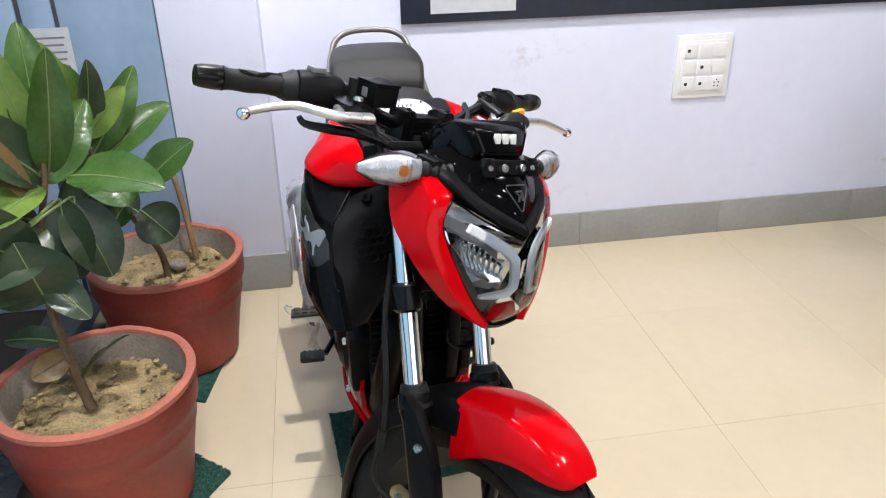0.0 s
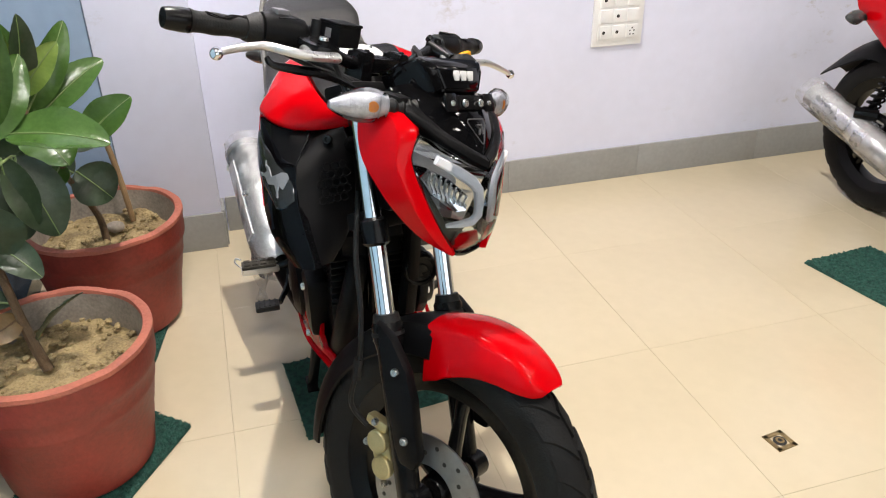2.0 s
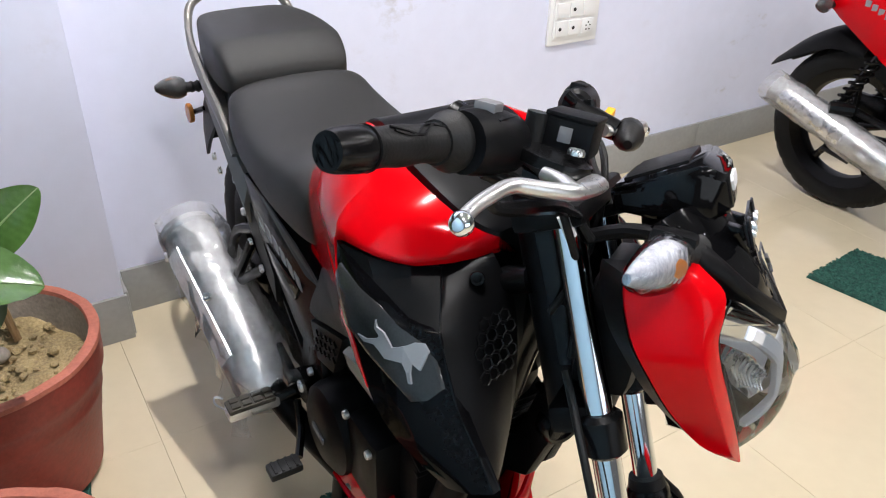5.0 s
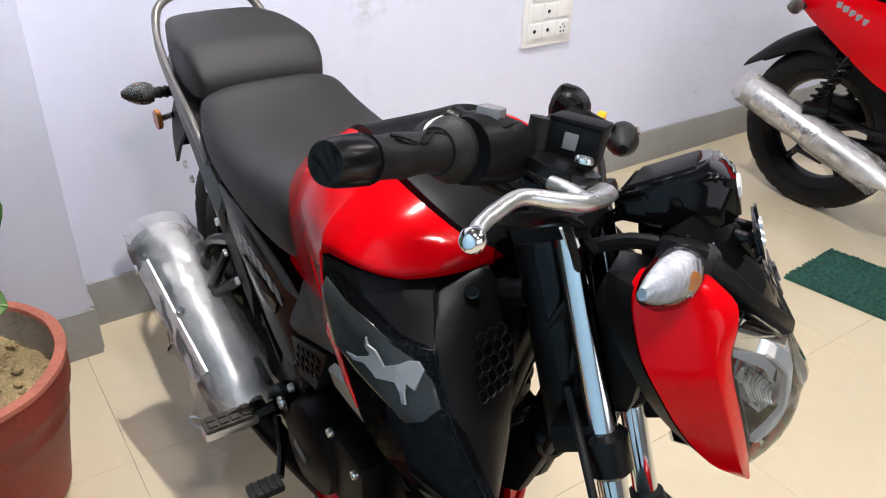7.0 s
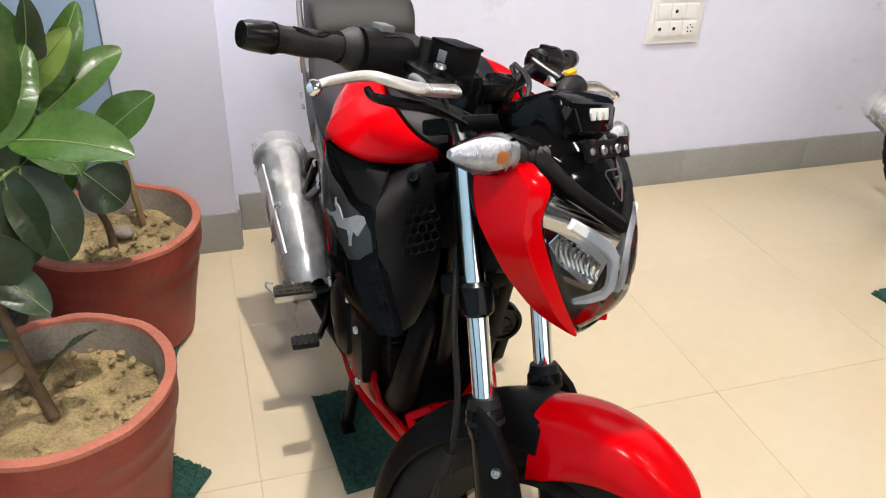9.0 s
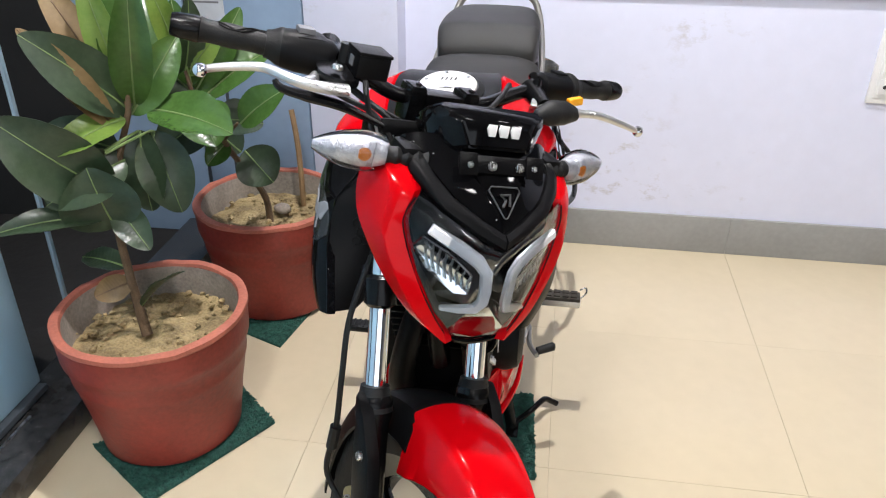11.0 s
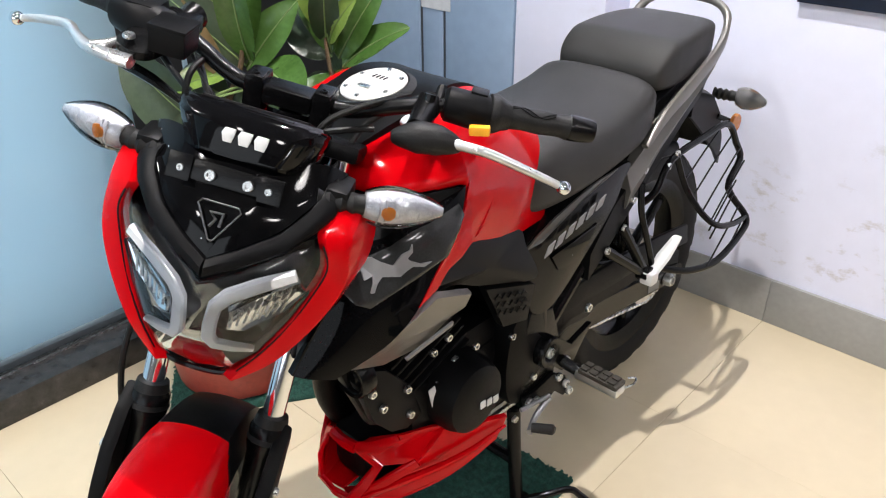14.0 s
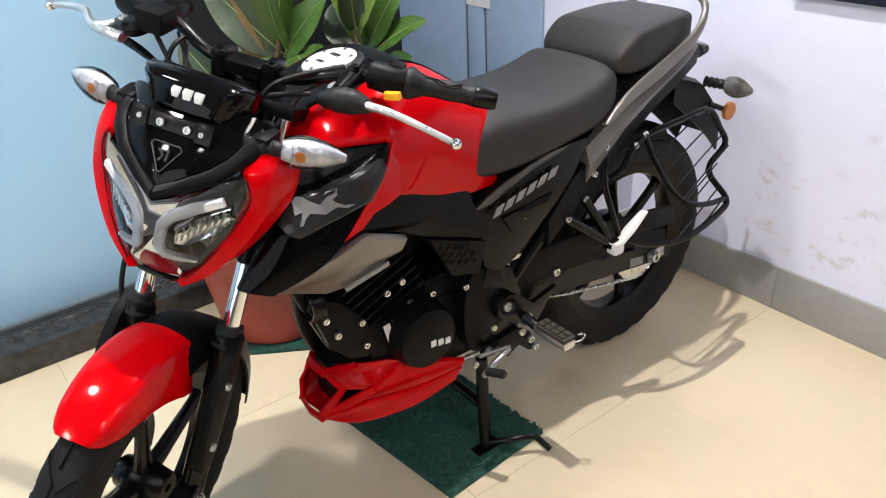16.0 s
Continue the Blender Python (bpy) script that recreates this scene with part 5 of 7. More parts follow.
        cx, cz = 0.935, 0.8
        rings = [[over(x, z, -0.001) for x, z in o]] + [[over(cx + (x - cx) * k, cz + (z - cz) * k, 0.003 + 0.001 * (k < 0.99)) for x, z in o] for k in (1, 0.97, 0.8, 0.6, 0.4, 0.2, 0.05)]
        ep = fixed("emblem_plate", loft(rings), SMOKEDPLATE, sh, "smoked dark emblem plate", 50)
        body = [(1.004, 0.787), (1.0, 0.8055), (0.993, 0.813), (0.985, 0.8125), (0.978, 0.806), (0.965, 0.7985), (0.958, 0.8045), (0.9495, 0.8105), (0.939, 0.813), (0.934, 0.82), (0.936, 0.8095), (0.9445, 0.8035), (0.941, 0.799), (0.9265, 0.7905), (0.909, 0.788), (0.9225, 0.785), (0.9395, 0.7905), (0.951, 0.787), (0.96, 0.7825), (0.9715, 0.7855), (0.983, 0.788), (0.991, 0.7805), (0.998, 0.77), (1.0025, 0.7705), (0.9965, 0.7815), (0.9925, 0.791)]
        bm = plate(body, 0, 0.002, 0)
        bmesh.ops.triangulate(bm, faces=bm.faces)
        for v in bm.verts:
            v.co = over(v.co.x, v.co.z, 0.0058 if v.co.y > 0.001 else 0.0035)
        fixed("leaping_emblem", bm, MARKMID, ep, "silver leaping emblem shape", 0)
        # silver lower wing
        lw = fixed("lower_wing", dome(P((1.06, 0.17, 0.652), (1.02, 0.188, 0.671), (0.98, 0.199, 0.688), (0.945, 0.205, 0.7), (0.885, 0.2, 0.712), (0.793, 0.185, 0.67), (0.804, 0.182, 0.65), (0.832, 0.176, 0.642), (0.875, 0.159, 0.603), (0.95, 0.147, 0.599), (1.035, 0.146, 0.633)), 0.006, 0.012, (0, s, -0.5), 0.003), SILVER, None, "silver-grey lower shroud wing")
        if s > 0:
            fixed("wing_mark", dome([V((x, y + 0.0085, z)) for x, y, z in ((0.925, 0.163, 0.609), (0.838, 0.179, 0.64), (0.835, 0.1755, 0.631), (0.92, 0.1595, 0.6005))], 0.0005, 0.004, (0, 1, -0.4), 0.0005), MARKMID, lw, "pale sticker")
        fixed("bolt", bolt(V((0.968, s * 0.086, 0.859)), (0.75, s * 0.45, 0.5), 0.0095, 0.007), SATIN, None)
        # plastic cover below the tank, and side cover
        mc = fixed("mid_cover", dome(rounded(P((0.905, 0.188, 0.726), (0.86, 0.176, 0.742), (0.805, 0.166, 0.757), (0.7, 0.15, 0.724), (0.612, 0.134, 0.694), (0.6, 0.14, 0.66), (0.565, 0.145, 0.59), (0.6, 0.146, 0.588), (0.631, 0.148, 0.602), (0.74, 0.152, 0.645), (0.802, 0.158, 0.678), (0.873, 0.17, 0.7))), 0.005, 0.03, n, 0.005), MATTE, None, "matte black cover under the tank")
        fixed("textured_grille", dome(P((0.725, 0.155, 0.632), (0.581, 0.15, 0.576), (0.598, 0.149, 0.506), (0.671, 0.152, 0.528)), 0.004, 0.02, n, 0.003), MATTE, mc)
        for k in range(5):
            for j in range(3):
                a, b = 0.605 + 0.018 * k + 0.004 * j, 0.54 + 0.018 * j + 0.006 * k
                fixed("grille_ridge", tube([(a, s * 0.156, b), (a + 0.01, s * 0.157, b + 0.009), (a + 0.018, s * 0.157, b + 0.002)], 0.0018, 5, 1), MATTE, mc)
        sc = fixed("side_cover", dome(rounded(P((0.6, 0.132, 0.645), (0.536, 0.14, 0.684), (0.47, 0.146, 0.707), (0.421, 0.148, 0.721), (0.35, 0.15, 0.727), (0.29, 0.15, 0.724), (0.308, 0.15, 0.69), (0.34, 0.15, 0.64), (0.417, 0.147, 0.567), (0.511, 0.143, 0.492), (0.572, 0.14, 0.5), (0.59, 0.137, 0.57))), 0.007, 0.03, n, 0.004), SATIN, None, "satin black side cover")
        fixed("cover_stripe", dome(P((0.598, 0.137, 0.644), (0.57, 0.141, 0.665), (0.52, 0.146, 0.689), (0.46, 0.15, 0.708), (0.4, 0.152, 0.722), (0.34, 0.153, 0.726), (0.4, 0.154, 0.715), (0.46, 0.1535, 0.697), (0.52, 0.151, 0.674), (0.565, 0.1465, 0.652)), 0.002, 0.004, n, 0.001), DIMSILVER, sc, "silver stripe along the upper edge")
        fixed("cover_recess", dome(P((0.534, 0.1505, 0.612), (0.47, 0.154, 0.622), (0.399, 0.1555, 0.632), (0.423, 0.155, 0.598), (0.471, 0.1535, 0.574), (0.511, 0.151, 0.574)), 0.002, 0.003, n, 0.001), GLOSS, sc, "glossy black recess under the name")
        # plain silver bars for the model name
        for k in range(6):
            x = 0.549 - 0.0288 * k
            z = 0.636 + 0.0088 * k
            o = [(x + 0.016, z - 0.012), (x - 0.004, z - 0.007), (x - 0.015, z + 0.013), (x + 0.005, z + 0.008)]
            fixed("name_bar", plate(o, s * (0.154 + 0.0014 * k), s * (0.156 + 0.0014 * k), 0), MARKMID, sc, "plain silver name bar", 0)


shrouds()


def sup(x, w, z0, z1, e=0.55, n=28, crown=0.0):
    """A squarish closed section across the machine."""
    out = []
    for k in range(n):
        a = 2 * math.pi * k / n
        c, s = math.cos(a), math.sin(a)
        y = w * math.copysign(abs(c) ** e, c)
        z = (z0 + z1) / 2 + (z1 - z0) / 2 * math.copysign(abs(s) ** e, s)
        if s > 0:
            z += crown * (1 - (y / w) ** 2)
        out.append(V((x, y, z)))
    return out


def seats():
    rs = [(0.606, 0.1, 0.735, 0.765), (0.602, 0.125, 0.71, 0.79), (0.578, 0.142, 0.697, 0.818), (0.53, 0.149, 0.69, 0.832), (0.47, 0.153, 0.692, 0.83), (0.4, 0.156, 0.702, 0.825), (0.32, 0.155, 0.715, 0.829), (0.255, 0.15, 0.725, 0.842), (0.208, 0.142, 0.745, 0.858), (0.187, 0.128, 0.78, 0.85), (0.182, 0.1, 0.8, 0.83)]
    path = spline([V((r[1], r[2], r[3])) for r in rs], 4)
    xs = spline([V((r[0], 0, 0)) for r in rs], 4)
    seat = fixed("rider_seat", loft([sup(x.x, p.x, p.y, p.z, 0.5, 36, 0.006) for x, p in zip(xs, path)]), VINYL, None, "black vinyl rider seat")
    ps = [(0.176, 0.1, 0.842, 0.858), (0.17, 0.118, 0.83, 0.874), (0.152, 0.126, 0.822, 0.895), (0.124, 0.13, 0.819, 0.914), (0.098, 0.131, 0.819, 0.921), (0.03, 0.128, 0.826, 0.926), (-0.03, 0.119, 0.836, 0.927), (-0.085, 0.105, 0.848, 0.923), (-0.11, 0.088, 0.86, 0.916), (-0.12, 0.062, 0.87, 0.903)]
    path = spline([V((r[1], r[2], r[3])) for r in ps], 4)
    xs = spline([V((r[0], 0, 0)) for r in ps], 4)
    fixed("pillion_seat", loft([sup(x.x, p.x, p.y, p.z, 0.3, 40, 0.003) for x, p in zip(xs, path)]), VINYL, None, "black vinyl raised pillion seat")


seats()


def tail():
    for s in (1, -1):
        fixed("tail_panel", loft([[V((x, s * (y + 0.0), z0)), V((x, s * (y + 0.008), (z0 + z1) / 2)), V((x, s * (y - 0.006), z1)), V((x, s * (y - 0.04), z1)), V((x, s * (y - 0.03), z0))] for x, y, z0, z1 in [(0.29, 0.15, 0.62, 0.7), (0.24, 0.15, 0.657, 0.728), (0.17, 0.146, 0.712, 0.768), (0.08, 0.138, 0.755, 0.796), (-0.02, 0.124, 0.79, 0.822), (-0.1, 0.105, 0.81, 0.838), (-0.15, 0.08, 0.82, 0.842)]]), SILVER, None, "silver-grey tail panel")
        fixed("tail_lower", loft([[V((x, s * y, z0)), V((x, s * y, z1)), V((x, s * (y - 0.03), z1)), V((x, s * (y - 0.03), z0))] for x, y, z0, z1 in [(0.4, 0.148, 0.5, 0.56), (0.33, 0.148, 0.555, 0.64), (0.24, 0.144, 0.62, 0.69), (0.14, 0.136, 0.68, 0.735), (0.04, 0.122, 0.725, 0.77), (-0.08, 0.1, 0.76, 0.8), (-0.19, 0.06, 0.775, 0.8)]]), MATTE, None, "matte black lower tail panel")
        for x, z in ((0.346, 0.548), (0.291, 0.579), (0.267, 0.634), (0.235, 0.689), (0.134, 0.666), (0.103, 0.685)):
            fixed("bolt", bolt(V((x, s * 0.151, z)), (0, s, 0), 0.008, 0.006), STEEL, None)
    # broad cast rail that narrows into the loop behind the seat
    rail = [(0.235, 0.146, 0.738), (0.16, 0.143, 0.782), (0.05, 0.138, 0.822), (-0.06, 0.128, 0.862), (-0.115, 0.116, 0.898), (-0.14, 0.1, 0.929), (-0.155, 0.062, 0.947), (-0.16, 0, 0.951)]
    tall = [0.006, 0.013, 0.016, 0.014, 0.011, 0.0085, 0.008, 0.008]
    line = spline([V(p) for p in rail] + [V((x, -y, z)) for x, y, z in reversed(rail[:-1])], 5)
    size = [p.x for p in spline([V((h, 0, 0)) for h in tall + tall[-2::-1]], 5)]
    rings = []
    for k, (c, h) in enumerate(zip(line, size)):
        d = (line[min(k + 1, len(line) - 1)] - line[max(k - 1, 0)]).normalized()
        side = d.cross(V((0, 0, 1))).normalized()
        up = side.cross(d)
        rings.append([c + side * a * 0.0075 + up * b * h for a, b in ((1, 0.6), (0.5, 1), (-0.5, 1), (-1, 0.6), (-1, -0.6), (-0.5, -1), (0.5, -1), (1, -0.6))])
    fixed("grab_rail", loft(rings), SILVER, None, "silver-grey one-piece grab rail", 50)
    fixed("tail_core", loft([sup(x, w, z0, z1, 0.7, 20) for x, w, z0, z1 in [(0.3, 0.12, 0.68, 0.72), (0.15, 0.12, 0.73, 0.83), (0.0, 0.1, 0.77, 0.845), (-0.12, 0.075, 0.79, 0.85), (-0.2, 0.06, 0.775, 0.82), (-0.235, 0.045, 0.775, 0.805)]]), MATTE, None)
    fixed("tail_lamp", loft([sup(x, w, z0, z1, 0.7, 20) for x, w, z0, z1 in [(-0.215, 0.058, 0.775, 0.815), (-0.25, 0.05, 0.778, 0.812), (-0.262, 0.03, 0.786, 0.804)]]), SMOKED, None, "smoked tail lamp lens")
    fen = [(-0.08, 0.085, 0.70, 0.76), (-0.15, 0.08, 0.65, 0.74), (-0.2, 0.078, 0.61, 0.72), (-0.26, 0.075, 0.56, 0.66), (-0.3, 0.072, 0.52, 0.585), (-0.31, 0.07, 0.51, 0.55)]
    fx = fixed("rear_mudguard", loft([[V((x, w, z0)), V((x, w, z1)), V((x, w * 0.7, z1 + 0.01)), V((x, -w * 0.7, z1 + 0.01)), V((x, -w, z1)), V((x, -w, z0)), V((x, -w + 0.008, z0)), V((x, -w * 0.7, z1)), V((x, w * 0.7, z1)), V((x, w - 0.008, z0))] for x, w, z0, z1 in fen]), MATTE, None, "matte black rear mudguard and plate holder")
    for s in (1, -1):
        indicator(V((-0.252, s * 0.107, 0.714)), (-0.15, s, 0), (-1, 0, 0.1), SATIN, fixed, 0.07, "rear_indicator")
        rr = fixed("side_reflector", disc((-0.298, s * 0.1, 0.632), 0.024, 0.012), ORANGE, fx, "round orange reflector")
        fixed("reflector_stay", tube([(-0.24, s * 0.076, 0.66), (-0.298, s * 0.096, 0.632)], 0.007, 8, 1), SATIN, rr)


tail()


def engine():
    cas = fixed("crankcase", join(box((0.7, 0, 0.36), (0.3, 0.2, 0.19), 0.03), box((0.62, 0, 0.43), (0.24, 0.18, 0.14), 0.03), box((0.56, 0, 0.36), (0.12, 0.17, 0.2), 0.02)), CASTING, None, "black engine crankcase")
    fixed("generator_cover", lathe([(0, 0.052), (0.05, 0.05), (0.066, 0.042), (0.074, 0.02), (0.077, -0.02), (0, -0.02)], (0.737, 0.11, 0.404), "y", 40), CASTING, cas, "round black generator cover")
    for k in range(3):
        fixed("cover_mark", box((0.735 - 0.018 * k, 0.1635, 0.398 - 0.004 * k), (0.013, 0.003, 0.015), 0.001), MARK, cas, "plain silver mark block")
    fixed("sprocket_cover", dome([(0.6, 0.13, 0.5), (0.52, 0.13, 0.47), (0.49, 0.13, 0.38), (0.53, 0.13, 0.3), (0.61, 0.13, 0.3), (0.63, 0.13, 0.4)], 0.012, 0.06, (0, 1, 0), 0.006, True), MATTE, cas, "black sprocket cover")
    for x, z in ((0.941, 0.515), (0.92, 0.472), (0.865, 0.479), (0.86, 0.422), (0.802, 0.521), (0.765, 0.533), (0.748, 0.476), (0.693, 0.476), (0.789, 0.448), (0.632, 0.483), (0.557, 0.346), (0.578, 0.291), (0.541, 0.273), (0.611, 0.271)):
        fixed("bolt", bolt(V((x, 0.105 if x > 0.65 else 0.14, z)), (0, 1, 0), 0.0078, 0.007), STEEL, cas)
    fixed("engine_bracket", plate([(0.968, 0.545), (0.93, 0.553), (0.905, 0.54), (0.852, 0.478), (0.828, 0.402), (0.862, 0.39), (0.9, 0.405), (0.936, 0.448)], 0.084, 0.104, 0.004), CASTING, cas, "black engine mounting plate")
    fixed("fuse_sticker", box((0.808, 0.112, 0.43), (0.016, 0.002, 0.045), 0.0005, Matrix.Rotation(radians(12), 4, "Y")), MARK, cas, "small white sticker")
    # right: clutch cover
    rc = fixed("clutch_cover", lathe([(0, -0.055), (0.06, -0.052), (0.082, -0.04), (0.09, -0.015), (0.09, 0.03), (0, 0.03)], (0.63, -0.115, 0.37), "y", 40), CASTING, cas, "round black clutch cover")
    fixed("cover_mark", box((0.63, -0.171, 0.372), (0.045, 0.003, 0.014), 0.001, Matrix.Rotation(radians(12), 4, "Y")), MARKDIM, rc)
    fixed("right_cover", box((0.745, -0.1, 0.385), (0.11, 0.09, 0.15), 0.02), CASTING, cas)
    for x, z in ((0.79, 0.45), (0.8, 0.33), (0.71, 0.47), (0.7, 0.29), (0.56, 0.45), (0.55, 0.29)):
        fixed("bolt", bolt(V((x, -0.147, z)), (0, -1, 0), 0.008, 0.008), STEEL, cas)
    # finned cylinder leaning forward
    cyl = fixed("cylinder", box((0.79, 0, 0.5), (0.13, 0.13, 0.22), 0.02, Matrix.Rotation(radians(22), 4, "Y")), CASTING, cas, "black finned cylinder")
    for k in range(8):
        t = -0.05 + 0.022 * k
        c = V((0.79, 0, 0.5)) + V((math.sin(radians(22)), 0, math.cos(radians(22)))) * t
        fixed("cooling_fin", box(c, (0.165, 0.19, 0.006), 0.002, Matrix.Rotation(radians(22), 4, "Y")), CASTING, cyl)
    fixed("cylinder_head", box((0.845, 0, 0.615), (0.14, 0.15, 0.09), 0.025, Matrix.Rotation(radians(22), 4, "Y")), CASTING, cas, "black cylinder head")
    for s in (1, -1):
        fixed("head_cap", disc((0.85, s * 0.09, 0.6), 0.03, 0.03), CASTING, cas)
    # frame tubes
    fr = fixed("frame", tube([(0.99, 0, 0.82), (0.95, 0, 0.7), (0.91, 0, 0.55), (0.87, 0, 0.42)], 0.022, 14, 4), SATIN, None, "black tubular steel frame")
    for s in (1, -1):
        fixed("frame_tube", tube([(1.0, s * 0.03, 0.86), (0.85, s * 0.09, 0.78), (0.7, s * 0.11, 0.7), (0.56, s * 0.12, 0.58), (0.52, s * 0.12, 0.42), (0.53, s * 0.11, 0.28)], 0.018, 12, 6), SATIN, fr)
        fixed("sub_frame_tube", tube([(0.56, s * 0.12, 0.62), (0.35, s * 0.12, 0.68), (0.1, s * 0.105, 0.76)], 0.014, 10, 5), SATIN, fr)
        fixed("sub_frame_stay", tube([(0.5, s * 0.122, 0.42), (0.35, s * 0.125, 0.56), (0.18, s * 0.12, 0.7)], 0.014, 10, 5), SATIN, fr)
        fixed("pivot_plate", plate([(0.57, 0.5), (0.5, 0.48), (0.47, 0.4), (0.48, 0.3), (0.52, 0.26), (0.58, 0.27), (0.6, 0.4)], s * 0.118, s * 0.138, 0.005), SATIN, fr)
    fixed("steering_head", tube([(1.05, 0, 0.77), (0.965, 0, 0.965)], 0.032, 18, 1), SATIN, fr)
    fixed("head_brace", plate([(1.02, 0.75), (0.97, 0.72), (0.905, 0.52), (0.85, 0.42), (0.87, 0.385), (0.925, 0.42), (0.965, 0.52), (1.035, 0.73)], 0.055, 0.078, 0.005), CASTING, fr, "black front frame plate")
    fixed("air_box", box((0.5, 0, 0.56), (0.2, 0.2, 0.16), 0.03), MATTE, None, "black air box")
    fixed("under_tank", box((0.82, 0, 0.79), (0.32, 0.2, 0.14), 0.04), MATTE, None, "black tray under the tank")
    fixed("under_seat", box((0.42, 0, 0.675), (0.4, 0.22, 0.1), 0.03), MATTE, None, "black tray under the seat")
    fixed("carburettor", join(tube([(0.74, -0.02, 0.61), (0.66, -0.02, 0.6), (0.58, -0.01, 0.58)], 0.032, 14, 3), box((0.68, -0.02, 0.56), (0.06, 0.08, 0.07), 0.012)), CASTING, None)
    # exhaust: header, then wrapped silencer
    fixed("exhaust_header", tube([(0.87, -0.03, 0.57), (0.905, -0.045, 0.53), (0.9, -0.07, 0.42), (0.865, -0.078, 0.33), (0.79, -0.09, 0.272), (0.65, -0.12, 0.255), (0.5, -0.165, 0.295), (0.4, -0.19, 0.34)], [0.021, 0.023, 0.026, 0.031, 0.03, 0.024, 0.024, 0.026], 16, 6), CASTING, None, "black exhaust header pipe")


engine()


def silencer():
    a, b = V((0.43, -0.188, 0.32)), V((0.066, -0.225, 0.518))
    d = (b - a).normalized()
    L = (b - a).length
    prof = [(0.0, 0.028), (0.05, 0.036), (0.12, 0.05), (0.2, 0.056), (0.6, 0.058), (0.92, 0.058), (0.95, 0.054), (0.97, 0.059), (1.0, 0.056), (1.0, 0.02)]
    m = d.to_track_quat("Z", "X").to_matrix().to_4x4()
    m.translation = a
    sil = fixed("silencer", lathe([(r, t * L) for t, r in prof], (0, 0, 0), "z", 32, m), WRAPPED, None, "silver exhaust silencer wrapped in clear plastic film")
    up = V((0, -1, 0.25)).normalized()
    hs = fixed("heat_shield", loft([[a + d * L * t + (up * math.cos(w) + d.cross(up) * math.sin(w)) * (0.065 if k % 2 == 0 else 0.062) for k, w in enumerate([-0.55, -0.5, -0.2, 0.2, 0.5, 0.55])] + [a + d * L * t + (up * math.cos(w) + d.cross(up) * math.sin(w)) * 0.056 for w in (0.5, -0.5)] for t in (0.18, 0.3, 0.6, 0.78, 0.82)]), WRAPPED, sil, "pressed metal heat shield")
    for t, w in ((0.3, -0.9), (0.5, 0.7), (0.85, -0.3)):
        q = up * math.cos(w) + d.cross(up) * math.sin(w)
        fixed("bolt", bolt(a + d * L * t + q * 0.062, q, 0.01, 0.006), STEEL, sil)
    fixed("silencer_stay", tube([a + d * L * 0.7 + V((0, 0.05, 0.03)), V((0.2, -0.15, 0.56)), V((0.3, -0.125, 0.6))], 0.011, 8, 4), SATIN, sil)
    fixed("tail_pipe", tube([b - d * 0.01, b + d * 0.012], 0.02, 14, 1), SATIN, sil)
    # loose clear film over it, creased
    r = random.Random(5)
    rings = []
    for i in range(26):
        t = -0.04 + 1.08 * i / 25
        ring = []
        for k in range(28):
            w = 2 * math.pi * k / 28
            base = 0.0625 if t < 0.98 else 0.058
            base += 0.02 * max(0, math.cos(w - 2.2)) ** 2 + 0.006 * noise.noise(V((t * 9, math.cos(w) * 3, math.sin(w) * 3))) + r.uniform(-0.0015, 0.0025)
            ring.append(a + d * L * t + (up * math.cos(w) + d.cross(up) * math.sin(w)) * base)
        rings.append(ring)
    fixed("plastic_wrap", loft(rings, caps=False), FILM, sil, "creased clear plastic film", 20)
    skirt = []
    for i in range(14):
        t = i / 13
        q = a.lerp(b, 0.1 + 0.85 * t) - d.cross(up) * 0.05 + V((0.0, -0.015, -0.03))
        skirt.append([q, q + V((r.uniform(-0.01, 0.01), r.uniform(-0.02, 0.01), -0.03 - r.uniform(0, 0.02) - 0.02 * (1 - t))), q + V((0.0, r.uniform(-0.025, 0.02) - 0.02 * (1 - t), -0.05 - r.uniform(0, 0.035) - 0.05 * (1 - t)))])
    fixed("loose_film", loft(skirt, caps=False, close=False), FILM, sil, "loose hanging plastic film", 20)


silencer()


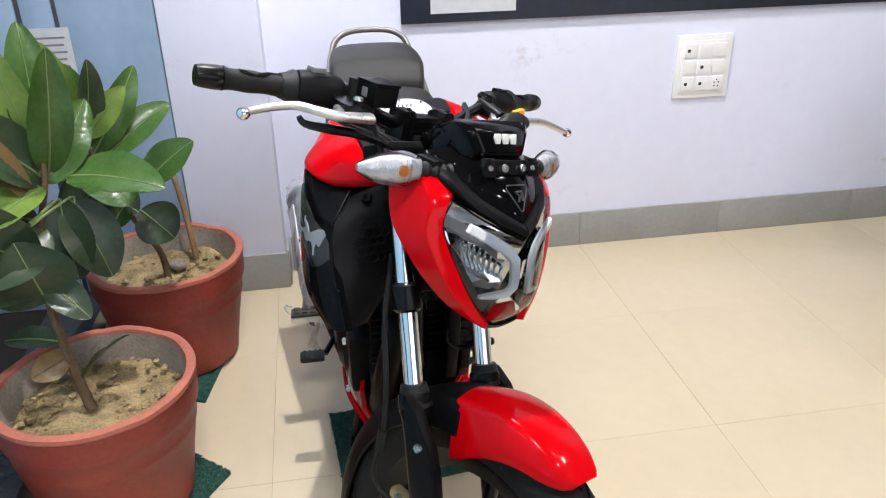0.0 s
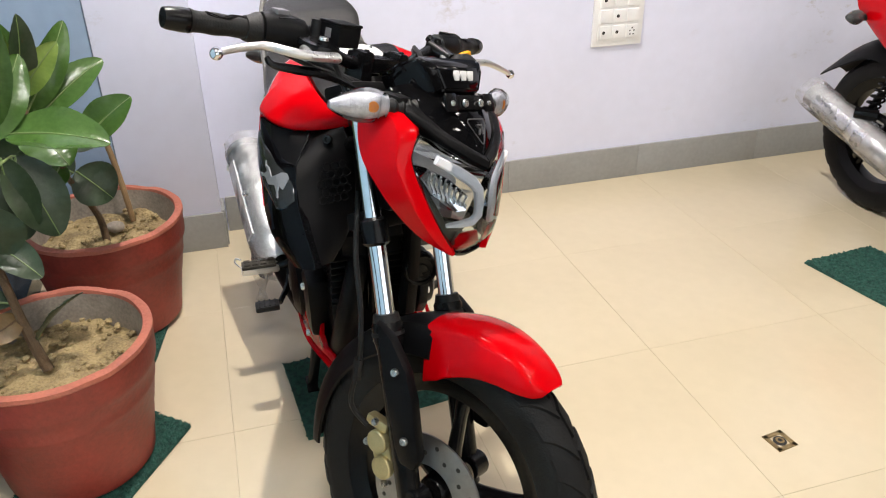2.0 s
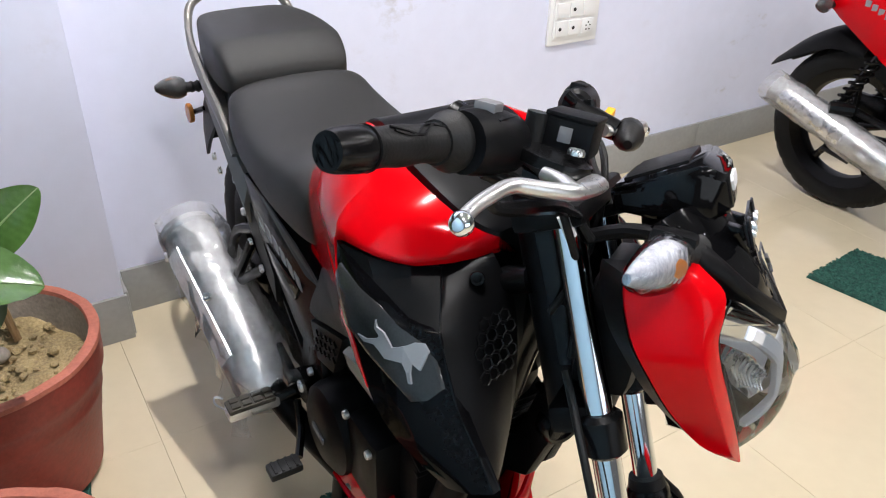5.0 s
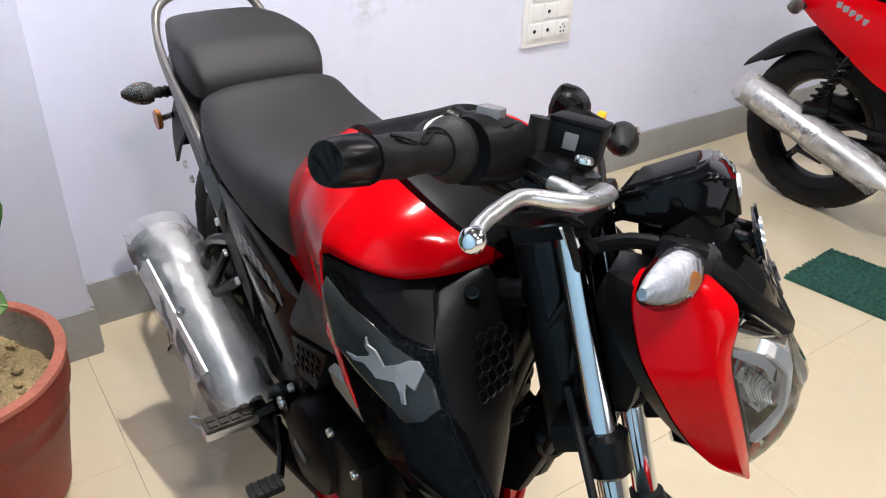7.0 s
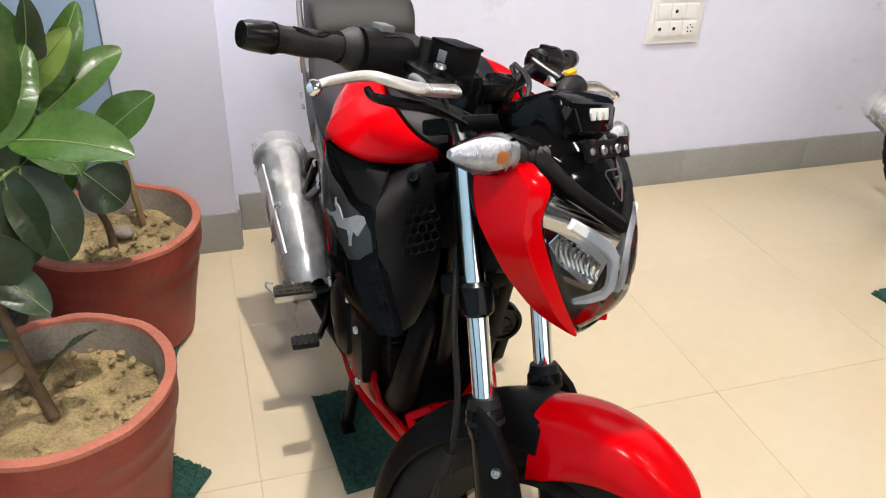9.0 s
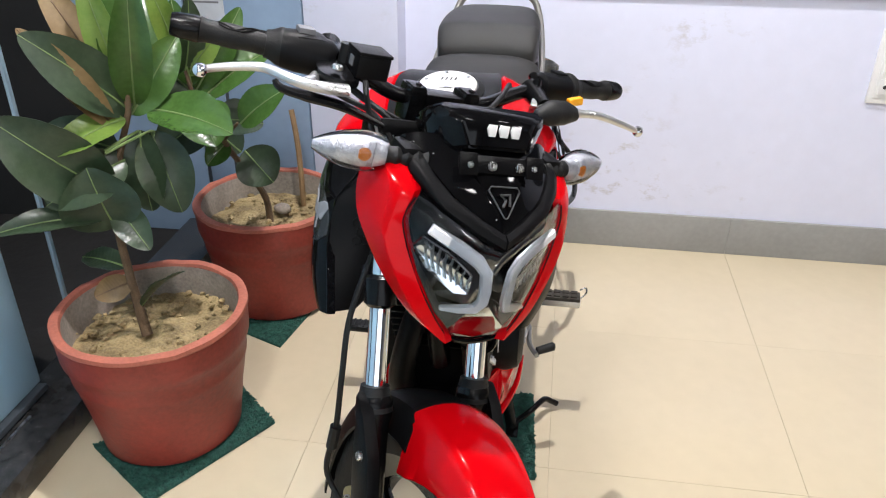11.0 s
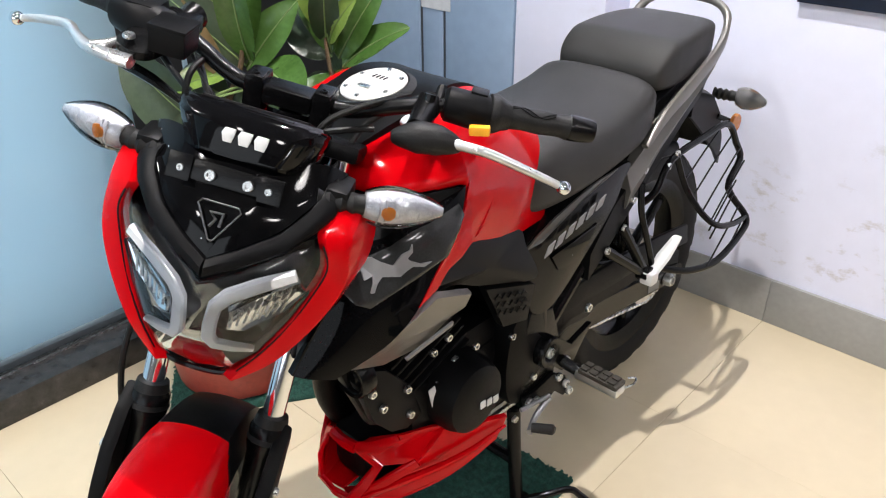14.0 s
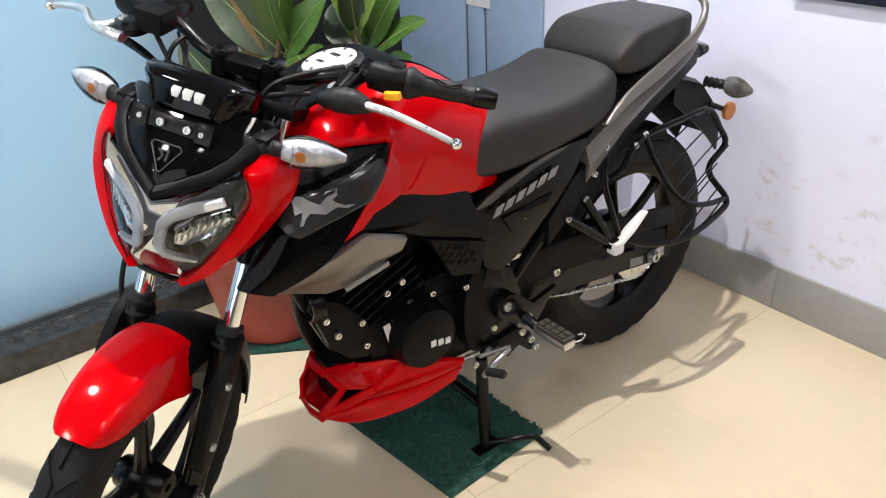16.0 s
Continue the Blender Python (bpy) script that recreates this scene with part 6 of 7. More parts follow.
def swing():
    sw = fixed("swing_arm", join(*[loft([[V((x, s * (0.1 + 0.02), z - h)), V((x, s * (0.1 + 0.02), z + h)), V((x, s * 0.095, z + h)), V((x, s * 0.095, z - h))] for x, z, h in [(0.52, 0.395, 0.03), (0.4, 0.375, 0.03), (0.2, 0.345, 0.027), (0.02, 0.32, 0.026), (-0.07, 0.305, 0.024), (-0.085, 0.302, 0.016)]]) for s in (1, -1)], tube([(0.5, -0.11, 0.395), (0.5, 0.11, 0.395)], 0.028, 16, 1)), SATIN, None, "black box-section swing arm")
    for s in (1, -1):
        fixed("axle_nut", bolt(V((0, s * 0.122, 0.315)), (0, s, 0), 0.016, 0.02), STEEL, sw)
        fixed("adjuster_plate", box((-0.02, s * 0.123, 0.313), (0.06, 0.004, 0.028), 0.001), STEEL, sw)
        fixed("pivot_bolt", bolt(V((0.525, s * 0.14, 0.4)), (0, s, 0), 0.017, 0.01), STEEL, sw)
    fixed("chain_guard", loft([[V((x, 0.088, z)), V((x, 0.122, z)), V((x, 0.124, z - 0.035)), V((x, 0.119, z - 0.035)), V((x, 0.117, z - 0.005)), V((x, 0.088, z - 0.005))] for x, z in [(0.44, 0.44), (0.3, 0.425), (0.15, 0.415), (0.04, 0.4), (-0.05, 0.375)]]), MATTE, sw, "black chain guard")
    cc = fixed("chain_case", plate([(0.485, 0.475), (0.321, 0.475), (0.208, 0.473), (0.065, 0.458), (-0.075, 0.437), (-0.092, 0.38), (0.1, 0.405), (0.15, 0.395), (0.242, 0.404), (0.289, 0.398), (0.344, 0.372), (0.417, 0.383), (0.49, 0.365)], 0.112, 0.1225, 0.004), MATTE, sw, "matte black chain case")
    fixed("bolt", bolt(V((0.35, 0.123, 0.401)), (0, 1, 0), 0.011, 0.007), STEEL, cc)
    fixed("arm_sticker", plate([(0.08, 0.331), (0.03, 0.323), (0.029, 0.3), (0.079, 0.307)], 0.12, 0.1215, 0), MARKDIM, sw, "small grey sticker", 0)
    # chain and sprockets
    sp = fixed("rear_sprocket", lathe([(0.05, -0.002), (0.085, -0.002), (0.085, 0.002), (0.05, 0.002)], (0, 0.078, 0.315), "y", 40, closed=True), STEEL, rear_wheel, "steel rear sprocket")
    link = finish("chain_link", box((0, 0, 0), (0.0135, 0.009, 0.009), 0.003, seg=1), STEEL)
    pin = finish("chain_link", box((0, 0, 0), (0.0135, 0.013, 0.0075), 0.003, seg=1), STEEL)
    loop = [V((0.5, 0.078, 0.43)), V((0.0, 0.078, 0.402))] + [V((0.087 * math.cos(a), 0.078, 0.315 + 0.087 * math.sin(a))) for a in [radians(100 + 16 * k) for k in range(11)]] + [V((0.0, 0.078, 0.228)), V((0.25, 0.078, 0.28)), V((0.5, 0.078, 0.352))]
    ln = 0.0
    step = 0.0142
    k = 0
    for a, b in zip(loop, loop[1:]):
        seg = (b - a).length
        while ln < seg:
            q = a.lerp(b, ln / seg)
            ob = new("chain_link", pin if k % 2 else link)
            ob.parent = bike
            ob.matrix_local = Matrix.Translation(q) @ (b - a).to_track_quat("X", "Z").to_matrix().to_4x4()
            ln += step
            k += 1
        ln -= seg
    # rear hub drum
    fixed("brake_drum", lathe([(0, -0.075), (0.04, -0.075), (0.066, -0.062), (0.07, -0.03), (0, -0.03)], (0, 0, 0.315), "y", 32), SATIN, rear_wheel, "black rear drum hub")
    # shock absorber with coil spring
    sh = fixed("shock_absorber", tube([(0.4, 0, 0.4), (0.44, 0, 0.62)], 0.016, 12, 1), STEEL, None, "rear shock absorber")
    fixed("coil_spring", tube([V((0.4 + 0.04 * t, 0, 0.4 + 0.22 * t)) + V((0.03 * math.cos(w), 0.03 * math.sin(w), 0)) for t, w in [(0.08 + 0.84 * i / 80, i / 80 * 2 * math.pi * 7) for i in range(81)]], 0.005, 6, 1), SATIN, sh)
    # inner hugger
    fixed("hugger", arc_panel(RW, 0.328, 48, 110, 0.055, 0.06, 0.03, 0.03, 14), MATTE, None, "black inner mudguard over the rear tyre")


swing()


def pegs():
    for s in (1, -1):
        pg = fixed("foot_peg_bracket", join(plate([(0.545, 0.405), (0.515, 0.425), (0.485, 0.405), (0.445, 0.37), (0.372, 0.388), (0.41, 0.345), (0.43, 0.318), (0.47, 0.315), (0.525, 0.365)], s * 0.138, s * 0.152, 0.004), lathe([(0, 0.004), (0.016, 0.006), (0.02, 0.012), (0.03, 0.012), (0.033, 0.004), (0.033, -0.01), (0, -0.01)], (0.53, s * 0.15, 0.398), "y", 28), tube([(0.475, s * 0.15, 0.345), (0.468, s * 0.17, 0.335), (0.464, s * 0.19, 0.33)], 0.012, 12, 3)), SATIN, None, "black foot peg bracket")
        fixed("foot_peg", join(box((0.462, s * 0.235, 0.33), (0.034, 0.1, 0.02), 0.006), tube([(0.466, s * 0.17, 0.33), (0.464, s * 0.2, 0.33)], 0.01, 10, 1)), ALU, pg, "alloy foot peg with a rubber pad")
        fixed("rubber_pad", box((0.462, s * 0.238, 0.343), (0.036, 0.09, 0.01), 0.003), PEGRUBBER, pg)
        for k in range(8):
            fixed("pad_rib", box((0.462 + (0.008 if k % 2 else -0.008), s * (0.205 + 0.021 * (k // 2)), 0.35), (0.013, 0.016, 0.005), 0.001), PEGRUBBER, pg)
        fixed("bolt", bolt(V((0.53, s * 0.156, 0.398)), (0, s, 0), 0.012, 0.008), STEEL, pg)
        fixed("bolt", bolt(V((0.462, s * 0.152, 0.34)), (0, s, 0), 0.009, 0.007), STEEL, pg)
        fixed("peg_spring", tube([(0.452, s * 0.285, 0.335), (0.44, s * 0.298, 0.345), (0.43, s * 0.295, 0.352), (0.436, s * 0.282, 0.348)], 0.0022, 6, 4), STEEL, pg)
        # passenger peg on its triangular stay, folded up
        ps = fixed("pillion_peg_stay", join(tube([(0.346, s * 0.145, 0.548), (0.27, s * 0.163, 0.488), (0.22, s * 0.176, 0.45)], 0.011, 10, 3), tube([(0.291, s * 0.148, 0.579), (0.25, s * 0.165, 0.505), (0.22, s * 0.176, 0.45)], 0.011, 10, 3), disc((0.222, s * 0.178, 0.452), 0.018, 0.03)), SATIN, None, "black pillion peg stay")
        if s > 0:
            fixed("pillion_peg", join(loft([[c + V((0.012 * math.cos(w) * k, 0.014 * math.sin(w) * k, 0)) for w in [2 * math.pi * i / 8 for i in range(8)]] for c, k in ((V((0.222, 0.19, 0.448)), 0.9), (V((0.185, 0.197, 0.486)), 1.15), (V((0.148, 0.203, 0.52)), 0.75))]), box((0.224, 0.19, 0.448), (0.03, 0.03, 0.03), 0.006)), MARK, ps, "pale alloy pillion peg, folded up")
        else:
            fixed("pillion_peg", box((0.21, -0.22, 0.44), (0.03, 0.08, 0.022), 0.007), RUBBER, ps)
    # gear shifter, left
    gs = fixed("gear_shifter", tube([(0.53, 0.165, 0.29), (0.58, 0.17, 0.275), (0.625, 0.19, 0.275)], 0.0065, 8, 4), DISC, None, "steel gear shifter with a rubber toe piece")
    fixed("toe_rubber", tube([(0.618, 0.19, 0.283), (0.6, 0.226, 0.288), (0.599, 0.23, 0.288)], [0.0095, 0.0105, 0.007], 12, 1), RUBBER, gs)
    fixed("link_rod", tube([(0.53, 0.165, 0.295), (0.61, 0.155, 0.3)], 0.0045, 8, 1), DISC, gs)
    fixed("shift_plate", plate([(0.59, 0.31), (0.55, 0.31), (0.49, 0.318), (0.45, 0.29), (0.432, 0.245), (0.45, 0.235), (0.485, 0.268), (0.52, 0.25), (0.545, 0.272), (0.585, 0.283)], 0.139, 0.147, 0.003), CASTING, gs, "dark cast linkage plate")
    for x, z in ((0.578, 0.298), (0.554, 0.288), (0.48, 0.305), (0.452, 0.272), (0.437, 0.244)):
        fixed("bolt", bolt(V((x, 0.148, z)), (0, 1, 0), 0.0098, 0.008), STEEL, gs)
    # rear brake pedal, right
    bp = fixed("brake_pedal", tube([(0.5, -0.16, 0.34), (0.55, -0.175, 0.315), (0.6, -0.2, 0.3)], 0.0075, 8, 4), SATIN, None, "black brake pedal with a ribbed pad")
    fixed("pedal_pad", box((0.613, -0.232, 0.303), (0.035, 0.06, 0.016), 0.005), RUBBER, bp)
    for k in range(4):
        fixed("pad_rib", box((0.613, -0.212 - 0.013 * k, 0.312), (0.03, 0.005, 0.004), 0.001), RUBBER, bp)
    # centre stand and side stand
    cs = fixed("centre_stand", join(*[tube([(0.56, s * 0.1, 0.24), (0.57, s * 0.115, 0.14), (0.585, s * 0.14, 0.018)], 0.0145, 12, 3) for s in (1, -1)], tube([(0.575, -0.12, 0.12), (0.575, 0.12, 0.12)], 0.012, 10, 1), *[box((0.585, s * 0.142, 0.0145), (0.07, 0.03, 0.006), 0.002) for s in (1, -1)]), SATIN, None, "black centre stand")
    fixed("stand_lever", tube([(0.585, 0.142, 0.025), (0.55, 0.185, 0.045), (0.5, 0.215, 0.045), (0.485, 0.235, 0.03), (0.478, 0.25, 0.018)], 0.0075, 10, 4), SATIN, cs)
    fixed("stand_web", plate([(0.585, 0.03), (0.55, 0.02), (0.58, 0.055)], 0.14, 0.146, 0.001), SATIN, cs)
    fixed("stand_return", tube([(0.56, 0.1, 0.26), (0.66, 0.11, 0.275)], 0.006, 8, 1), STEEL, cs)


pegs()


def belly_pan():
    # two red halves joined at the nose, hollow, with openings at the front
    for s in (1, -1):
        def P(*pts):
            return [V((x, s * y, z)) for x, y, z in pts]
        T, U, R, N, K, W = P((0.923, 0.03, 0.338), (0.907, 0.07, 0.31), (0.86, 0.122, 0.318), (0.953, 0.042, 0.24), (0.783, 0.118, 0.353), (0.646, 0.152, 0.306))
        side = [R] + P((0.825, 0.125, 0.338)) + [K] + P((0.76, 0.132, 0.342), (0.708, 0.146, 0.33)) + [W] + P((0.67, 0.146, 0.262), (0.772, 0.122, 0.226), (0.883, 0.082, 0.216)) + [N]
        bp = fixed("belly_pan", join(dome(side, 0.008, 0.01, (0.1, s, -0.3), 0.004), sheet([[N] + P((0.883, 0.082, 0.216), (0.772, 0.122, 0.226), (0.67, 0.146, 0.262)), P((0.936, 0.0, 0.225), (0.871, 0.02, 0.205), (0.766, 0.04, 0.208), (0.684, 0.06, 0.235))], 0.006, (0, 0, -1))), RED, None, "glossy red engine belly pan half")
        if s > 0:
            fixed("upper_cover", dome([T] + P((0.909, 0.055, 0.365), (0.866, 0.095, 0.372), (0.813, 0.112, 0.366)) + [K, R, U], 0.007, 0.01, (0.55, s * 0.7, 0.35), 0.004), RED, bp)
        fixed("belly_crease", tube([N] + P((0.871, 0.115, 0.285), (0.766, 0.15, 0.293), (0.661, 0.158, 0.297)), [0.007, 0.008, 0.006, 0.003], 8, 5), RED, bp)
        M1 = V((0.939, s * 0.062, 0.275))
        fixed("nose_frame", join(ribbon([T, U, M1, N], [0.016, 0.02, 0.021, 0.02], 0.006, (0.75, s * 0.65, 0.1)), ribbon([N, V((0.912, s * 0.085, 0.28)), R], [0.018, 0.02, 0.02], 0.006, (0.5, s * 0.85, 0.1)), ribbon([N + V((0, s * 0.004, 0)), V((0.958, 0, 0.235))], [0.02, 0.02], 0.006, (1, 0, -0.2))), RED, bp, "red nose struts")
        if s > 0:
            fixed("upper_horn", ribbon([T, V((0.912, s * 0.072, 0.358)), V((0.888, s * 0.105, 0.385))], [0.018, 0.026, 0.012], 0.006, (0.7, s * 0.6, 0.3)), RED, bp, "red upper edge")
    # black block added for the engine's shade, hides the lit red inner faces
    fixed("shade_block", box((0.815, 0, 0.288), (0.19, 0.11, 0.1), 0.02), CASTING, None, "black block standing in for the shade inside the belly pan")
    fixed("cross_bar", tube([(0.923, -0.03, 0.338), (0.928, 0, 0.34), (0.923, 0.03, 0.338)], 0.011, 8, 3), RED, None, "red nose cross bar")


belly_pan()


def saree_guard():
    """Black wire guard beside the rear wheel, close to the tail above and flared out below."""
    def at(x, z):
        return V((x, 0.15 + 0.105 * max(0.0, min(1.0, (0.7 - z) / 0.25)) ** 1.3, z))
    o = [(0.2, 0.14, 0.6), (0.169, 0.15, 0.62), (0.12, 0.15, 0.675), (-0.02, 0.152, 0.689), (-0.124, 0.155, 0.691), (-0.17, 0.163, 0.635), (-0.186, 0.174, 0.59), (-0.1, 0.193, 0.55), (-0.123, 0.238, 0.482), (-0.085, 0.25, 0.459), (0.041, 0.255, 0.437), (0.14, 0.235, 0.445), (0.2, 0.2, 0.464)]
    g = fixed("wire_guard", tube(o, 0.0078, 10, 4), SATIN, None, "black wire guard beside the rear wheel")
    fixed("guard_upright", tube([(0.1, 0.151, 0.678), (0.068, 0.167, 0.6), (0.054, 0.206, 0.545), (0.02, 0.232, 0.51), (-0.05, 0.24, 0.49), (-0.12, 0.238, 0.482)], 0.007, 8, 4), SATIN, g)
    fixed("guard_front", tube([(0.235, 0.15, 0.66), (0.24, 0.16, 0.6), (0.22, 0.175, 0.52), (0.2, 0.185, 0.45)], 0.007, 8, 4), SATIN, g)
    for x, z, d in ((-0.1, 0.688, 0.18), (-0.15, 0.66, 0.21), (-0.175, 0.622, 0.22), (-0.183, 0.59, 0.22), (-0.125, 0.562, 0.17), (-0.1, 0.54, 0.15), (-0.112, 0.512, 0.2), (-0.118, 0.485, 0.16)):
        fixed("guard_wire", tube([at(x, z), at(x + d * 0.5, z - 0.17 * d), at(x + d, z - 0.34 * d)], 0.002, 6, 1), SATIN, g)


saree_guard()

# ---- the potted plants ----


def leaf(base, tip, width, mat, parent, droop=0.12, cup=0.25, facing=(0.3, -1, 0.6)):
    """A broad leathery leaf with a raised midrib, side veins and a pointed tip."""
    b, t = V(base), V(tip)
    d = t - b
    L = d.length
    d.normalize()
    n = V(facing)
    n = (n - d * n.dot(d)).normalized()
    side = d.cross(n)
    rings, mid = [], []
    N, K = 52, 8
    for i in range(N + 1):
        s = i / N
        w = width * 0.5 * (math.sin(math.pi * s ** 0.9) ** 0.6 if 0 < s < 1 else 0.0) + 0.0012
        c = b + d * L * s - n * droop * L * (s - 0.5) ** 2 * 2
        row = []
        for k in range(K + 1):
            u = k / K * 2 - 1
            wave = 0.0007 * math.sin((s - 0.1 * abs(u)) * 84) * min(1, abs(u) * 3) + 0.0016 * math.sin(s * 15 + 3 * L * 40 + u) * abs(u)
            row.append(c + side * w * u + n * (cup * w * u * u + wave))
        rings.append(row)
        mid.append(c + n * 0.0008)
    th = 0.0008
    bm = bmesh.new()
    f = [[bm.verts.new(p) for p in r] for r in rings]
    g = [[bm.verts.new(p - n * th) for p in r] for r in rings]
    for i in range(N):
        for k in range(K):
            bm.faces.new((f[i][k], f[i][k + 1], f[i + 1][k + 1], f[i + 1][k]))
            bm.faces.new((g[i][k], g[i + 1][k], g[i + 1][k + 1], g[i][k + 1]))
    for i in range(N):
        for k in (0, K):
            bm.faces.new((f[i][k], f[i + 1][k], g[i + 1][k], g[i][k]))
    lf = part("leaf", bm, mat, parent, "", 80)
    part("midrib", tube(mid, [0.0026, 0.0017, 0.0008], 6, 1), MIDRIB if mat is not LEAFBACK else STEM, lf)
    return lf


def pot(name, c, R, H, lab, seed):
    r = random.Random(seed)
    m = pose(c[0], c[1], 0.011)
    p = root(name, lab, "plant pot", m, "clay pots")
    rb = R * 0.76
    prof = [(0.0, 0.0), (rb - 0.01, 0.0), (rb, 0.01), (rb + (R - rb) * 0.35, H * 0.38), (rb + (R - rb) * 0.41, H * 0.42), (rb + (R - rb) * 0.6, H * 0.585), (rb + (R - rb) * 0.645, H * 0.6), (rb + (R - rb) * 0.665, H * 0.625), (rb + (R - rb) * 0.655, H * 0.645), (rb + (R - rb) * 0.77, H * 0.745), (rb + (R - rb) * 0.86, H * 0.765), (R * 0.975, H * 0.8), (R * 0.985, H * 0.96)]
    body = lathe(prof, (0, 0, 0), "z", 64)
    for v in body.verts:
        v.co += v.co.normalized() * 0.0022 * noise.noise(v.co * 9)
    part("pot_body", body, TERRACOTTA, p)
    rim = lathe([(R * 0.985, H * 0.955), (R, H * 0.97), (R * 0.995, H * 0.995), (R * 0.96, H), (R * 0.905, H * 0.995), (R * 0.893, H * 0.97)], (0, 0, 0), "z", 64)
    for v in rim.verts:
        v.co += V((0, 0, 1)) * 0.004 * noise.noise(v.co * 14) + v.co.normalized() * 0.003 * noise.noise(v.co * 23 + V((4, 0, 0)))
    part("rim", rim, RIMCLAY, p, "worn paler rim")
    part("inner_wall", lathe([(R * 0.893, H * 0.975), (R * 0.87, H * 0.85), (R * 0.84, H * 0.7)], (0, 0, 0), "z", 48), INNERCLAY, p, "weathered grey inner wall")
    # lumpy soil
    bm = bmesh.new()
    rings = []
    for i in range(26):
        rr = R * 0.875 * i / 25
        rings.append([V((rr * math.cos(a), rr * math.sin(a), H * 0.785 + 0.02 * noise.noise(V((rr * math.cos(a) * 14, rr * math.sin(a) * 14, seed))) + 0.009 * noise.noise(V((rr * math.cos(a) * 45, rr * math.sin(a) * 45, seed))) - 0.01 * i / 25)) for a in [2 * math.pi * k / 56 for k in range(56)]])
    part("soil", loft(rings, caps=False), SOIL, p, "dry sandy soil", 60)
    clods = []
    for _ in range(110):
        a, rr, s = r.uniform(0, 6.28), R * 0.84 * math.sqrt(r.random()), r.uniform(0.003, 0.013)
        b = bmesh.new()
        bmesh.ops.create_icosphere(b, subdivisions=1, radius=s)
        for v in b.verts:
            v.co = V((v.co.x * r.uniform(0.7, 1.3), v.co.y * r.uniform(0.7, 1.3), v.co.z * r.uniform(0.5, 0.9)))
        bmesh.ops.translate(b, vec=(rr * math.cos(a), rr * math.sin(a), H * 0.79), verts=b.verts)
        clods.append(b)
    tagged(part("soil_crumb", join(*clods), SOIL, p, "crumbs of dry soil"), kind="stuff")
    return p


POT1, POT2 = (-0.957, -0.59), (-0.893, 0.052)
pot("flower_pot", POT1, 0.223, 0.355, "terracotta-red clay pot with dry soil and worn rim", 3)
pot("flower_pot", POT2, 0.229, 0.35, "wide terracotta-red clay pot with dry sandy soil", 7)


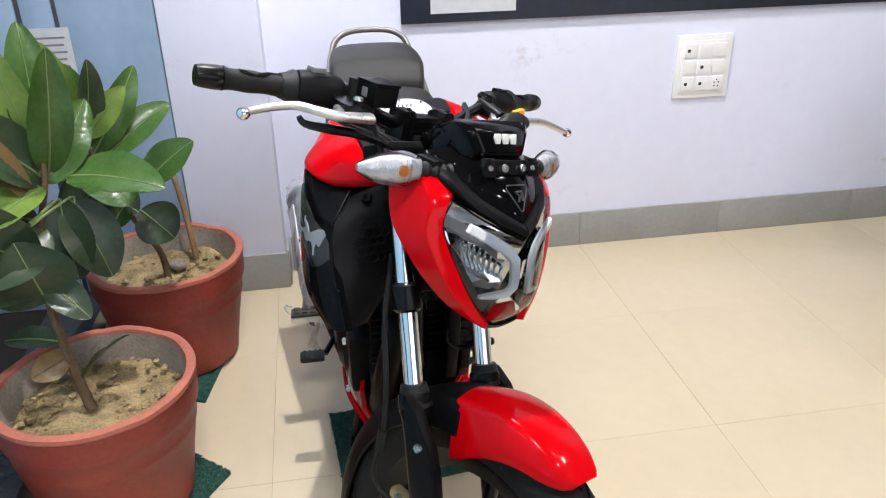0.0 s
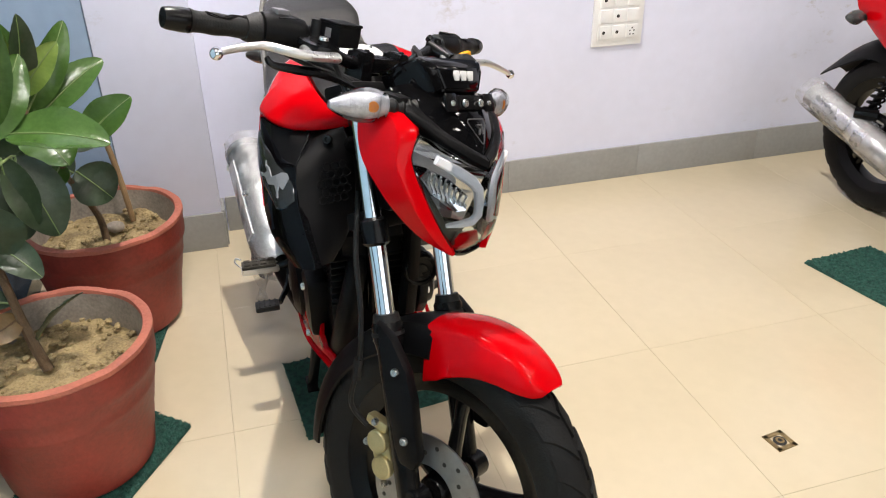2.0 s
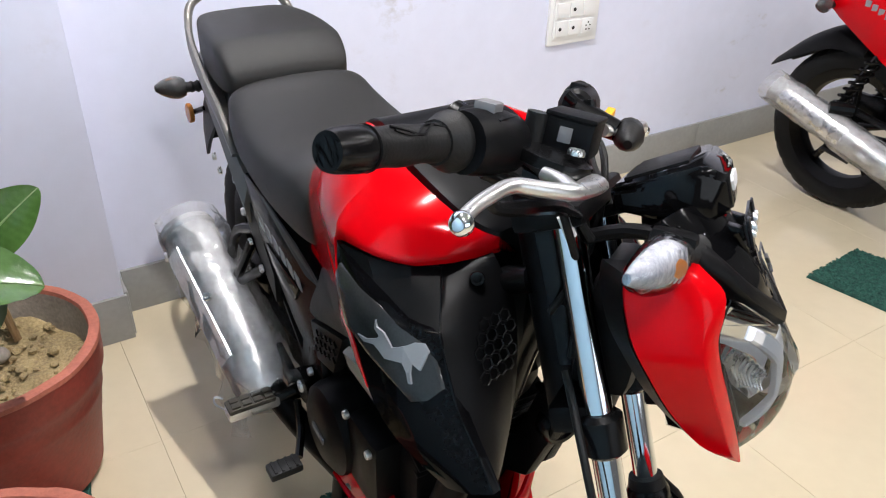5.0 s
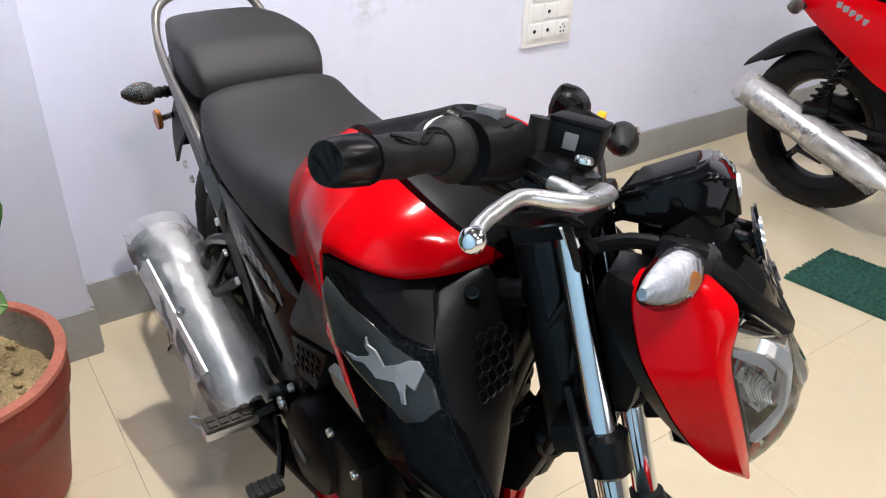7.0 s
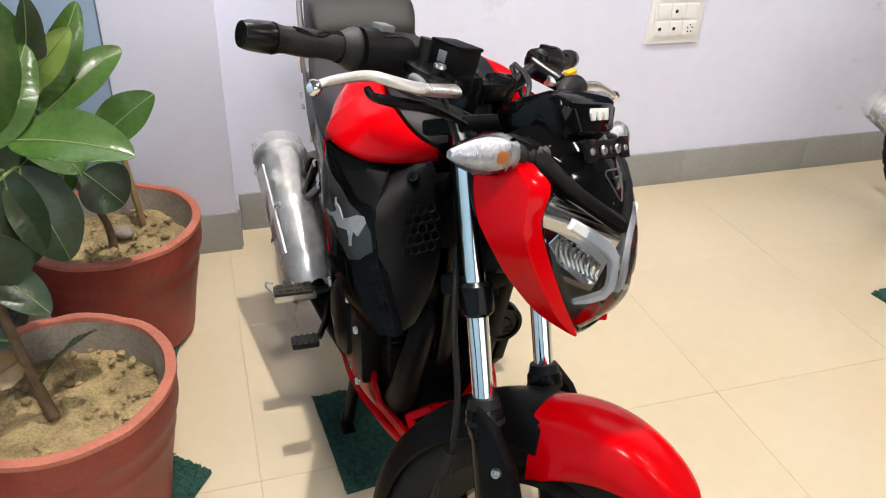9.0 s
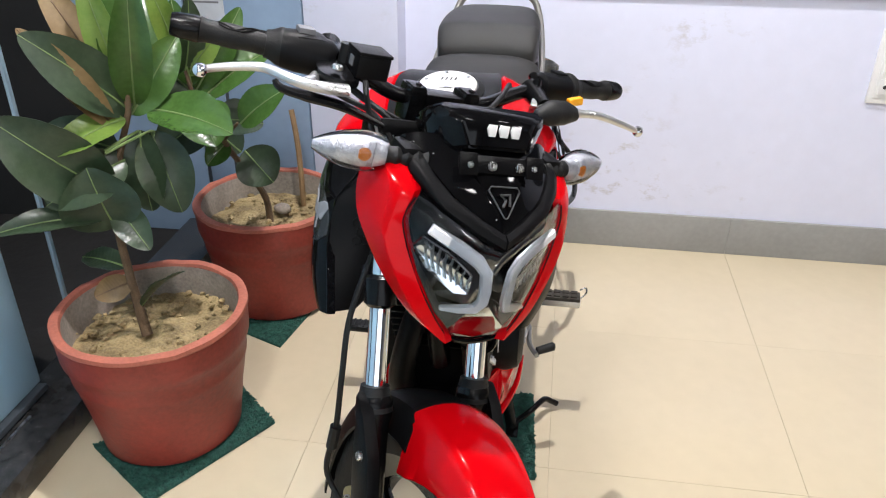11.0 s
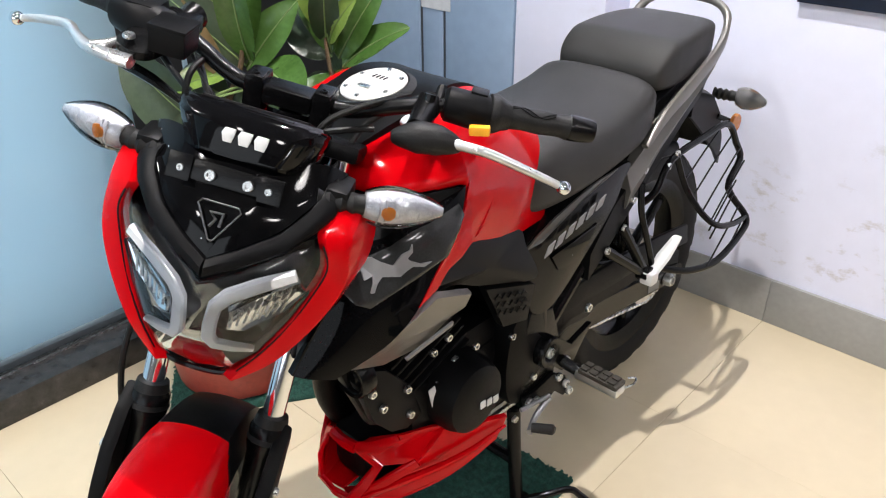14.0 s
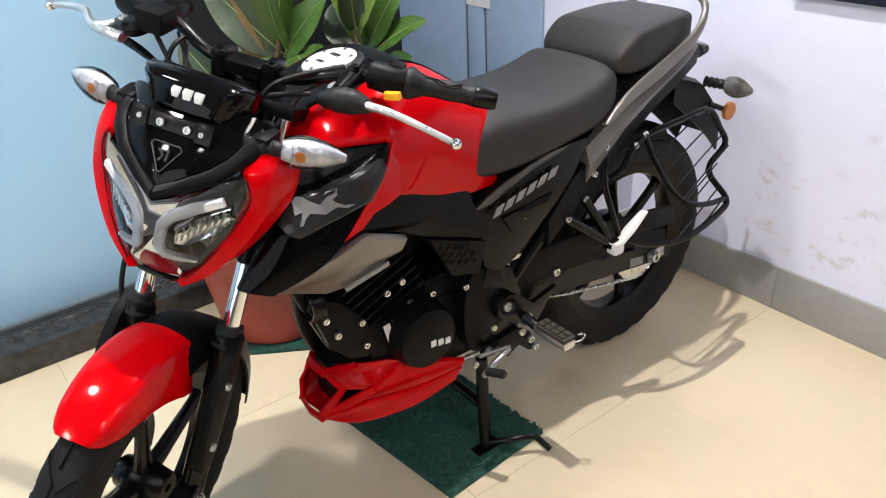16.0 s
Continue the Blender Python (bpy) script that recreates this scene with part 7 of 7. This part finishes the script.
def plant_front():
    p = root("rubber_plant", "rubber plant with broad dark leaves in a clay pot", "plant", pose(0.028, -0.04, 0), "rubber plants")
    part("stem", tube([(-1.0, -0.565, 0.29), (-1.02, -0.545, 0.36), (-1.035, -0.53, 0.44), (-1.05, -0.51, 0.56), (-1.05, -0.46, 0.68), (-1.03, -0.41, 0.79), (-1.03, -0.4, 0.84)], [0.013, 0.012, 0.01, 0.009, 0.008, 0.007, 0.004], 10, 4), STEM, p, "brown woody stem")
    N = (-1.02, -0.4, 0.79)
    L = [(N, (-0.945, -0.47, 1.075), 0.072, LEAF, (0.5, -1, 0.1)), (N, (-1.15, -0.54, 0.99), 0.1, LEAFDARK, (0.5, -0.8, 0.6)), ((-1.03, -0.4, 0.82), (-1.07, -0.43, 1.09), 0.06, LEAFYOUNG, (0.2, -1, 0.2)),
         ((-1.03, -0.4, 0.82), (-1.02, -0.36, 1.12), 0.085, LEAF, (0.6, -1, 0.1)), ((-0.995, -0.375, 0.798), (-0.782, -0.428, 0.772), 0.105, LEAF, (0.1, -0.45, 1)), ((-1.03, -0.43, 0.79), (-1.13, -0.56, 0.745), 0.07, LEAFYOUNG, (0.2, -0.6, 1)),
         ((-1.04, -0.45, 0.77), (-1.16, -0.53, 1.0), 0.055, LEAFBACK, (1, -0.6, 0)), ((-1.05, -0.5, 0.62), (-1.21, -0.62, 0.83), 0.125, LEAFDARK, (0.5, -1, 0.3)), ((-1.06, -0.52, 0.59), (-1.25, -0.66, 0.6), 0.055, LEAFDARK, (0.1, -0.5, 1)),
         ((-1.045, -0.53, 0.55), (-1.072, -0.55, 0.705), 0.14, LEAFDARK, (0.35, -1, 0.1)), ((-1.01, -0.42, 0.75), (-1.0, -0.45, 0.56), 0.095, LEAFDARK, (0.1, -1, 0.3)), ((-0.99, -0.4, 0.745), (-0.925, -0.44, 0.56), 0.1, LEAFDARK, (0.5, -1, 0.4)),
         ((-1.03, -0.535, 0.42), (-1.1, -0.585, 0.4), 0.05, LEAFBACK, (0.3, -1, 0.6)), ((-1.015, -0.545, 0.37), (-0.9, -0.53, 0.465), 0.04, LEAFDARK, (0.2, 0.3, 1)), ((-1.04, -0.53, 0.46), (-1.17, -0.5, 0.46), 0.05, LEAFDARK, (0, -0.4, 1)),
         ((-1.04, -0.42, 0.78), (-1.19, -0.33, 0.9), 0.1, LEAFDARK, (0.6, -1, 0.3)), ((-1.05, -0.45, 0.72), (-1.22, -0.47, 0.76), 0.08, LEAFDARK, (0.3, -0.8, 0.8)), ((-1.03, -0.42, 0.8), (-1.17, -0.42, 1.08), 0.07, LEAFBACK, (0.9, -0.7, 0)),
         ((-1.03, -0.4, 0.78), (-0.94, -0.3, 0.94), 0.075, LEAF, (0.6, -1, 0.4)), ((-1.03, -0.46, 0.7), (-1.15, -0.6, 0.64), 0.1, LEAFDARK, (0.3, -1, 0.6)), ((-1.05, -0.5, 0.6), (-0.96, -0.55, 0.52), 0.06, LEAFDARK, (0.2, -0.8, 0.8))]
    for b, t, w, m, f in L:
        leaf(b, t, w * 1.22, m, p, 0.14, 0.3, f)
    for (b, t, w, m, f) in L[7:12]:
        part("petiole", tube([(-1.05, -0.5, b[2] - 0.02), b, V(b).lerp(V(t), 0.08)], [0.004, 0.003, 0.0025], 6, 3), MIDRIB, p)


plant_front()


def plant_back():
    p = root("rubber_plant", "rubber plant with glossy green leaves in a wide clay pot", "plant", pose(0.021, -0.013, 0), "rubber plants")
    part("stem", tube([(-0.915, 0.05, 0.28), (-0.918, 0.045, 0.36), (-0.935, 0.0, 0.45), (-0.955, -0.06, 0.54), (-0.95, -0.14, 0.63), (-0.97, -0.2, 0.72), (-0.99, -0.2, 0.82)], [0.011, 0.01, 0.009, 0.008, 0.008, 0.007, 0.004], 10, 4), STEM, p, "grey-brown woody stem")
    part("branch", tube([(-0.95, -0.12, 0.61), (-0.91, -0.17, 0.65), (-0.87, -0.2, 0.69)], [0.006, 0.005, 0.003], 8, 4), STEM, p)
    L = [((-0.935, -0.03, 0.545), (-0.855, -0.04, 0.455), 0.108, LEAFDARK, (0.35, -1, 0.5)), ((-0.87, -0.2, 0.69), (-0.745, -0.19, 0.785), 0.075, LEAF, (-0.2, -1, 0.6)), ((-0.98, -0.2, 0.78), (-1.0, -0.2, 0.99), 0.07, LEAF, (0.4, -1, 0)), ((-0.98, -0.18, 0.76), (-0.86, -0.12, 0.96), 0.065, LEAF, (0.6, -1, 0.3)),
         ((-0.97, -0.18, 0.75), (-0.8, -0.1, 0.865), 0.07, LEAF, (0.1, -1, 0.8)), ((-0.98, -0.2, 0.74), (-0.9, -0.28, 0.66), 0.11, LEAF, (0.6, -1, 0.5)), ((-0.99, -0.2, 0.8), (-0.93, -0.24, 1.0), 0.06, LEAFDARK, (0.8, -0.8, 0.1)), ((-1.0, -0.19, 0.8), (-1.1, -0.14, 1.0), 0.085, LEAF, (0.6, -1, 0.2)),
         ((-0.99, -0.19, 0.77), (-1.12, -0.2, 0.88), 0.1, LEAFDARK, (0.6, -1, 0.5)), ((-0.97, -0.17, 0.72), (-1.1, -0.12, 0.7), 0.11, LEAFDARK, (0.3, -1, 0.7)), ((-0.96, -0.15, 0.68), (-0.84, -0.1, 0.66), 0.09, LEAFDARK, (0.4, -0.7, 1)), ((-0.96, -0.16, 0.7), (-1.07, -0.26, 0.62), 0.1, LEAFDARK, (0.4, -1, 0.6)),
         ((-0.99, -0.2, 0.82), (-1.02, -0.26, 1.05), 0.05, LEAFYOUNG, (0.7, -1, 0)), ((-0.99, -0.2, 0.81), (-0.88, -0.2, 0.93), 0.055, LEAFYOUNG, (0.3, -1, 0.5)), ((-0.95, -0.1, 0.6), (-0.99, -0.16, 0.55), 0.05, LEAF, (0.4, -1, 0.5)), ((-0.94, -0.05, 0.55), (-1.04, 0.0, 0.6), 0.09, LEAFDARK, (0.5, -1, 0.4))]
    for b, t, w, m, f in L:
        leaf(b, t, w * 1.22, m, p, 0.16, 0.32, f)


plant_back()
stick = thing("wooden_stick", tube([(-0.824, 0.157, 0.28), (-0.849, 0.227, 0.44), (-0.879, 0.277, 0.56)], 0.009, 10, 3), BAMBOO, "short bare wooden stick stuck in the pot's soil", "stick")
pebble = bmesh.new()
bmesh.ops.create_icosphere(pebble, subdivisions=2, radius=0.022)
for v in pebble.verts:
    v.co = V((v.co.x * 1.3, v.co.y, v.co.z * 0.8)) + v.co * 0.15 * noise.noise(v.co * 60)
thing("stone", pebble, INNERCLAY, "small pale grey stone lying on the pot's soil", "stone", pose(-0.869, 0.087, 0.303))

# ---- the second motorcycle, of which only the rear comes into view ----


def second_bike():
    b = root("motorcycle", "red motorcycle seen from behind, its silencer wrapped in plastic", "motorcycle", pose(1.925, 0.0, 0, 0, 0, -90))

    def place(name, bm, mat, parent=None, label="", smooth=35):
        return part(name, bm, mat, parent or b, label, smooth)
    wheel(0.298, 0.095, V((0, 0, 0.3)), place, 5, "black cast rear wheel")
    place("swing_arm", join(*[tube([(0.48, s * 0.1, 0.36), (0.2, s * 0.105, 0.33), (-0.06, s * 0.105, 0.3)], 0.02, 10, 3) for s in (1, -1)]), SATIN, None, "black swing arm")
    a, e = V((0.36, -0.155, 0.25)), V((-0.2, -0.2, 0.425))
    d = (e - a).normalized()
    L = (e - a).length
    m = d.to_track_quat("Z", "X").to_matrix().to_4x4()
    m.translation = a
    sil = place("silencer", lathe([(0.018, -0.3), (0.02, 0), (0.03, 0.03), (0.048, 0.12), (0.051, 0.3), (0.05, L * 0.93), (0.046, L * 0.95), (0.048, L), (0.02, L)], (0, 0, 0), "z", 28, m), WRAPPED, None, "silver silencer wrapped in clear film")
    up = V((0, -1, 0.3)).normalized()
    place("heat_shield", loft([[a + d * L * t + (up * math.cos(w) + d.cross(up) * math.sin(w)) * 0.057 for w in (-0.6, -0.3, 0, 0.3, 0.6)] + [a + d * L * t + (up * math.cos(w) + d.cross(up) * math.sin(w)) * 0.055 for w in (0.5, -0.5)] for t in (0.45, 0.6, 0.8, 0.9)]), STEEL, sil, "grey heat shield")
    r = random.Random(9)
    place("plastic_wrap", loft([[a + d * L * (0.05 + 0.99 * i / 18) + (up * math.cos(w) + d.cross(up) * math.sin(w)) * (0.057 + r.uniform(-0.004, 0.006)) for w in [2 * math.pi * k / 24 for k in range(24)]] for i in range(19)], caps=False), FILM, sil, "creased clear film", 20)
    for s in (-1, 1):
        sh = place("shock_absorber", tube([(-0.02, s * 0.125, 0.34), (0.1, s * 0.12, 0.62)], 0.014, 10, 1), SATIN, None, "rear shock absorber")
        place("coil_spring", tube([V((-0.02 + 0.12 * t, s * 0.125, 0.34 + 0.28 * t)) + V((0.026 * math.cos(w), 0.026 * math.sin(w), 0)) for t, w in [(0.15 + 0.75 * i / 90, i / 90 * 2 * math.pi * 8) for i in range(91)]], 0.0045, 6, 1), SATIN, sh)
    place("foot_peg_stay", join(tube([(0.05, -0.14, 0.42), (0.25, -0.15, 0.4), (0.42, -0.14, 0.42)], 0.013, 8, 3), tube([(0.08, -0.15, 0.42), (0.02, -0.2, 0.42)], 0.022, 10, 1)), SATIN, None, "black pillion peg stay")
    place("rear_mudguard", sheet([[V((0.02, y, 0.655 - 10 * y * y)), V((-0.1, y, 0.655 - 10 * y * y)), V((-0.23, y * 0.95, 0.585 - 9.5 * y * y)), V((-0.335, y * 0.75, 0.485 - 4 * y * y))] for y in (-0.085, -0.05, 0, 0.05, 0.085)], 0.006, (0, 0, 1)), MATTE, None, "black rear mudguard")
    for s in (-1, 1):
        place("tail_panel", sheet([[V((-0.2, s * 0.1, 0.83)), V((-0.05, s * 0.125, 0.82)), V((0.15, s * 0.15, 0.8)), V((0.45, s * 0.17, 0.79))], [V((-0.17, s * 0.115, 0.76)), V((0.0, s * 0.145, 0.73)), V((0.18, s * 0.165, 0.7)), V((0.45, s * 0.18, 0.7))], [V((-0.09, s * 0.105, 0.69)), V((0.08, s * 0.13, 0.61)), V((0.25, s * 0.15, 0.54)), V((0.45, s * 0.16, 0.53))]], 0.012, (0, s, 0)), RED, None, "glossy red tail panel")
        for k in range(5):
            place("name_bar", box((0.02 + 0.027 * k, s * (0.146 + 0.003 * k), 0.765 - 0.008 * k), (0.02, 0.004, 0.02), 0.001), MARKMID, None, "plain silver name bar")
        indicator(V((-0.12, s * 0.13, 0.73)), (-0.1, s, 0), (-1, 0, 0.1), SATIN, place, 0.065, "rear_indicator")
    place("tail_core", loft([sup(x, w, z0, z1, 0.7, 20) for x, w, z0, z1 in [(0.45, 0.14, 0.58, 0.8), (0.1, 0.12, 0.64, 0.81), (-0.1, 0.09, 0.7, 0.82), (-0.22, 0.06, 0.76, 0.82)]]), MATTE, None)
    place("tail_lamp", box((-0.235, 0, 0.79), (0.04, 0.12, 0.05), 0.012), RED, None, "red tail lamp")
    place("seat", loft([sup(x, w, z0, z1, 0.6, 28) for x, w, z0, z1 in [(0.5, 0.14, 0.79, 0.86), (0.3, 0.14, 0.79, 0.87), (0.05, 0.13, 0.81, 0.9), (-0.15, 0.1, 0.83, 0.9), (-0.2, 0.07, 0.84, 0.88)]]), VINYL, None, "black vinyl seat")
    place("engine", join(box((0.55, 0, 0.38), (0.26, 0.22, 0.24), 0.04), tube([(0.42, 0.1, 0.6), (0.45, 0.11, 0.4), (0.5, 0.1, 0.25)], 0.02, 10, 3), tube([(0.42, -0.1, 0.6), (0.45, -0.11, 0.4), (0.5, -0.1, 0.25)], 0.02, 10, 3)), CASTING, None, "black engine casing")
    place("side_cover", box((0.42, -0.13, 0.56), (0.2, 0.05, 0.14), 0.03), MATTE, None)
    place("chain_case", box((0.15, 0.115, 0.35), (0.5, 0.03, 0.1), 0.014), SATIN, None)
    place("brake_arm", tube([(-0.02, -0.1, 0.22), (0.0, -0.115, 0.24), (0.1, -0.12, 0.23)], 0.011, 8, 3), SATIN, None)
    place("centre_stand", join(*[tube([(0.5, s * 0.09, 0.26), (0.52, s * 0.14, 0.013)], 0.013, 10, 1) for s in (1, -1)], tube([(0.51, -0.11, 0.13), (0.51, 0.11, 0.13)], 0.011, 8, 1)), SATIN, None, "black centre stand")


second_bike()
